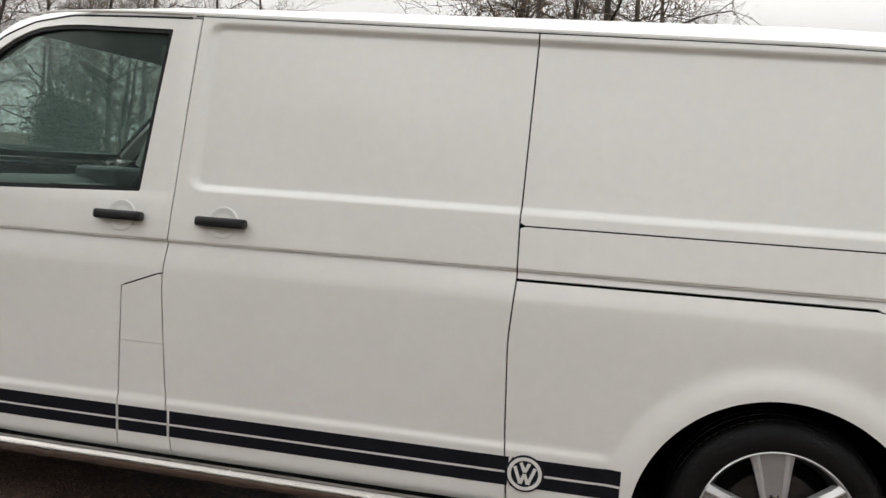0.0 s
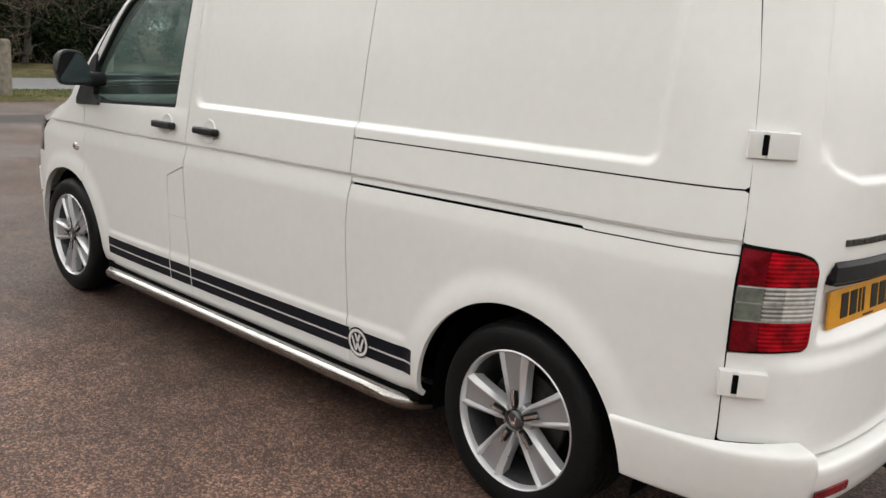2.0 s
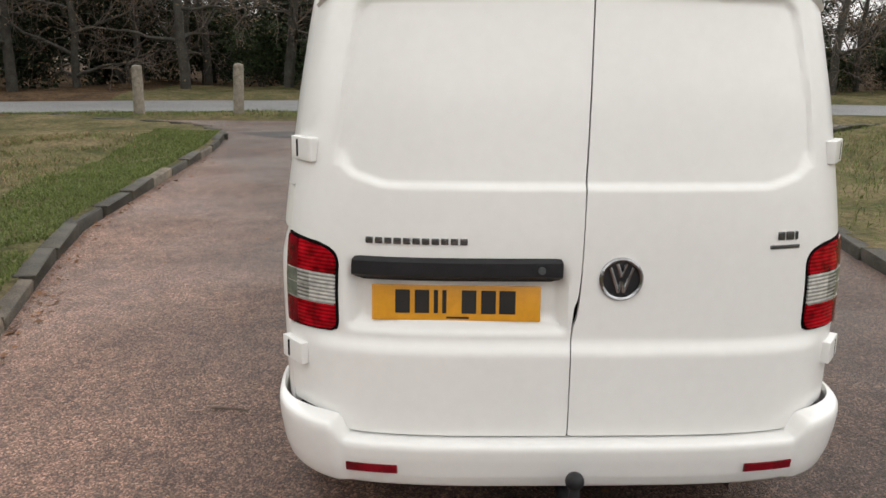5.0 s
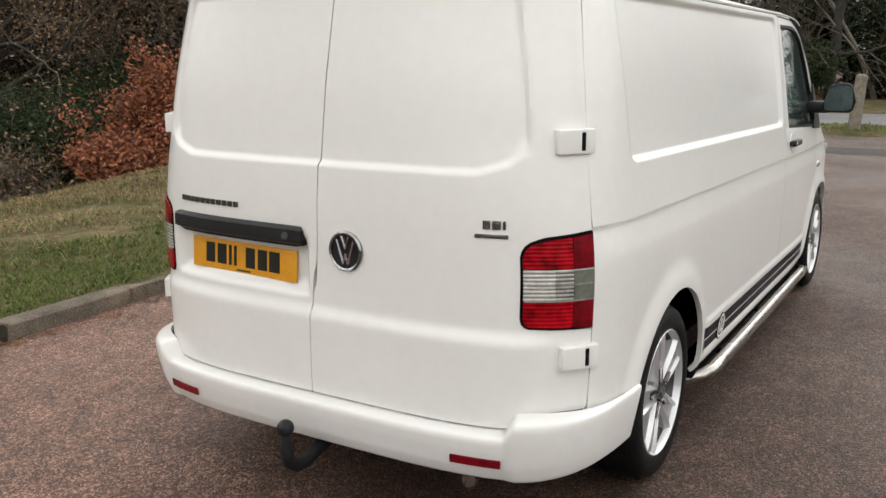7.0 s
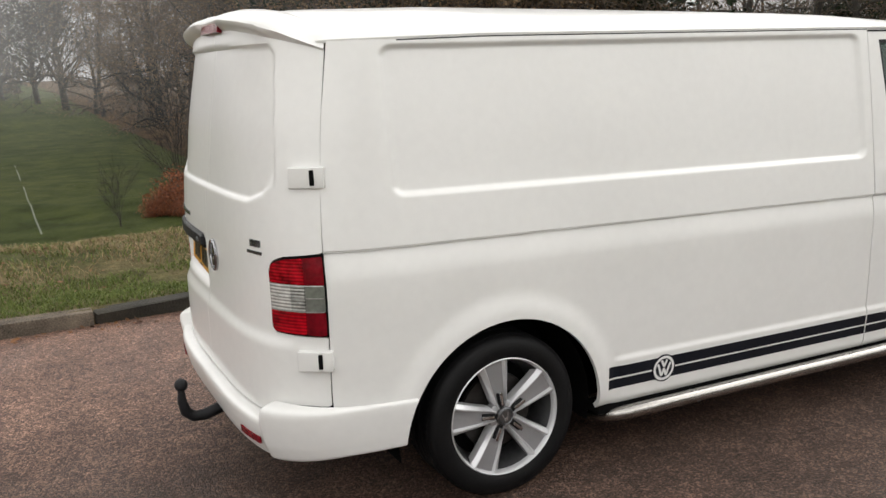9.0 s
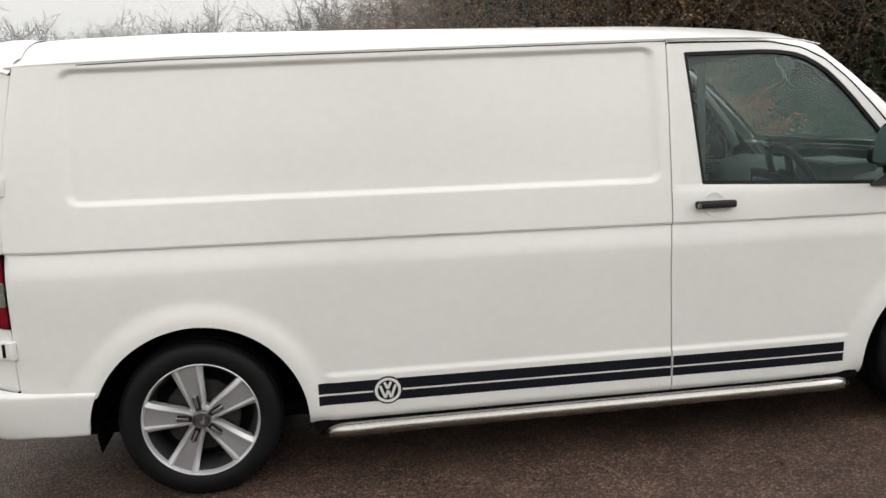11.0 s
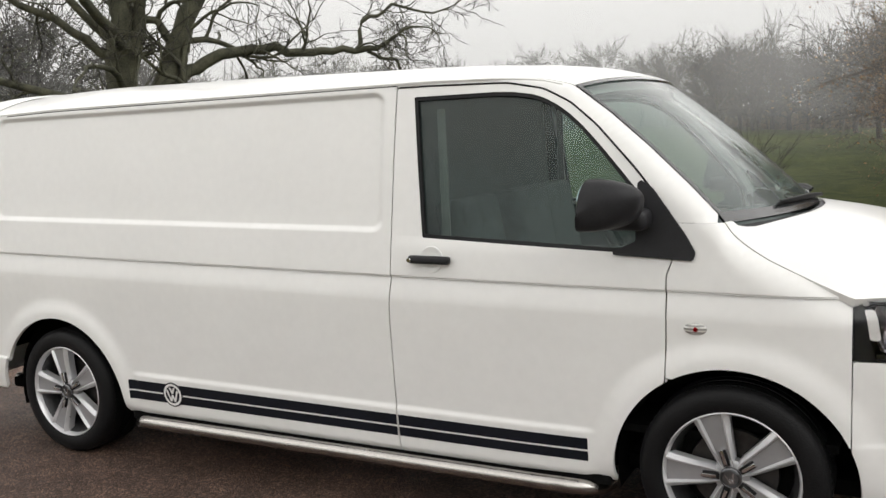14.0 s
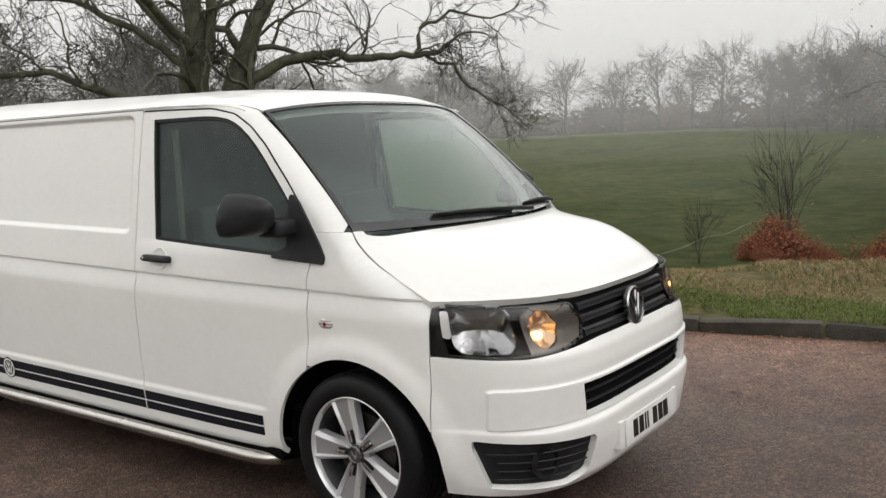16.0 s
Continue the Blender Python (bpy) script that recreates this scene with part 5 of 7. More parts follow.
# ---- outdoor materials ----
def ground_mat(name, cols, scales, rough, bump, bump_scale, chips=0.0, wet=0.0, spec=0.08, dry=0.0):
    m = bpy.data.materials.new(name)
    m.use_nodes = True
    n, l = m.node_tree.nodes, m.node_tree.links
    bs = n["Principled BSDF"]
    bs.inputs["Specular IOR Level"].default_value = spec
    tc = n.new("ShaderNodeTexCoord")
    vec = tc.outputs["Object"]
    last = None
    for (c0, c1), s in zip(cols, scales):
        t = n.new("ShaderNodeTexNoise")
        t.inputs["Scale"].default_value, t.inputs["Detail"].default_value, t.inputs["Roughness"].default_value = s, 6, 0.65
        l.new(vec, t.inputs["Vector"])
        r = n.new("ShaderNodeValToRGB")
        r.color_ramp.elements[0].position, r.color_ramp.elements[1].position = 0.36, 0.64
        r.color_ramp.elements[0].color, r.color_ramp.elements[1].color = (*c0, 1), (*c1, 1)
        l.new(t.outputs["Fac"], r.inputs["Fac"])
        if last is None:
            last = r.outputs["Color"]
        else:
            mx = n.new("ShaderNodeMix"); mx.data_type, mx.blend_type = "RGBA", "MULTIPLY"
            mx.inputs["Factor"].default_value = 1.0
            l.new(last, mx.inputs["A"]), l.new(r.outputs["Color"], mx.inputs["B"])
            last = mx.outputs["Result"]
    bn = n.new("ShaderNodeTexNoise")
    bn.inputs["Scale"].default_value, bn.inputs["Detail"].default_value = bump_scale, 6
    l.new(vec, bn.inputs["Vector"])
    height = bn.outputs["Fac"]
    if chips:
        v = n.new("ShaderNodeTexVoronoi")
        v.inputs["Scale"].default_value = chips
        l.new(vec, v.inputs["Vector"])
        sepc = n.new("ShaderNodeSeparateColor")
        l.new(v.outputs["Color"], sepc.inputs["Color"])
        r = n.new("ShaderNodeValToRGB")
        e = r.color_ramp.elements
        e[0].position, e[0].color = 0.10, (0.42, 0.41, 0.40, 1)
        e[1].position, e[1].color = 0.97, (2.35, 2.2, 2.02, 1)
        x = e.new(0.6); x.color = (0.9, 0.85, 0.8, 1)
        l.new(sepc.outputs["Red"], r.inputs["Fac"])
        mx = n.new("ShaderNodeMix"); mx.data_type, mx.blend_type = "RGBA", "MULTIPLY"
        mx.inputs["Factor"].default_value = 1.0
        l.new(last, mx.inputs["A"]), l.new(r.outputs["Color"], mx.inputs["B"])
        last = mx.outputs["Result"]
        if dry:
            # drier, paler tarmac with a ragged edge behind the van and towards the bank; sky sheen is painted into the
            # paleness
            sp, rag, add, rg, dm, dk = (n.new("ShaderNode" + k) for k in ("SeparateXYZ", "TexNoise", "Math", "MapRange", "Mix", "Mix"))
            rag.inputs["Scale"].default_value, rag.inputs["Detail"].default_value = 0.9, 6
            add.operation = "ADD"
            rg.inputs["From Min"].default_value, rg.inputs["From Max"].default_value = 0.6, 2.4
            dm.data_type, dk.data_type, dk.blend_type = "RGBA", "RGBA", "MULTIPLY"
            # B lightens with that painted sheen, A darkens all the rest
            dm.inputs["A"].default_value, dm.inputs["B"].default_value = (0.82, 0.81, 0.81, 1), (1 + dry, 1 + dry * 0.88, 1 + dry * 0.86, 1)
            dk.inputs["Factor"].default_value = 1.0
            run = n.new("ShaderNodeMath")
            run.operation, run.inputs[1].default_value = "MULTIPLY_ADD", -0.3
            l.new(vec, sp.inputs["Vector"]), l.new(vec, rag.inputs["Vector"])
            l.new(sp.outputs["X"], run.inputs[0]), l.new(sp.outputs["Y"], run.inputs[2])
            l.new(run.outputs[0], add.inputs[0]), l.new(rag.outputs["Fac"], add.inputs[1]), l.new(add.outputs[0], rg.inputs["Value"])
            l.new(rg.outputs["Result"], dm.inputs["Factor"]), l.new(last, dk.inputs["A"]), l.new(dm.outputs["Result"], dk.inputs["B"])
            last = dk.outputs["Result"]
        dome = n.new("ShaderNodeMath"); dome.operation = "MULTIPLY_ADD"
        dome.inputs[1].default_value = -1.1
        l.new(v.outputs["Distance"], dome.inputs[0]), l.new(height, dome.inputs[2])
        height = dome.outputs[0]
    b = n.new("ShaderNodeBump")
    b.inputs["Strength"].default_value, b.inputs["Distance"].default_value = bump, (0.008 if chips else 0.04)
    l.new(height, b.inputs["Height"]), l.new(b.outputs["Normal"], bs.inputs["Normal"])
    l.new(last, bs.inputs["Base Color"])
    bs.inputs["Roughness"].default_value = rough
    if wet:
        wt = n.new("ShaderNodeTexNoise")
        wt.inputs["Scale"].default_value, wt.inputs["Detail"].default_value = 0.5, 5
        l.new(vec, wt.inputs["Vector"])
        wr = n.new("ShaderNodeMapRange")
        wr.inputs["From Min"].default_value, wr.inputs["From Max"].default_value = 0.38, 0.62
        wr.inputs["To Min"].default_value, wr.inputs["To Max"].default_value = rough - wet, rough + 0.1
        l.new(wt.outputs["Fac"], wr.inputs["Value"]), l.new(wr.outputs["Result"], bs.inputs["Roughness"])
    return m


TARMAC = ground_mat("wet_tarmac", [((0.086, 0.058, 0.0475), (0.136, 0.0935, 0.077)), ((0.70, 0.70, 0.70), (1.12, 1.10, 1.08)), ((0.78, 0.78, 0.78), (1.14, 1.13, 1.12))], (0.8, 5.0, 22.0), 0.54, 0.7, 170.0, chips=125.0, wet=0.10, spec=0.26, dry=0.92)
ROAD = ground_mat("grey_road", [((0.125, 0.125, 0.13), (0.165, 0.165, 0.165)), ((0.85, 0.85, 0.85), (1.05, 1.05, 1.05))], (0.6, 20.0), 0.6, 0.4, 60.0, spec=0.4)
TURF = ground_mat("field_turf", [((0.042, 0.058, 0.015), (0.070, 0.084, 0.025)), ((0.58, 0.62, 0.6), (1.28, 1.2, 1.2)), ((0.6, 0.6, 0.6), (1.2, 1.2, 1.2))], (0.09, 1.3, 40.0), 0.9, 0.9, 30.0)
ROUGH = ground_mat("rough_verge", [((0.062, 0.070, 0.027), (0.165, 0.132, 0.074)), ((0.6, 0.62, 0.6), (1.2, 1.15, 1.1))], (0.9, 9.0), 0.95, 1.0, 22.0)
LITTER = ground_mat("leaf_litter", [((0.045, 0.030, 0.018), (0.12, 0.075, 0.04)), ((0.6, 0.6, 0.6), (1.2, 1.2, 1.2))], (0.7, 8.0), 0.95, 1.0, 18.0)
KERB = mat("weathered_kerb", (0.135, 0.108, 0.080), 0.85, var=0.42, scale=5, fine=90, bump=0.5, bump_scale=60, per_object=0.4)
KERB_DARK = mat("mossy_dark_kerb", (0.052, 0.046, 0.034), 0.85, var=0.4, scale=7, fine=90, bump=0.5, bump_scale=60, per_object=0.25)
LINE = mat("worn_white_line", (0.26, 0.25, 0.24), 0.8, var=0.4, scale=9, fine=90)
POST = mat("weathered_post", (0.24, 0.21, 0.165), 0.9, var=0.3, scale=8, fine=60, bump=0.5, bump_scale=50)
FENCE = mat("fence_timber", (0.26, 0.19, 0.12), 0.85, var=0.25, scale=8, fine=60, bump=0.3)
BARK = mat("dark_bark", (0.055, 0.050, 0.040), 0.95, var=0.35, scale=5, fine=40, bump=0.8, bump_scale=25)
BARK_MOSS = mat("mossy_bark", (0.085, 0.085, 0.055), 0.95, var=0.35, scale=4, fine=40, bump=0.8, bump_scale=25)
BIRCH = mat("birch_bark", (0.30, 0.27, 0.23), 0.8, var=0.3, scale=6, fine=30, bump=0.3)
TWIG = mat("brown_twigs", (0.12, 0.096, 0.076), 0.95, var=0.3, scale=3)
TWIG_DARK = mat("dark_twigs", (0.035, 0.030, 0.026), 0.95, var=0.3, scale=3)


def leaf_mat(name, lo, hi, rough=0.6):
    m = bpy.data.materials.new(name)
    m.use_nodes = True
    n, l = m.node_tree.nodes, m.node_tree.links
    bs = n["Principled BSDF"]
    g, r = n.new("ShaderNodeNewGeometry"), n.new("ShaderNodeValToRGB")
    r.color_ramp.elements[0].color, r.color_ramp.elements[1].color = (*lo, 1), (*hi, 1)
    l.new(g.outputs["Random Per Island"], r.inputs["Fac"]), l.new(r.outputs["Color"], bs.inputs["Base Color"])
    bs.inputs["Roughness"].default_value = rough
    bs.inputs["Specular IOR Level"].default_value = 0.1
    return m


COPPER = leaf_mat("copper_leaves", (0.16, 0.052, 0.030), (0.40, 0.16, 0.085))
GOLD = leaf_mat("golden_brown_leaves", (0.17, 0.105, 0.060), (0.35, 0.228, 0.125))
RUSSET = leaf_mat("russet_leaves", (0.125, 0.090, 0.058), (0.24, 0.162, 0.095))
EVERGREEN = leaf_mat("evergreen_leaves", (0.014, 0.022, 0.012), (0.030, 0.043, 0.021), 0.6)
IVY = leaf_mat("ivy_leaves", (0.020, 0.031, 0.014), (0.040, 0.058, 0.024), 0.6)
BLADE = leaf_mat("grass_blades", (0.060, 0.088, 0.022), (0.165, 0.195, 0.056))
STRAW = leaf_mat("dry_grass_blades", (0.13, 0.092, 0.050), (0.36, 0.27, 0.150))
DEAD = leaf_mat("fallen_leaves", (0.07, 0.040, 0.022), (0.24, 0.12, 0.06))

# ---- ground sheet ----
KERB_L = [(-60, 3.3), (-20, 3.0), (-6, 2.68), (-1.5, 2.70), (0, 2.79), (1.5, 2.88), (3.2, 3.26), (4.6, 3.50), (8, 3.60), (10.8, 3.70), (13, 3.95), (14.3, 4.6), (15.2, 5.6), (16.6, 8.5)]
KERB_R = [(-60, -3.4), (-20, -3.2), (-3, -2.95), (1.2, -2.88), (2, -2.95), (4, -3.15), (7, -3.9), (10, -4.9), (13, -6.6), (15.5, -9.0), (16.6, -12.5)]
MAIN = [(60, 140), (30, 66), (19.5, 38), (17.2, 27), (18.2, 18), (21.0, 8.5), (22.2, 0), (22.2, -8), (20.4, -18), (16.5, -28), (5, -50), (-30, -110)]
kerb_l = lambda x: np.interp(x, *zip(*KERB_L))
kerb_r = lambda x: np.interp(x, *zip(*KERB_R))


def main_dist(x, y):
    """How far a place lies from the main road's middle."""
    best = np.full(np.shape(x), 1e9)
    for (ax, ay), (bx, by) in zip(MAIN, MAIN[1:]):
        t = np.clip(((x - ax) * (bx - ax) + (y - ay) * (by - ay)) / ((bx - ax) ** 2 + (by - ay) ** 2), 0, 1)
        best = np.minimum(best, np.hypot(x - ax - t * (bx - ax), y - ay - t * (by - ay)))
    return best


def ground_z(x, y):
    x, y = np.asarray(x, float), np.asarray(y, float)
    off = np.where(x < 16.5, np.maximum(y - kerb_l(x), kerb_r(x) - y), x - 16.5)
    wave = 0.035 * np.sin(x * 1.3 + 0.7 * np.sin(y)) + 0.03 * np.sin(y * 1.7 + x * 0.4) + 0.015 * np.sin(x * 4.1 + y * 2.3)
    z = np.where(off > 0.06, 0.095 + wave * smooth(0.2, 1.0, off), -0.03)
    ragged = 0.55 * np.sin(0.8 * x + 1) + 0.30 * np.sin(2.1 * x + 0.6 * y) + 0.15 * np.sin(5.3 * x + 1.9 * y)
    bank = smooth(2.4, 8.5, y - kerb_l(x) + ragged) * (1 - 0.8 * smooth(4.0, 10.0, x - 0.06 * y))
    far = 0.8 * smooth(40, 110, y) + 1.75 * smooth(30, 85, y) * smooth(-5, 30, -x)
    z = z + bank * (-0.95 + far)
    dm = main_dist(x, y)
    z = np.where(dm < 3.4, -0.03 + 0.10 * smooth(2.3, 3.4, dm), z)
    return z


gx = spaced(-900, (-200, 140), (-60, 14), (-20, 2.5), (-8, 0.8), (8, 0.25), (32, 0.5), (60, 4), (200, 20), (900, 140))
gy = spaced(-900, (-200, 140), (-60, 14), (-20, 2.5), (-5, 0.5), (-2.7, 0.06), (2.4, 0.4), (3.9, 0.05), (6, 0.15), (20, 0.4), (60, 2.5), (150, 6), (900, 120))
GX, GY = np.meshgrid(gx, gy, indexing="ij")
GZ = ground_z(GX, GY)
# rows of the sheet next to a kerb step down under it
gv = np.stack([GX, GY, GZ], -1).reshape(-1, 3).tolist()
ny = len(gy)
gf = [(i * ny + j, (i + 1) * ny + j, (i + 1) * ny + j + 1, i * ny + j + 1) for i in range(len(gx) - 1) for j in range(ny - 1)]
gme = finish("ground", gv, gf, 80, outward=(0, 0, -50))
gme.materials.append(TURF), gme.materials.append(ROUGH), gme.materials.append(LITTER)
for p in gme.polygons:
    x, y, _ = p.center
    wood = (y > 9.5 and x > 3.2 + 0.02 * y) or main_dist(np.array(x), np.array(y)) > 9.5 and x > 26
    verge = -1 < y - kerb_l(x) < 5.2 + 0.6 * math.sin(x * 0.9) or y < kerb_r(x) or x > 16.4
    p.material_index = 2 if wood and y > 0 or (x > 33 and main_dist(np.array(x), np.array(y)) > 8) or y < -24 else (1 if verge else 0)
ground = tagged(new("ground", gme), "grass verge and mown field under mist", "ground", kind="structure")


def strip(name, inner, outer, xs, z, material, label):
    V, Fc = [], []
    for x in xs:
        a, b = inner(x), outer(x)
        for t in np.linspace(0, 1, 13):
            V.append((x, a + (b - a) * t, z))
    k = 13
    Fc = [(i * k + j, (i + 1) * k + j, (i + 1) * k + j + 1, i * k + j + 1) for i in range(len(xs) - 1) for j in range(k - 1)]
    ob = new(name, finish(name, V, Fc, outward=(0, 0, -5)))
    ob.data.materials.append(material)
    return tagged(ob, label, name.replace("_", " "), kind="structure")


strip("car_park_road", kerb_r, kerb_l, spaced(-60, (-10, 5), (16.56, 0.6)), 0.0, TARMAC, "damp brown tarmac access road with fine chippings")
V, Fc = [], []
for i, (x, y) in enumerate(MAIN):
    a, b = Vector(MAIN[max(0, i - 1)]), Vector(MAIN[min(len(MAIN) - 1, i + 1)])
    d = (b - a).normalized()
    s = Vector((-d.y, d.x)) * 2.3
    V += [(x + s.x, y + s.y, 0.012), (x - s.x, y - s.y, 0.012)]
Fc = [(2 * i, 2 * i + 1, 2 * i + 3, 2 * i + 2) for i in range(len(MAIN) - 1)]
ob = new("road", finish("road", V, Fc, outward=(20, 0, -50)))
ob.data.materials.append(ROAD)
tagged(ob, "grey main road running past the wood", "road", kind="structure")
# a dark joint in the tarmac and worn bay marks near the posts
V = [(12.9, float(kerb_r(12.9)), 0.004), (14.0, float(kerb_r(14.0)), 0.004), (14.0, 3.3, 0.004), (13.7, 4.0, 0.004), (12.75, 3.0, 0.004)]
jo = new("tarmac_joint", finish("tarmac_joint", V, [(0, 1, 2, 3, 4)], outward=(14, 0, -5)))
jo.data.materials.append(ground_mat("dark_tar", [((0.045, 0.042, 0.042), (0.07, 0.066, 0.064))], (3.0,), 0.6, 0.4, 60))
tagged(jo, "dark tar band across the car park", "tarmac", kind="structure")
for k, (x0, y0, x1, y1, w) in enumerate([(14.5, 2.85, 14.35, 1.7, 0.16), (14.8, 0.64, 13.6, 0.5, 0.1), (12.2, 0.56, 11.2, 0.5, 0.05), (12.35, 2.4, 11.4, 2.2, 0.045), (12.3, 1.98, 11.2, 2.14, 0.045), (14.7, -1.7, 13.6, -1.85, 0.1)]):
    d = Vector((x1 - x0, y1 - y0)).normalized()
    s = Vector((-d.y, d.x)) * w / 2
    lm = new("bay_line", finish("bay_line", [(x0 + s.x, y0 + s.y, 0.006), (x1 + s.x, y1 + s.y, 0.006), (x1 - s.x, y1 - s.y, 0.006), (x0 - s.x, y0 - s.y, 0.006)], [(0, 1, 2, 3)], outward=(15, 0, -5)))
    lm.data.materials.append(LINE)
    tagged(lm, "worn white parking bay line on tarmac", "road marking", "bay lines", "structure")


# ---- trees ----
class Twigs:
    """Gathers the limbs and twigs of one tree."""
    def __init__(self, seed):
        self.rng = random.Random(seed)
        self.limbs, self.twigs, self.tips = [], [], []

    def limb(self, p, d, length, r, level, depth, spread=0.6, droop=0.0, wiggle=0.18, kids=(3, 5), min_r=0.004, twig_at=2, reach=0.62):
        rng = self.rng
        steps = max(3, int(length / max(0.12, length / 7))) if level < twig_at or level < 2 else (4 if level < depth else 2)
        pts, rad, dirs = [Vector(p)], [r], [Vector(d).normalized()]
        for i in range(steps):
            dd = dirs[-1] + Vector((rng.gauss(0, wiggle), rng.gauss(0, wiggle), rng.gauss(0, wiggle) - droop))
            dirs.append(dd.normalized())
            pts.append(pts[-1] + dirs[-1] * (length / steps))
            rad.append(max(min_r, r * (1 - 0.62 * (i + 1) / steps)))
        (self.limbs if level < twig_at else self.twigs).append(tube_data(pts, rad, 8 if level == 0 else (6 if level < twig_at else 3), False))
        if level >= depth:
            self.tips.append((pts[-1], dirs[-1]))
            self.tips.append((pts[len(pts) // 2], dirs[-1]))
            return
        for k in range(rng.randint(*kids)):
            t = 0.30 + 0.70 * (k + rng.random()) / kids[1] if level else 0.40 + 0.6 * rng.random()
            i = min(len(pts) - 1, max(1, int(t * steps)))
            axis = Vector((rng.gauss(0, 1), rng.gauss(0, 1), rng.gauss(0, 1))).cross(dirs[i])
            axis = axis.normalized() if axis.length > 1e-3 else Vector((1, 0, 0))
            dd = Matrix.Rotation(rng.uniform(0.5, 1.25) * spread, 3, axis) @ dirs[i]
            self.limb(pts[i], dd, length * reach * rng.uniform(0.75, 1.2), rad[i] * rng.uniform(0.5, 0.72), level + 1, depth, spread, droop, wiggle, kids, min_r, twig_at, reach)
        self.limb(pts[-1], dirs[-1], length * reach, rad[-1], level + 1, depth, spread, droop, wiggle, kids, min_r, twig_at, reach)


def leaves(tips, per, size, spread, rng, flat=0.6):
    """Small folded leaves round the tips: verts and faces."""
    V, Fc = [], []
    for p, d in tips:
        for _ in range(per):
            c = Vector(p) + Vector((rng.gauss(0, spread), rng.gauss(0, spread), rng.gauss(0, spread * flat)))
            a = Vector((rng.gauss(0, 1), rng.gauss(0, 1), rng.gauss(0, 0.6))).normalized()
            b = a.cross(Vector((rng.gauss(0, 1), rng.gauss(0, 1), rng.gauss(0, 1)))).normalized()
            s = size * rng.uniform(0.6, 1.3)
            o = len(V)
            n = a.cross(b) * s * 0.15
            V += [tuple(c - a * s), tuple(c + b * s * 0.55 + n), tuple(c + a * s), tuple(c - b * s * 0.55 + n)]
            Fc += [(o, o + 1, o + 2, o + 3)]
    return V, Fc


def raw_mesh(name, pieces, flat=False):
    V, F = [], []
    for v, f in pieces:
        o = len(V)
        V += list(v)
        F += [tuple(i + o for i in q) for q in f]
    me = bpy.data.meshes.new(name)
    me.from_pydata(V, [], F)
    if not flat:
        me.polygons.foreach_set("use_smooth", [True] * len(me.polygons))
    return me


def tree(name, seed, label, height, r, depth=5, bark=BARK, twig=TWIG, spread=0.6, droop=0.0, wiggle=0.16, kids=(3, 4), crown=None, per=3, size=0.05, leaf_spread=0.25, first=0.34, start=(0, 0, 1), stems=1, reach=0.62, leaf_name="foliage", min_r=0.004):
    tw = Twigs(seed)
    for k in range(stems):
        a = 2 * math.pi * k / max(1, stems)
        d = Vector(start) + (Vector((math.cos(a), math.sin(a), 0)) * 0.35 if stems > 1 else Vector((0, 0, 0)))
        tw.limb(Vector((0, 0, -0.2)) + (Vector((math.cos(a), math.sin(a), 0)) * r if stems > 1 else Vector((0, 0, 0))), d, height * first, r, 0, depth, spread, droop, wiggle, kids, min_r, reach=reach)
    ob = tagged(new(name), label, name.replace("_", " "), name.replace("_", " ") + "s")
    part("trunk", raw_mesh("trunk", tw.limbs), bark, ob)
    if tw.twigs:
        part("crown", raw_mesh("crown", tw.twigs), twig, ob, "bare branching twigs")
    if crown:
        part(leaf_name, raw_mesh(leaf_name, [leaves(tw.tips, per, size, leaf_spread, tw.rng)], True), crown, ob)
    return ob


def grow(ob, spots, seed, lo=0.85, hi=1.2):
    """Copies of a tree at the spots; the first spot takes the tree itself."""
    rng = random.Random(seed)
    for i, (x, y) in enumerate(spots):
        s = rng.uniform(lo, hi)
        m = Matrix.Translation((x, y, float(ground_z(x, y)) - 0.05)) @ pose(0, 0, 0, rng.uniform(-3, 3), rng.uniform(-3, 3), rng.uniform(0, 360)) @ Matrix.Diagonal((s, s, s * rng.uniform(0.9, 1.12), 1))
        if i == 0:
            ob.matrix_basis = m
        else:
            copy_thing(ob, Matrix.Identity(4)).matrix_basis = m


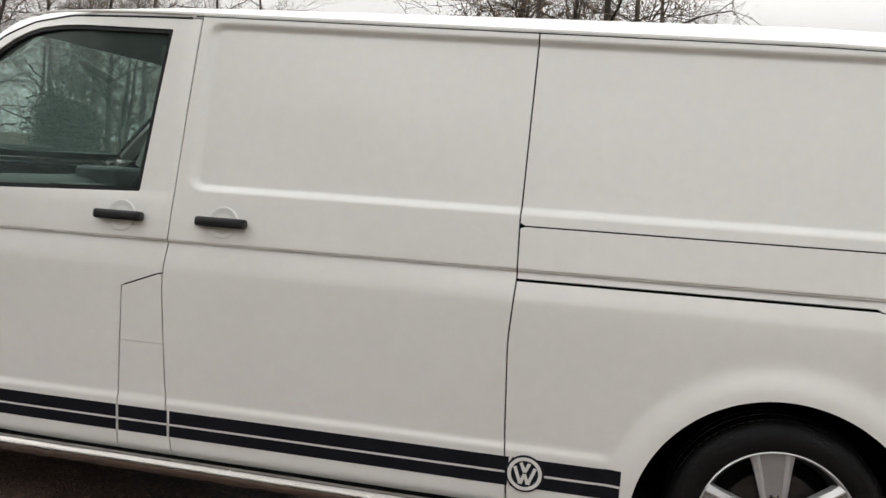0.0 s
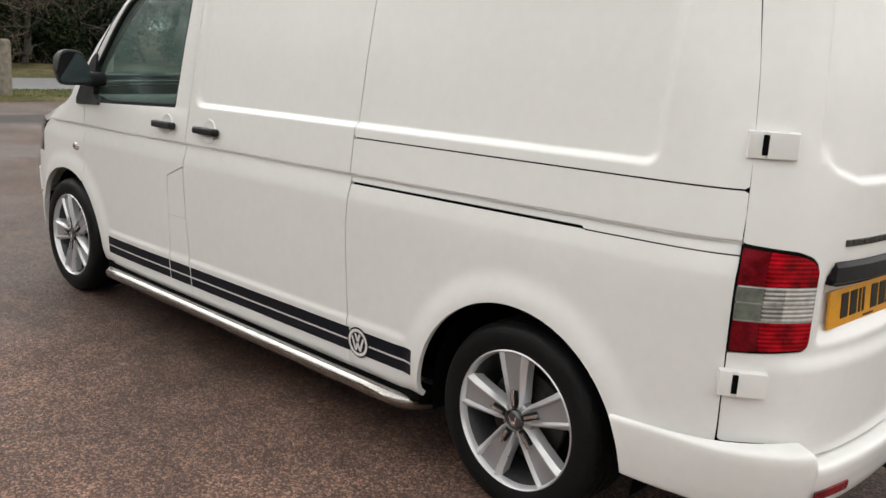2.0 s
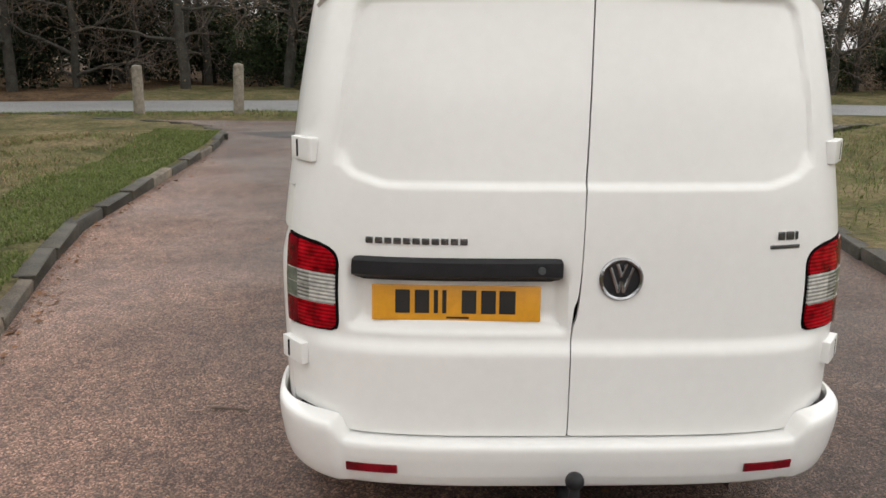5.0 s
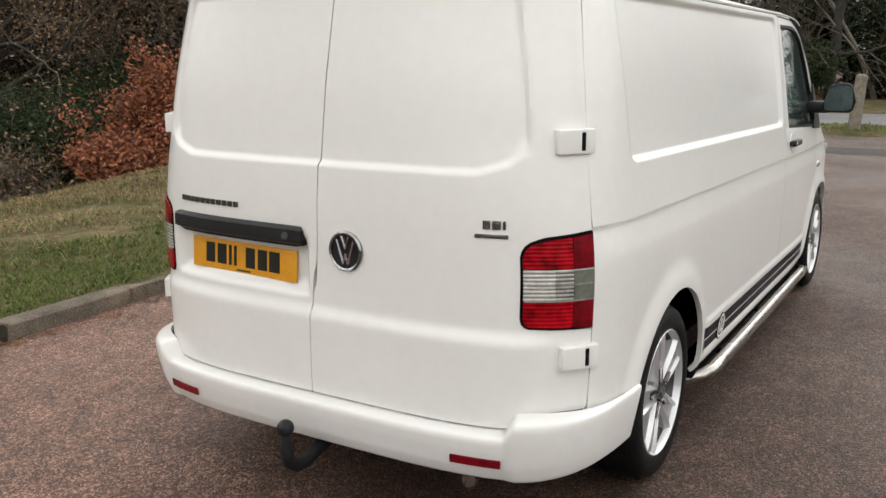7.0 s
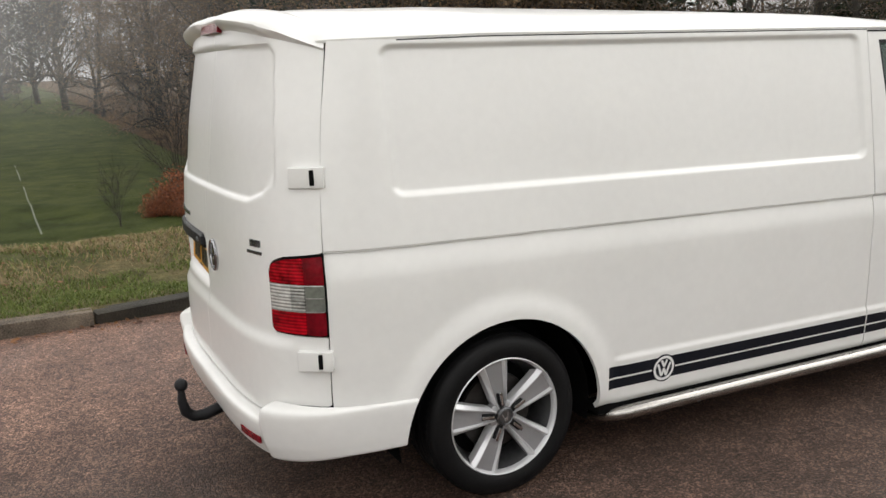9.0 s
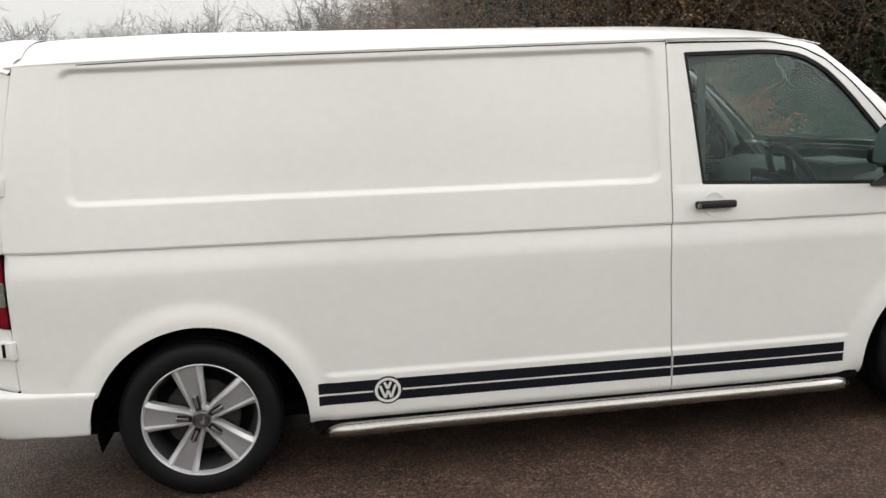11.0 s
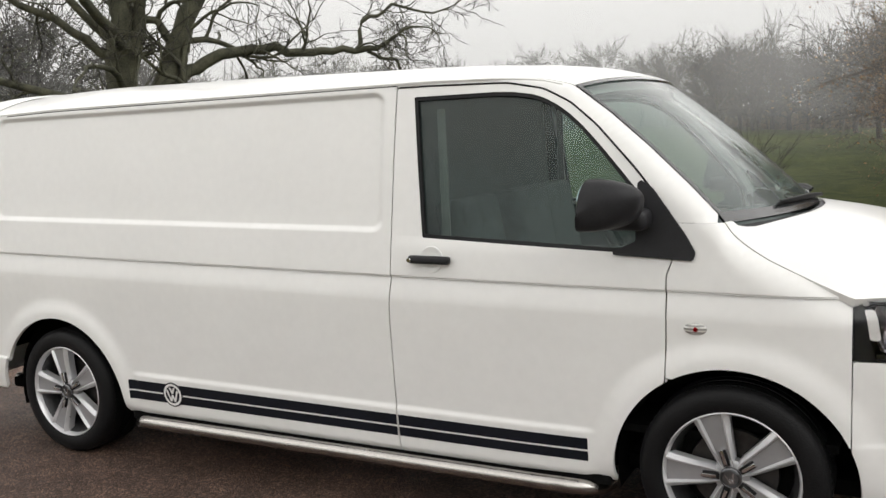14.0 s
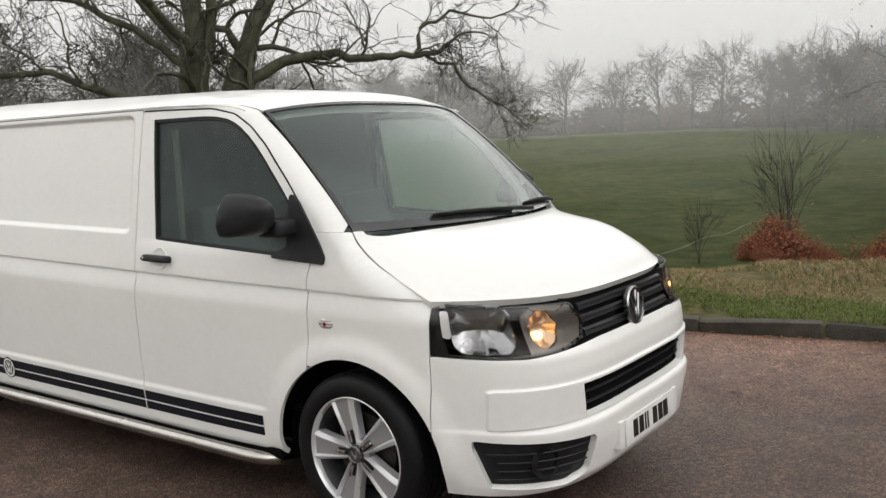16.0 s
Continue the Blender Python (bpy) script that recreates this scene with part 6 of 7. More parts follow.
def crowned(name, seed, label, height, r, boughs=16, low=0.22, wide=0.30, depth=3, bark=BARK, twig=TWIG, min_r=0.02, crown=None, per=1, size=0.05, leaf_spread=0.2, rise=0.55, kids=(4, 5)):
    """A tree with one leader and boughs all the way up: an oval crown."""
    tw = Twigs(seed)
    rng = tw.rng
    pts, n = [Vector((0, 0, -0.3))], 14
    for i in range(n):
        pts.append(pts[-1] + Vector((rng.gauss(0, 0.02) * height / n * 4, rng.gauss(0, 0.02) * height / n * 4, height * 0.9 / n)))
    rad = [max(min_r, r * (1 - 0.9 * i / n)) for i in range(n + 1)]
    tw.limbs.append(tube_data(pts, rad, 8, False))
    for k in range(boughs):
        f = low + (0.97 - low) * (k + rng.random()) / boughs
        i = min(n, max(1, int(f * n)))
        a = k * 2.4 + rng.uniform(-0.5, 0.5)
        shape = math.sin(math.pi * min(1.0, ((f - low) / (1.08 - low)) ** 0.75 * 0.9 + 0.1)) ** 0.7
        d = Vector((math.cos(a), math.sin(a), rise * (0.5 + f) + rng.gauss(0, 0.15)))
        tw.limb(pts[i], d, height * wide * shape * rng.uniform(0.7, 1.1) * 0.62, max(min_r, rad[i] * rng.uniform(0.35, 0.55)), 2, 2 + depth, 0.95, -0.01, 0.2, kids, min_r, 3, 0.58)
    ob = tagged(new(name), label, name.replace("_", " "), name.replace("_", " ") + "s")
    part("trunk", raw_mesh("trunk", tw.limbs), bark, ob)
    part("crown", raw_mesh("crown", tw.twigs), twig, ob, "bare branching twigs")
    if crown:
        part("foliage", raw_mesh("foliage", [leaves(tw.tips, per, size, leaf_spread, tw.rng)], True), crown, ob)
    return ob

# the big spreading tree beside the field
def great_tree():
    tw = Twigs(11)
    base = Vector((-11.6, 10.6, float(ground_z(-11.6, 10.6))))
    ob = tagged(new("spreading_tree"), "large bare spreading tree with a long low limb beside the field", "tree")
    rng = tw.rng

    def bough(path, r0, r1, kids, length, depth=3, spread=0.8, up=0.25):
        """A crooked limb through the path, with side branches."""
        ctrl = [Vector(p) for p in path]
        pts = []
        for p, q in zip(ctrl, ctrl[1:]):
            for t in np.linspace(0, 1, 5)[:-1]:
                pts.append(p.lerp(q, t) + Vector((rng.gauss(0, 0.03), rng.gauss(0, 0.03), rng.gauss(0, 0.035))))
        pts.append(ctrl[-1])
        pts = [base + p for p in pts]
        n = len(pts)
        rad = [r0 + (r1 - r0) * i / (n - 1) for i in range(n)]
        tw.limbs.append(tube_data(pts, rad, 9, False))
        for k in range(kids):
            i = int(n * (0.25 + 0.75 * (k + rng.random()) / kids)) if kids else 0
            i = min(n - 2, max(1, i))
            d = (pts[i + 1] - pts[i - 1]).normalized()
            ax = Vector((rng.gauss(0, 1), rng.gauss(0, 1), rng.gauss(0, 1))).cross(d).normalized()
            dd = Matrix.Rotation(rng.uniform(0.6, 1.3) * spread, 3, ax) @ d + Vector((0, 0, up * rng.uniform(-0.5, 1.5)))
            tw.limb(pts[i], dd, length * rng.uniform(0.6, 1.25), max(0.015, rad[i] * rng.uniform(0.3, 0.5)), 2, 2 + depth, 0.8, 0.01, 0.30, (2, 4), min_r=0.007, twig_at=5, reach=0.68)
        tw.limb(pts[-1], (pts[-1] - pts[-3]), length, r1, 2, 2 + depth, 0.8, 0.01, 0.28, (2, 4), min_r=0.007, twig_at=5, reach=0.68)

    e, u = Vector((0.73, 0.68, 0)), Vector((0, 0, 1))
    at = lambda along, up_, back=0.0: tuple(e * along + u * up_ + Vector((-0.68, 0.73, 0)) * back)
    bough([at(0, -0.4), at(-0.05, 2.0), at(-0.02, 3.6), at(0.10, 5.2), at(0.2, 7.5)], 0.40, 0.20, 5, 2.2)
    bough([at(0.15, 3.6), at(0.5, 5.2), at(0.7, 7.2)], 0.18, 0.11, 4, 2.0)
    bough([at(0.55, -0.4), at(0.60, 2.4), at(0.95, 3.7), at(1.35, 4.9), at(2.1, 6.4), at(2.6, 7.6)], 0.36, 0.14, 5, 2.0)
    bough([at(0.9, 3.35), at(1.5, 4.05), at(2.2, 4.42), at(3.2, 4.55), at(4.3, 4.40), at(5.3, 4.45), at(6.0, 4.55)], 0.17, 0.06, 6, 1.25, 3)
    bough([at(5.4, 4.5), at(5.55, 5.1), at(6.3, 5.5), at(7.3, 5.3)], 0.06, 0.025, 5, 1.1, 3)
    bough([at(5.6, 4.45), at(6.3, 4.15), at(6.9, 3.5), at(7.6, 3.1)], 0.045, 0.02, 4, 0.8, 3)
    bough([at(-0.1, 4.3), at(-1.2, 5.2), at(-2.6, 5.9), at(-4.2, 6.1)], 0.11, 0.045, 11, 1.8)
    bough([at(-0.2, 3.4), at(-1.8, 3.7), at(-3.2, 4.3), at(-5.2, 4.2), at(-7.0, 4.5)], 0.11, 0.04, 13, 1.7)
    bough([at(-0.2, 2.9), at(-2.0, 3.0), at(-3.6, 3.3), at(-5.4, 3.0)], 0.11, 0.04, 9, 1.4)
    bough([at(-0.2, 4.8), at(-1.5, 6.3), at(-3.0, 7.0)], 0.10, 0.05, 7, 1.7)
    bough([at(0.1, 5.0, 0.3), at(0.4, 6.0, 1.8), at(0.0, 6.8, 3.4)], 0.14, 0.05, 4, 1.8)
    bough([at(0.1, 4.6, -0.3), at(-0.6, 5.6, -1.8), at(-1.0, 6.2, -3.2)], 0.13, 0.05, 4, 1.8)
    part("trunk", raw_mesh("trunk", tw.limbs), BARK_MOSS, ob, "mossy forked trunk and limbs")
    part("crown", raw_mesh("crown", tw.twigs), TWIG_DARK, ob, "fine dark bare twigs")
    buds = leaves([t for t in tw.tips if rng.random() < 0.12], 1, 0.02, 0.03, rng)
    part("catkins", raw_mesh("catkins", [buds], True), TWIG_DARK, ob)
    return ob


great_tree()
bg_rng = random.Random(5)
# far misty trees beyond the field
far_a = crowned("field_tree", 21, "bare round-crowned tree across the misty field", 9.4, 0.30, 24, 0.24, 0.86, 2, twig=BARK, min_r=0.022, kids=(5, 6), rise=1.0)
far_b = crowned("field_tree", 22, "tall bare narrow-crowned tree across the misty field", 9.6, 0.24, 22, 0.22, 0.56, 2, twig=BARK, min_r=0.022, kids=(4, 5), rise=1.2)
far_c = crowned("field_tree", 23, "broad russet-leaved tree across the misty field", 9.0, 0.32, 26, 0.22, 0.92, 2, twig=BARK, min_r=0.022, kids=(5, 6), crown=RUSSET, per=1, size=0.06, leaf_spread=0.25, rise=0.9)
thicket = crowned("field_shrub", 24, "brown misty shrub along the field's far edge", 2.6, 0.06, 20, 0.04, 0.75, 2, min_r=0.014, crown=RUSSET, per=2, size=0.09, leaf_spread=0.3)


def arc(az0, az1, n, r0, r1):
    """Spots along an arc about the van."""
    spots = []
    for i in range(n):
        az, r = az0 + (az1 - az0) * (i + bg_rng.uniform(0.1, 0.9)) / n, bg_rng.uniform(r0, r1)
        spots.append((2 + r * math.cos(radians(az)), r * math.sin(radians(az))))
    return spots


toward = lambda az, r: (4.1 + r * math.cos(radians(az)), -4.0 + r * math.sin(radians(az)))
grow(far_a, [(-47.5, 97.5), (-41.5, 101), (-30, 104), (-24.6, 104)] + [toward(az, r) for az, r in ((101.4, 98), (99.0, 104), (97.2, 108), (95.2, 112), (93.4, 108))] + arc(119, 178, 20, 106, 135), 1, 0.86, 1.02)
grow(far_b, [(-37.5, 103), (-34, 106), (-15.5, 107), (-12, 112)] + [toward(az, r) for az, r in ((103.6, 112), (104.8, 118), (100.2, 108), (94.4, 116))] + arc(119, 182, 20, 112, 150), 2, 0.8, 1.0)
grow(copy_thing(far_b, Matrix.Identity(4)), arc(92, 182, 18, 140, 165), 13, 0.75, 0.95)
grow(far_c, [(-20.5, 100)] + [toward(az, r) for az, r in ((100.3, 96), (98.2, 102), (96.2, 108), (92.6, 100), (91.4, 84), (90.6, 72))] + arc(119, 160, 9, 100, 118), 3, 0.86, 1.0)
# the brown wood that closes the field behind its trees
fw_rng = random.Random(71)
spots = []
for _ in range(30000):
    az, far_r = fw_rng.uniform(90, 178), fw_rng.uniform(116, 150)
    brow = 3.0 + 1.3 * math.sin(az * 0.9) + 0.9 * math.sin(az * 2.3 + 1) + 4.0 * float(smooth(118, 126, az)) + 1.2 * float(smooth(103, 98, az))
    x, y = 2 + far_r * math.cos(radians(az)), far_r * math.sin(radians(az))
    spots.append((Vector((x, y, float(ground_z(x, y)) + brow * fw_rng.random() ** 1.4)), None))
far_wood = new("far_wood", raw_mesh("far_wood", [leaves(spots, 1, 0.42, 0.3, fw_rng)], True))
far_wood.data.materials.append(leaf_mat("misty_undergrowth", (0.075, 0.060, 0.044), (0.14, 0.105, 0.072)))
tagged(far_wood, "brown undergrowth of the wood beyond the misty field", "wood", kind="stuff")
# a nearer stand behind the spreading tree
grow(copy_thing(far_a, Matrix.Identity(4)), [(-36, 27), (-41, 31), (-44, 22), (-48, 36), (-52, 27), (-38, 36), (-55, 40), (-47, 16), (-60, 30)], 17, 0.8, 1.05)
grow(thicket, arc(92, 176, 60, 100, 116), 15, 0.8, 1.3)

# the wood beside the field and the one beyond the road
wood_a = crowned("woodland_tree", 31, "bare woodland tree in a dense stand", 13, 0.17, 18, 0.12, 0.36, 2, min_r=0.008, crown=RUSSET, per=2, size=0.036, leaf_spread=0.35)
wood_b = crowned("woodland_tree", 32, "brown-leaved woodland tree in a dense stand", 9.5, 0.13, 20, 0.06, 0.48, 2, min_r=0.008, crown=RUSSET, per=4, size=0.036, leaf_spread=0.35)
oak = crowned("oak_tree", 37, "golden-brown oak holding its dead leaves by the wood", 9.5, 0.17, 26, 0.05, 0.52, 2, min_r=0.006, crown=GOLD, per=11, size=0.030, leaf_spread=0.30)
holly = tree("evergreen_tree", 33, "dark evergreen tree in the wood", 7, 0.12, 4, twig=TWIG_DARK, spread=0.9, kids=(4, 5), first=0.42, crown=EVERGREEN, per=4, size=0.09, leaf_spread=0.30)
ivy = tree("evergreen_shrub", 34, "dense dark evergreen shrub at the wood's edge", 3.6, 0.05, 3, twig=TWIG_DARK, spread=1.0, kids=(4, 6), first=0.5, crown=IVY, per=5, size=0.09, leaf_spread=0.28, stems=4)
shrub = tree("evergreen_shrub", 36, "small-leaved evergreen shrub in the brown thicket", 2.8, 0.04, 3, twig=TWIG_DARK, spread=1.0, kids=(4, 6), first=0.5, crown=IVY, per=14, size=0.036, leaf_spread=0.24, stems=4)
birch = tree("birch_tree", 35, "leaning silver birch with a pale trunk", 12, 0.11, 4, bark=BIRCH, spread=0.5, droop=0.01, wiggle=0.05, kids=(3, 4), first=0.55, start=(-0.35, -0.25, 1.0))


def scatter(n, x0, x1, y0, y1, seed, ok=lambda x, y: True):
    rng, out = random.Random(seed), []
    while len(out) < n:
        x, y = rng.uniform(x0, x1), rng.uniform(y0, y1)
        if ok(x, y) and main_dist(np.array(x), np.array(y)) > 5.5:
            out.append((x, y))
    return out


wood_edge = lambda y: np.interp(y, (9, 12, 15, 20, 26, 30, 45, 64), (10.5, 8.8, 7.6, 6.6, 6.0, 5.6, 4.6, 3.6))
by_field = lambda x, y: x > wood_edge(y) + (0.8 if y < 17 else 1.6) and main_dist(np.array(x), np.array(y)) > 6 and not (x > 10 and y < 14)
over_road = lambda x, y: main_dist(np.array(x), np.array(y)) > 7.5 and x > 20 and not -0.98 < (y - 1.3) / (x + 3.5) < -0.64
grow(oak, [(7.4, 14.8), (7.4, 18.5), (7.0, 24.0), (9.0, 15.5), (6.2, 31.0), (5.6, 40.0), (9.5, 21.0), (11.5, 18.5)], 58, 0.85, 1.1)
grow(wood_a, scatter(26, 0, 19, 12, 46, 41, by_field) + scatter(26, 28, 58, -50, 50, 42, over_road) + scatter(16, 26, 32, -22, 26, 57, over_road) + scatter(14, 0, 30, -44, -24, 43), 4)
grow(wood_b, scatter(34, 0, 18, 12, 38, 44, by_field) + scatter(16, 9, 19, 14, 34, 59, by_field) + scatter(22, 28, 56, -50, 50, 45, over_road) + scatter(10, 2, 30, -44, -24, 46) + scatter(9, 3.5, 9, 40, 62, 56), 5)
grow(holly, [(10.0, 16.5), (10.5, 15.8), (12.5, 17), (12.0, 20.0), (13.5, 23.0), (10.5, 24.0), (14.0, 19.0), (10.2, 20.5), (9.6, 27.0), (9.2, 30.0)] + scatter(22, 31, 48, -40, 40, 48, over_road) + scatter(10, 33, 44, -16, 24, 55, over_road), 6, 0.8, 1.4)
grow(shrub, [(7.2, 13.4), (8.4, 13.2), (9.8, 13.6), (11.2, 13.4), (6.2, 11.4), (5.9, 12.3)], 14, 0.7, 0.9)
grow(ivy, [(27.5, -23.0), (29.5, -20.5), (25.5, -26.0), (31.0, -18.0), (24.0, -30.0), (28.5, -27.0)] + scatter(26, 28, 37, -45, 40, 50, lambda x, y: 6.2 < main_dist(np.array(x), np.array(y)) < 13 and x > 25), 7, 0.55, 1.0)
grow(birch, [(8.4, 16.0), (33, -4.0), (32.5, 1.5)], 8, 0.9, 1.1)

# copper beech shrubs
beech = tree("beech_shrub", 51, "copper-brown beech shrub holding its dead leaves", 3.0, 0.035, 4, twig=TWIG, spread=0.8, kids=(3, 5), first=0.42, crown=COPPER, per=5, size=0.045, leaf_spread=0.13, stems=5, leaf_name="leaves")
grow(beech, [(7.0, 9.4)], 9, 0.94, 0.98)
beech.matrix_basis = beech.matrix_basis @ Matrix.Diagonal((0.82, 0.82, 1.0, 1))
low = tree("low_beech_shrub", 52, "low copper beech shrub on the bank", 1.3, 0.02, 3, twig=TWIG, spread=0.9, kids=(3, 5), first=0.5, crown=COPPER, per=3, size=0.035, leaf_spread=0.10, stems=6, leaf_name="leaves")
grow(low, [(1.5, 12.9), (1.15, 13.15)], 10, 0.66, 0.80)
grow(copy_thing(low, Matrix.Identity(4)), [(0.8, 13.0), (1.95, 13.2), (2.2, 12.9), (1.3, 12.5)], 19, 0.30, 0.48)
grow(copy_thing(low, Matrix.Identity(4)), [(3.0, 13.3)], 20, 0.60, 0.64)
sap = tree("sapling", 53, "bare thin sapling on the bank", 2.9, 0.018, 3, twig=TWIG_DARK, spread=0.5, wiggle=0.10, kids=(2, 4), first=0.5, start=(0, 0, 2.4), stems=4)
grow(sap, [(1.45, 13.3)], 11, 0.92, 0.96)
grow(copy_thing(sap, Matrix.Identity(4)), [(0.1, 12.3)], 16, 0.44, 0.5)
bramble = tree("bramble", 54, "tangled brown bramble thicket", 1.25, 0.010, 3, twig=TWIG, spread=1.1, droop=0.06, wiggle=0.3, kids=(3, 5), first=0.6, crown=RUSSET, per=1, size=0.03, leaf_spread=0.15, stems=8, leaf_name="leaves")
grow(bramble, [(8.4, 9.0), (9.2, 9.8), (8.3, 11.0), (8.6, 11.6), (10.2, 10.4), (4.9, 10.6), (4.4, 11.6), (5.0, 12.8), (6.4, 11.2), (5.6, 14.0)], 12, 0.8, 1.2)

# posts along the road
def post():
    bm = bmesh.new()
    bmesh.ops.create_cone(bm, cap_ends=True, segments=14, radius1=0.125, radius2=0.11, depth=1.17)
    for v in bm.verts:
        v.co.z += 0.585
    top_edges = [e for e in bm.edges if all(v.co.z > 1.1 for v in e.verts)]
    bmesh.ops.bevel(bm, geom=top_edges, offset=0.07, segments=5, affect="EDGES", profile=0.5)
    for v in bm.verts:
        v.co.x *= 1 + 0.06 * math.sin(7 * v.co.z)
    for f in bm.faces:
        f.smooth = True
    me = bpy.data.meshes.new("wooden_post")
    bm.to_mesh(me), bm.free()
    me.set_sharp_from_angle(angle=radians(40))
    me.materials.append(POST)
    return me


post_me = post()
for x, y, lean_x in ((17.2, 4.55, 1), (17.3, 2.62, -1), (17.1, 0.44, 2), (17.1, -1.6, -1), (17.2, -3.8, 1), (17.3, -6.0, 0), (17.2, 6.8, 0)):
    ob = tagged(new("wooden_post", post_me), "short weathered round-topped wooden post in the verge", "post", "posts along the road")
    ob.matrix_basis = pose(x, y, float(ground_z(x, y)) - 0.05, lean_x, lean_x * 1.5, x * 40)

# houses beyond the hedge
BRICK = mat("brown_brick", (0.26, 0.20, 0.155), 0.9, var=0.2, scale=3, fine=30)
SLATE = mat("pale_wet_slate", (0.42, 0.42, 0.43), 0.4, var=0.12, scale=2, fine=20)
PANE = mat("dark_pane", (0.03, 0.034, 0.038), 0.1, var=0.1)
FRAME = mat("white_window_frame", (0.72, 0.72, 0.70), 0.5, var=0.04)


def house(x, y, turn, w, d, eaves, ridge):
    ob = tagged(new("house"), "brown brick house with a pale slate roof beyond the hedge", "house", "houses beyond the hedge")
    ob.matrix_basis = pose(x, y, float(ground_z(x, y)), 0, 0, turn)
    V = [(sx * w / 2, sy * d / 2, z) for z in (-0.3, eaves) for sx, sy in ((-1, -1), (1, -1), (1, 1), (-1, 1))] + [(-w / 2, 0, ridge - 0.1), (w / 2, 0, ridge - 0.1)]
    part("wall", finish("wall", V, [(0, 1, 5, 4), (2, 3, 7, 6), (1, 2, 6, 9, 5), (3, 0, 4, 8, 7)]), BRICK, ob)
    rise_ = (ridge - eaves) / (d / 2)
    for sy in (-1, 1):
        lo, k = (d / 2 + 0.35), eaves - 0.35 * rise_
        V = [(sx * (w / 2 + 0.25), sy * yy, zz + dz) for dz in (0, 0.12) for sx, yy, zz in ((-1, lo, k), (1, lo, k), (1, 0, ridge), (-1, 0, ridge))]
        part("roof", finish("roof", V, [(0, 1, 2, 3), (4, 5, 6, 7), (0, 1, 5, 4), (1, 2, 6, 5), (2, 3, 7, 6), (3, 0, 4, 7)]), SLATE, ob)
    part("chimney", box("chimney", (w * 0.22, -0.35, ridge - 0.6), (w * 0.22 + 0.6, 0.35, ridge + 0.9), 0.02), BRICK, ob)
    for sy in (-1, 1):
        for kx in (-0.3, 0.0, 0.3):
            wf = part("window", box("window", (kx * w - 0.6, sy * d / 2 - 0.05, eaves - 1.5), (kx * w + 0.6, sy * d / 2 + 0.05, eaves - 0.4), 0.01), FRAME, ob)
            part("pane", box("pane", (kx * w - 0.52, sy * d / 2 - 0.06, eaves - 1.42), (kx * w + 0.52, sy * d / 2 + 0.06, eaves - 0.48)), PANE, wf)


house(50, -39, 55, 9, 7, 2.6, 5.0)
house(49, -45, -20, 11, 7, 2.6, 5.2)

# rail fence across the road
fence = tagged(new("rail_fence"), "timber post-and-rail fence across the road", "fence")
fx = [(26.0 - 0.95 * k * 1.7, 17.5 + 0.55 * k * 1.7 * 1.9) for k in range(7)]
for (ax, ay), (bx, by) in zip(fx, fx[1:]):
    for z in (0.45, 0.85, 1.25):
        part("rail", tube("rail", [(ax, ay, z + 0.07), (bx, by, z + 0.07)], 0.05, 4), FENCE, fence)
for ax, ay in fx:
    part("fence_post", box("fence_post", (ax - 0.06, ay - 0.06, 0.0), (ax + 0.06, ay + 0.06, 1.45), 0.01), FENCE, fence)

# goal far over the field
GOAL = mat("white_goal_frame", (0.75, 0.75, 0.74), 0.5, var=0.05)
goal = tagged(new("football_goal"), "white football goal frame on the field", "goal")
gz = float(ground_z(-62, 34))
for a, b in (((-62, 34, gz), (-62, 34, gz + 2.1)), ((-65.2, 39, gz), (-65.2, 39, gz + 2.1)), ((-62, 34, gz + 2.1), (-65.2, 39, gz + 2.1)), ((-63.5, 33, gz), (-62, 34, gz + 2.1)), ((-66.7, 38, gz), (-65.2, 39, gz + 2.1))):
    part("goal_post", tube("goal_post", [a, b], 0.06, 8), GOAL, goal)
# white pitch line
pts = [(-1.15 - 0.004 * t, 12.5 + t) for t in np.linspace(0, 14, 20)]
V = [(x + s * 0.016, y, float(ground_z(x, y)) + 0.018) for x, y in pts for s in (-1, 1)]
pl = new("pitch_line", finish("pitch_line", V, [(2 * i, 2 * i + 1, 2 * i + 3, 2 * i + 2) for i in range(len(pts) - 1)], outward=(0, 20, -50)))
pl.data.materials.append(mat("faded_pitch_paint", (0.17, 0.19, 0.14), 0.9, var=0.3, scale=3, fine=30))
tagged(pl, "faint white pitch line on the grass", "pitch line", kind="structure")


# ---- grass and litter ----
def blades(spots, size, rng, lean_=0.35, wide=0.0035):
    g = np.random.default_rng(rng.randrange(10 ** 6))
    x, y = np.array(spots).T
    z, n = ground_z(x, y), len(x)
    h, a, w = size * g.uniform(0.5, 1.5, n), g.uniform(0, 6.283, n), wide * g.uniform(0.7, 1.5, n)
    c, s = np.cos(a) * w, np.sin(a) * w
    lx, ly = g.normal(0, lean_, n) * h, g.normal(0, lean_, n) * h
    rows = [(x - c, y - s, z - 0.01), (x + c, y + s, z - 0.01), (x + lx * 0.4 + c * 0.8, y + ly * 0.4 + s * 0.8, z + h * 0.6), (x + lx * 0.4 - c * 0.8, y + ly * 0.4 - s * 0.8, z + h * 0.6), (x + lx, y + ly, z + h * np.maximum(0.5, 1 - 0.3 * np.hypot(lx, ly) / h))]
    V = np.stack([np.stack(r, -1) for r in rows], 1).reshape(-1, 3).tolist()
    return V, [f for k in range(n) for f in ((5 * k, 5 * k + 1, 5 * k + 2, 5 * k + 3), (5 * k + 3, 5 * k + 2, 5 * k + 4))]


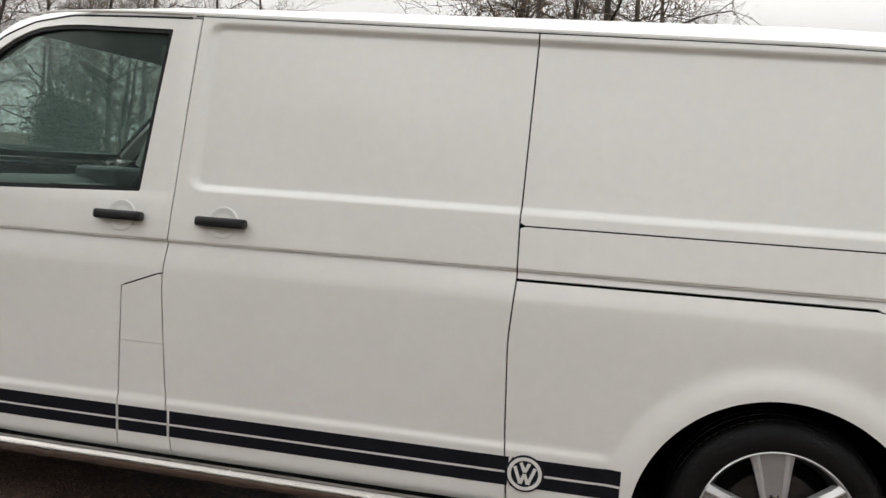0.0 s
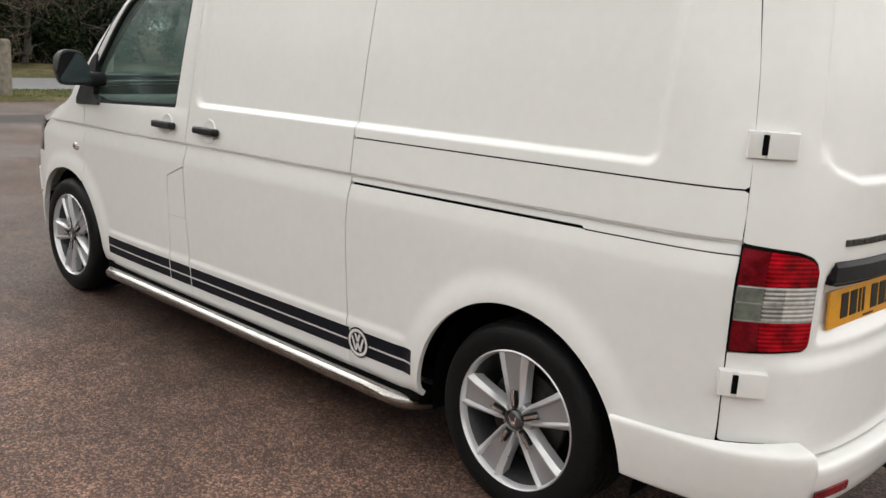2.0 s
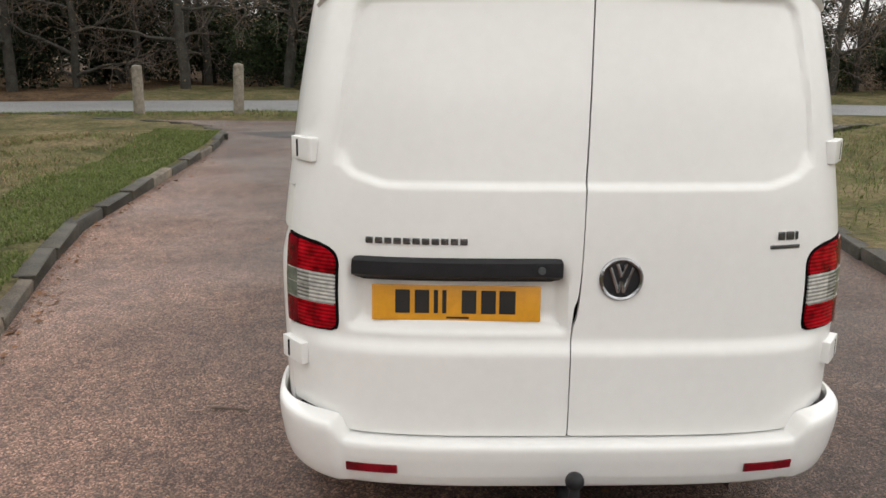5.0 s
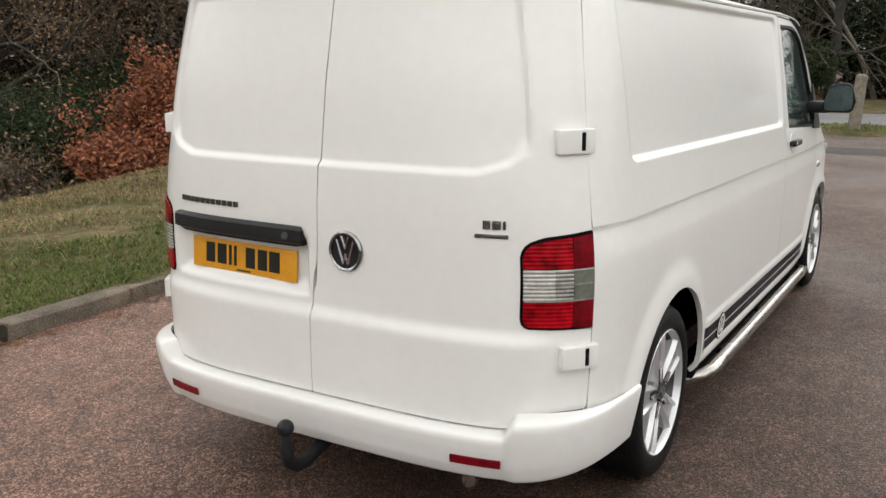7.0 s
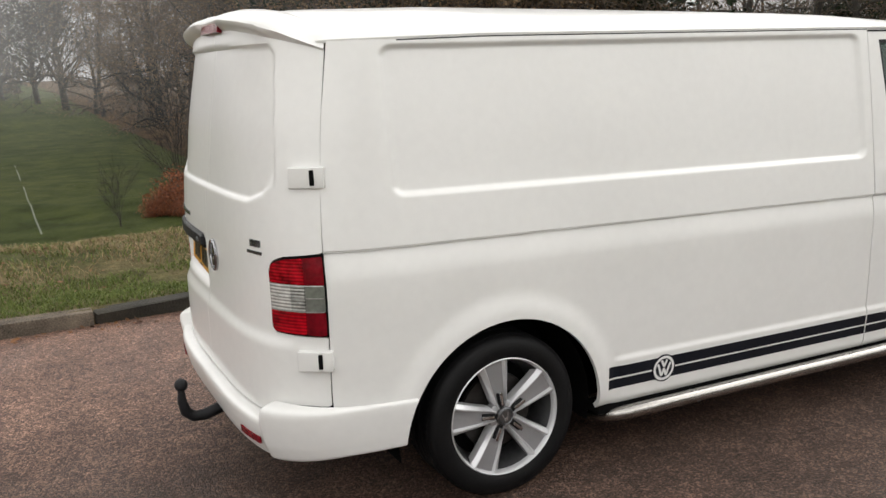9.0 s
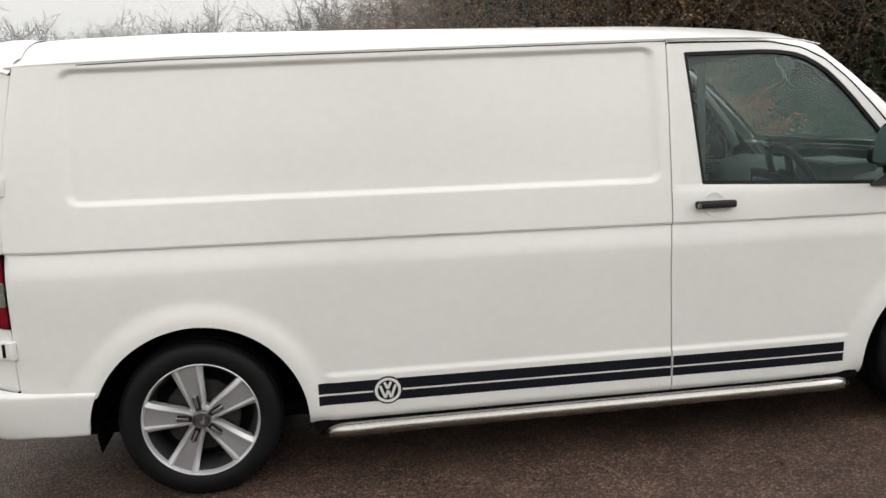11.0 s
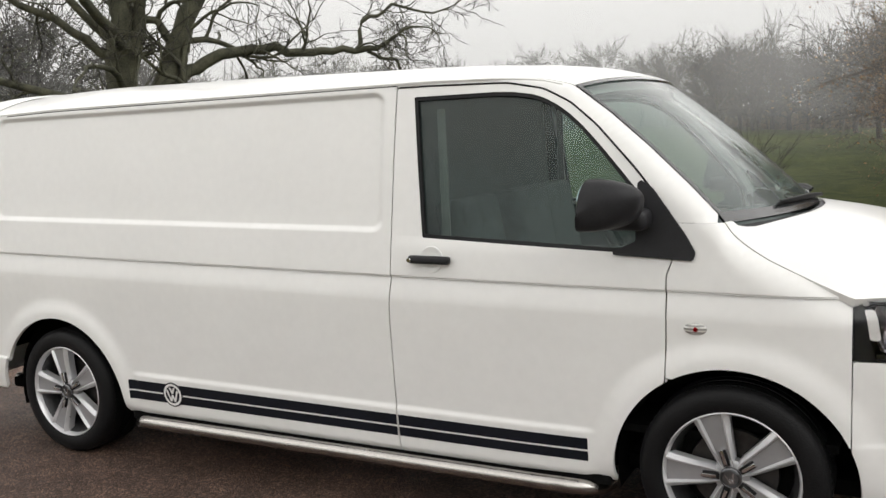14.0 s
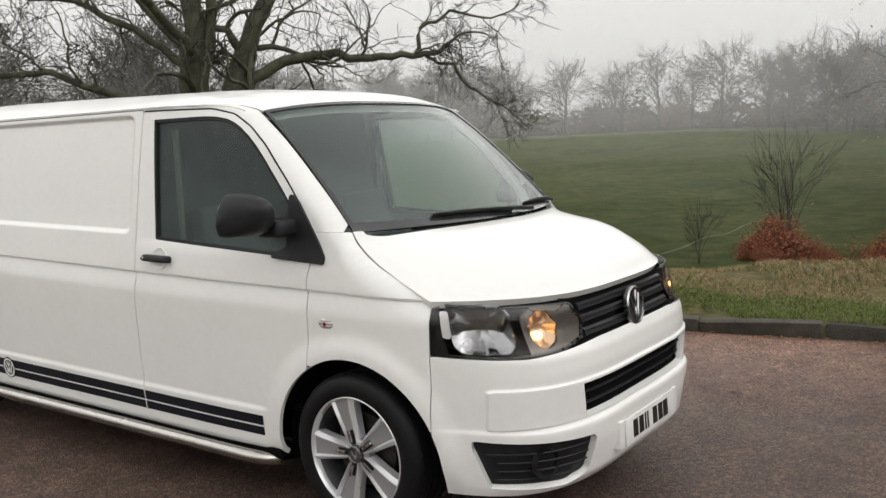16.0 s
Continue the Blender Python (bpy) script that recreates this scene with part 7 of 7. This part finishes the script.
def verge_spots(n, seed, x0, x1, d0, d1, clump=None, power=0.6, far_side=False):
    """Places on the verge, thicker near the kerb; clump thins them in drifts."""
    g = np.random.default_rng(seed)
    x = g.uniform(x0, x1, 3 * n)
    off = 0.14 + d0 + (d1 - d0) * g.random(3 * n) ** power
    y = kerb_r(x) - off if far_side else kerb_l(x) + off
    if clump is not None:
        drift = np.sin(x * 1.7 + 1.3 * np.sin(y * 1.1)) * np.sin(y * 2.3 + np.sin(x * 0.9)) + 0.5 * np.sin(x * 5.1 + y * 3.7)
        ok = drift > clump - 0.5 * g.random(3 * n)
        x, y = x[ok], y[ok]
    return list(zip(x[:n].tolist(), y[:n].tolist()))


g_rng = random.Random(77)
for nm, spots, size, ln, mtl, lb in (
        ("verge_grass", verge_spots(46000, 61, -5, 13, 0.0, 1.15, -0.75, 1.1), 0.042, 0.9, BLADE, "short green verge grass along the kerb"),
        ("rough_grass", verge_spots(22000, 62, -1.5, 12, 0.6, 6.5, 0.0) + verge_spots(22000, 68, -8, -1.2, 0.3, 6.5, -0.5), 0.06, 0.9, BLADE, "rough tufts of green grass on the bank"),
        ("dry_grass", verge_spots(26000, 63, -1.8, 5.5, 0.7, 7.0, -0.1) + verge_spots(14000, 65, 3.5, 12, 0.8, 7.0, 0.2), 0.07, 1.3, STRAW, "dry straw-coloured grass on the bank"),
        ("field_grass", verge_spots(22000, 66, -3, 15, 0.0, 6.0, None, 0.8, True), 0.07, 0.9, BLADE, "rough green grass beyond the far kerb"),
        ("dry_field_grass", verge_spots(14000, 67, -3, 15, 0.8, 7.0, -0.2, 0.8, True), 0.09, 1.0, STRAW, "dry straw-coloured grass beyond the far kerb")):
    ob = new(nm, raw_mesh(nm, [blades(spots, size, g_rng, ln)], True))
    ob.data.materials.append(mtl)
    tagged(ob, lb, "grass", kind="stuff")
spots = [(g_rng.uniform(16.6, 19.4), g_rng.uniform(-9, 10)) for _ in range(9000)]
ob = new("strip_grass", raw_mesh("strip_grass", [blades(spots, 0.055, g_rng, 0.9, 0.006)], True))
ob.data.materials.append(BLADE)
tagged(ob, "weedy grass strip at the foot of the posts", "grass", kind="stuff")


def litter(spots, size, rng, z_of):
    V, Fc = [], []
    for x, y in spots:
        z, a, s = z_of(x, y), rng.uniform(0, 6.283), size * rng.uniform(0.5, 1.4)
        u, w = Vector((math.cos(a), math.sin(a), rng.gauss(0, 0.25))) * s, Vector((-math.sin(a), math.cos(a), rng.gauss(0, 0.25))) * s * 0.6
        c, o = Vector((x, y, z + 0.008 + s * 0.15)), len(V)
        V += [tuple(c - u), tuple(c + w), tuple(c + u), tuple(c - w)]
        Fc.append((o, o + 1, o + 2, o + 3))
    return V, Fc


on_bank = verge_spots(1500, 64, -5, 13, 0.2, 6.5)
ob = new("bank_litter", raw_mesh("bank_litter", [litter(on_bank, 0.026, g_rng, lambda x, y: float(ground_z(x, y)) + 0.03)], True))
ob.data.materials.append(DEAD)
tagged(ob, "fallen brown leaves in the verge grass", "leaves", kind="stuff")
on_road = [(g_rng.uniform(-6, 13), g_rng.uniform(-3.3, 3.3)) for _ in range(110)] + [((lx_ := g_rng.uniform(-5, 10)), float(kerb_l(lx_)) - 0.02 - abs(g_rng.gauss(0, 0.10))) for _ in range(480)]
ob = new("road_litter", raw_mesh("road_litter", [litter(on_road, 0.022, g_rng, lambda x, y: 0.0)], True))
ob.data.materials.append(DEAD)
tagged(ob, "scattered wet brown leaves on the tarmac", "leaves", kind="stuff")
st = new("stick", tube("stick", [(0.385, 1.43, 0.008), (0.37, 1.38, 0.012), (0.365, 1.32, 0.010), (0.345, 1.26, 0.008)], [0.006, 0.006, 0.005, 0.004], 6))
st.data.materials.append(TWIG)
tagged(st, "thin broken twig lying on tarmac", "stick")

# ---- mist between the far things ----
# half-transparent sheets stand in for the haze over whatever lies beyond them
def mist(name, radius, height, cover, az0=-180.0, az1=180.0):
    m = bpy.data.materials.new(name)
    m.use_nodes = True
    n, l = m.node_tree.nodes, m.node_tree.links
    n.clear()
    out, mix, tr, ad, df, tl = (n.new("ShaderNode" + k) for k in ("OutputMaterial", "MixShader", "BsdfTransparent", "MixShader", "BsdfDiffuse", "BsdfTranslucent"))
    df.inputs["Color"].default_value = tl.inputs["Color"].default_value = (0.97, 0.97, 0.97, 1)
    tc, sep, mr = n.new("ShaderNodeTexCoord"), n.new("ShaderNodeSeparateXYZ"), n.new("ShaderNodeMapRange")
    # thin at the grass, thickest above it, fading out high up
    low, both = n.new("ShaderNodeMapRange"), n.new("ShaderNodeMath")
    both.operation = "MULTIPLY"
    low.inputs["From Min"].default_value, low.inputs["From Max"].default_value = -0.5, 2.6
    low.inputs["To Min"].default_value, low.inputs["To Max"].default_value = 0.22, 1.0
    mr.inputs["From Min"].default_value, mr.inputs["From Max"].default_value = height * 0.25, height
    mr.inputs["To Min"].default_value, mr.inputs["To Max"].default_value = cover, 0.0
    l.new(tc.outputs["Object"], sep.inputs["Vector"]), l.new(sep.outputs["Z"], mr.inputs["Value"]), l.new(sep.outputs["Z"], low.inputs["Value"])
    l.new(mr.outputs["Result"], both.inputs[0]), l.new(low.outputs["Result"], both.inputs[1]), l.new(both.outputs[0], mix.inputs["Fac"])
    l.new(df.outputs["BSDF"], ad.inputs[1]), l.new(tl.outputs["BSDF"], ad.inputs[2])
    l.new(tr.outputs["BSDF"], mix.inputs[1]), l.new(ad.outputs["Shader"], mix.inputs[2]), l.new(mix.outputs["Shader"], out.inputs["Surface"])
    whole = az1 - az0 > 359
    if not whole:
        # an added arc of haze that thins out towards its ends
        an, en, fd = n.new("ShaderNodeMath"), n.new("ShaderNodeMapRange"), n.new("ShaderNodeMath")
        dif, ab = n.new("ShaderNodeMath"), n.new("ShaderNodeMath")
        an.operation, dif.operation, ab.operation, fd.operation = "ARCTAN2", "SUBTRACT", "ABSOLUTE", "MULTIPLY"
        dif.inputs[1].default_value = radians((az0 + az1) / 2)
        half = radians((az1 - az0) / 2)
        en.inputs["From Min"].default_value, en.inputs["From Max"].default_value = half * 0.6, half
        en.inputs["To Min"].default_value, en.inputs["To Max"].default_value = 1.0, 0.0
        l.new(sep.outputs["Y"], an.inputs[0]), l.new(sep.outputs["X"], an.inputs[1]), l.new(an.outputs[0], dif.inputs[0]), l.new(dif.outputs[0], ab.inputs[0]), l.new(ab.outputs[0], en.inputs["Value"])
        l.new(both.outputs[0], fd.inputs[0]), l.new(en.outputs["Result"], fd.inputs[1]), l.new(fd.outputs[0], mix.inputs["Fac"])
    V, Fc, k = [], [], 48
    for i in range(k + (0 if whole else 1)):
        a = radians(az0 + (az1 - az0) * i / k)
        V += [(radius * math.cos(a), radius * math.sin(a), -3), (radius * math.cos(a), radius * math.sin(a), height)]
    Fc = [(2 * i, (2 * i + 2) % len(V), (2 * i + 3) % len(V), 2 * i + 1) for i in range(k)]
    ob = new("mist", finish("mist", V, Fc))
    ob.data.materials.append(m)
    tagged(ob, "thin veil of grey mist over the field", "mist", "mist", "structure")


# two arcs added to pale the wood beside the field, then full rings
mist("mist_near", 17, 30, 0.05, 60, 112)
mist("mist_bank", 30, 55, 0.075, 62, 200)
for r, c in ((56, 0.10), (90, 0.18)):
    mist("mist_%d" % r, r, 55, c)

# ---- kerb stones ----
def stone(length, seed):
    rng = random.Random(seed)
    me = box("kerb_stone", (-length / 2 + 0.004, 0.0, -0.08), (length / 2 - 0.004, 0.14, 0.105), 0.016, 2)
    for v in me.vertices:
        v.co += Vector((rng.gauss(0, 0.003), rng.gauss(0, 0.006), rng.gauss(0, 0.006)))
    return me


stones = [stone(0.915, s) for s in range(5)]
for k in range(5):
    stones[k].materials.append(KERB_DARK if k in (3, 4) else KERB)
for line, flip, nm in ((kerb_l, 1, "kerb"), (kerb_r, -1, "kerb")):
    kerb = tagged(new(nm), "weathered stone kerb between tarmac and grass verge", "kerb", kind="structure")
    x, k = -14.0, 0
    rng = random.Random(8 if flip > 0 else 9)
    while x < 17.5:
        y0, y1 = float(line(x)), float(line(x + 0.9))
        a = math.atan2(y1 - y0, 0.9)
        step = 0.915 * math.cos(a)
        st = new("kerb_stone", stones[rng.choice((0, 1, 2, 0, 1, 3) if x < 1.2 else (3, 4, 3, 4, 2))])
        st.parent = kerb
        xm = x + step / 2
        st.matrix_basis = Matrix.Translation((xm, float(line(xm)), rng.gauss(-0.004, 0.009))) @ pose(0, 0, 0, rng.gauss(0, 2.2), rng.gauss(0, 0.6), math.degrees(a)) @ (Matrix.Identity(4) if flip > 0 else Matrix.Rotation(math.pi, 4, "Z"))
        x += step
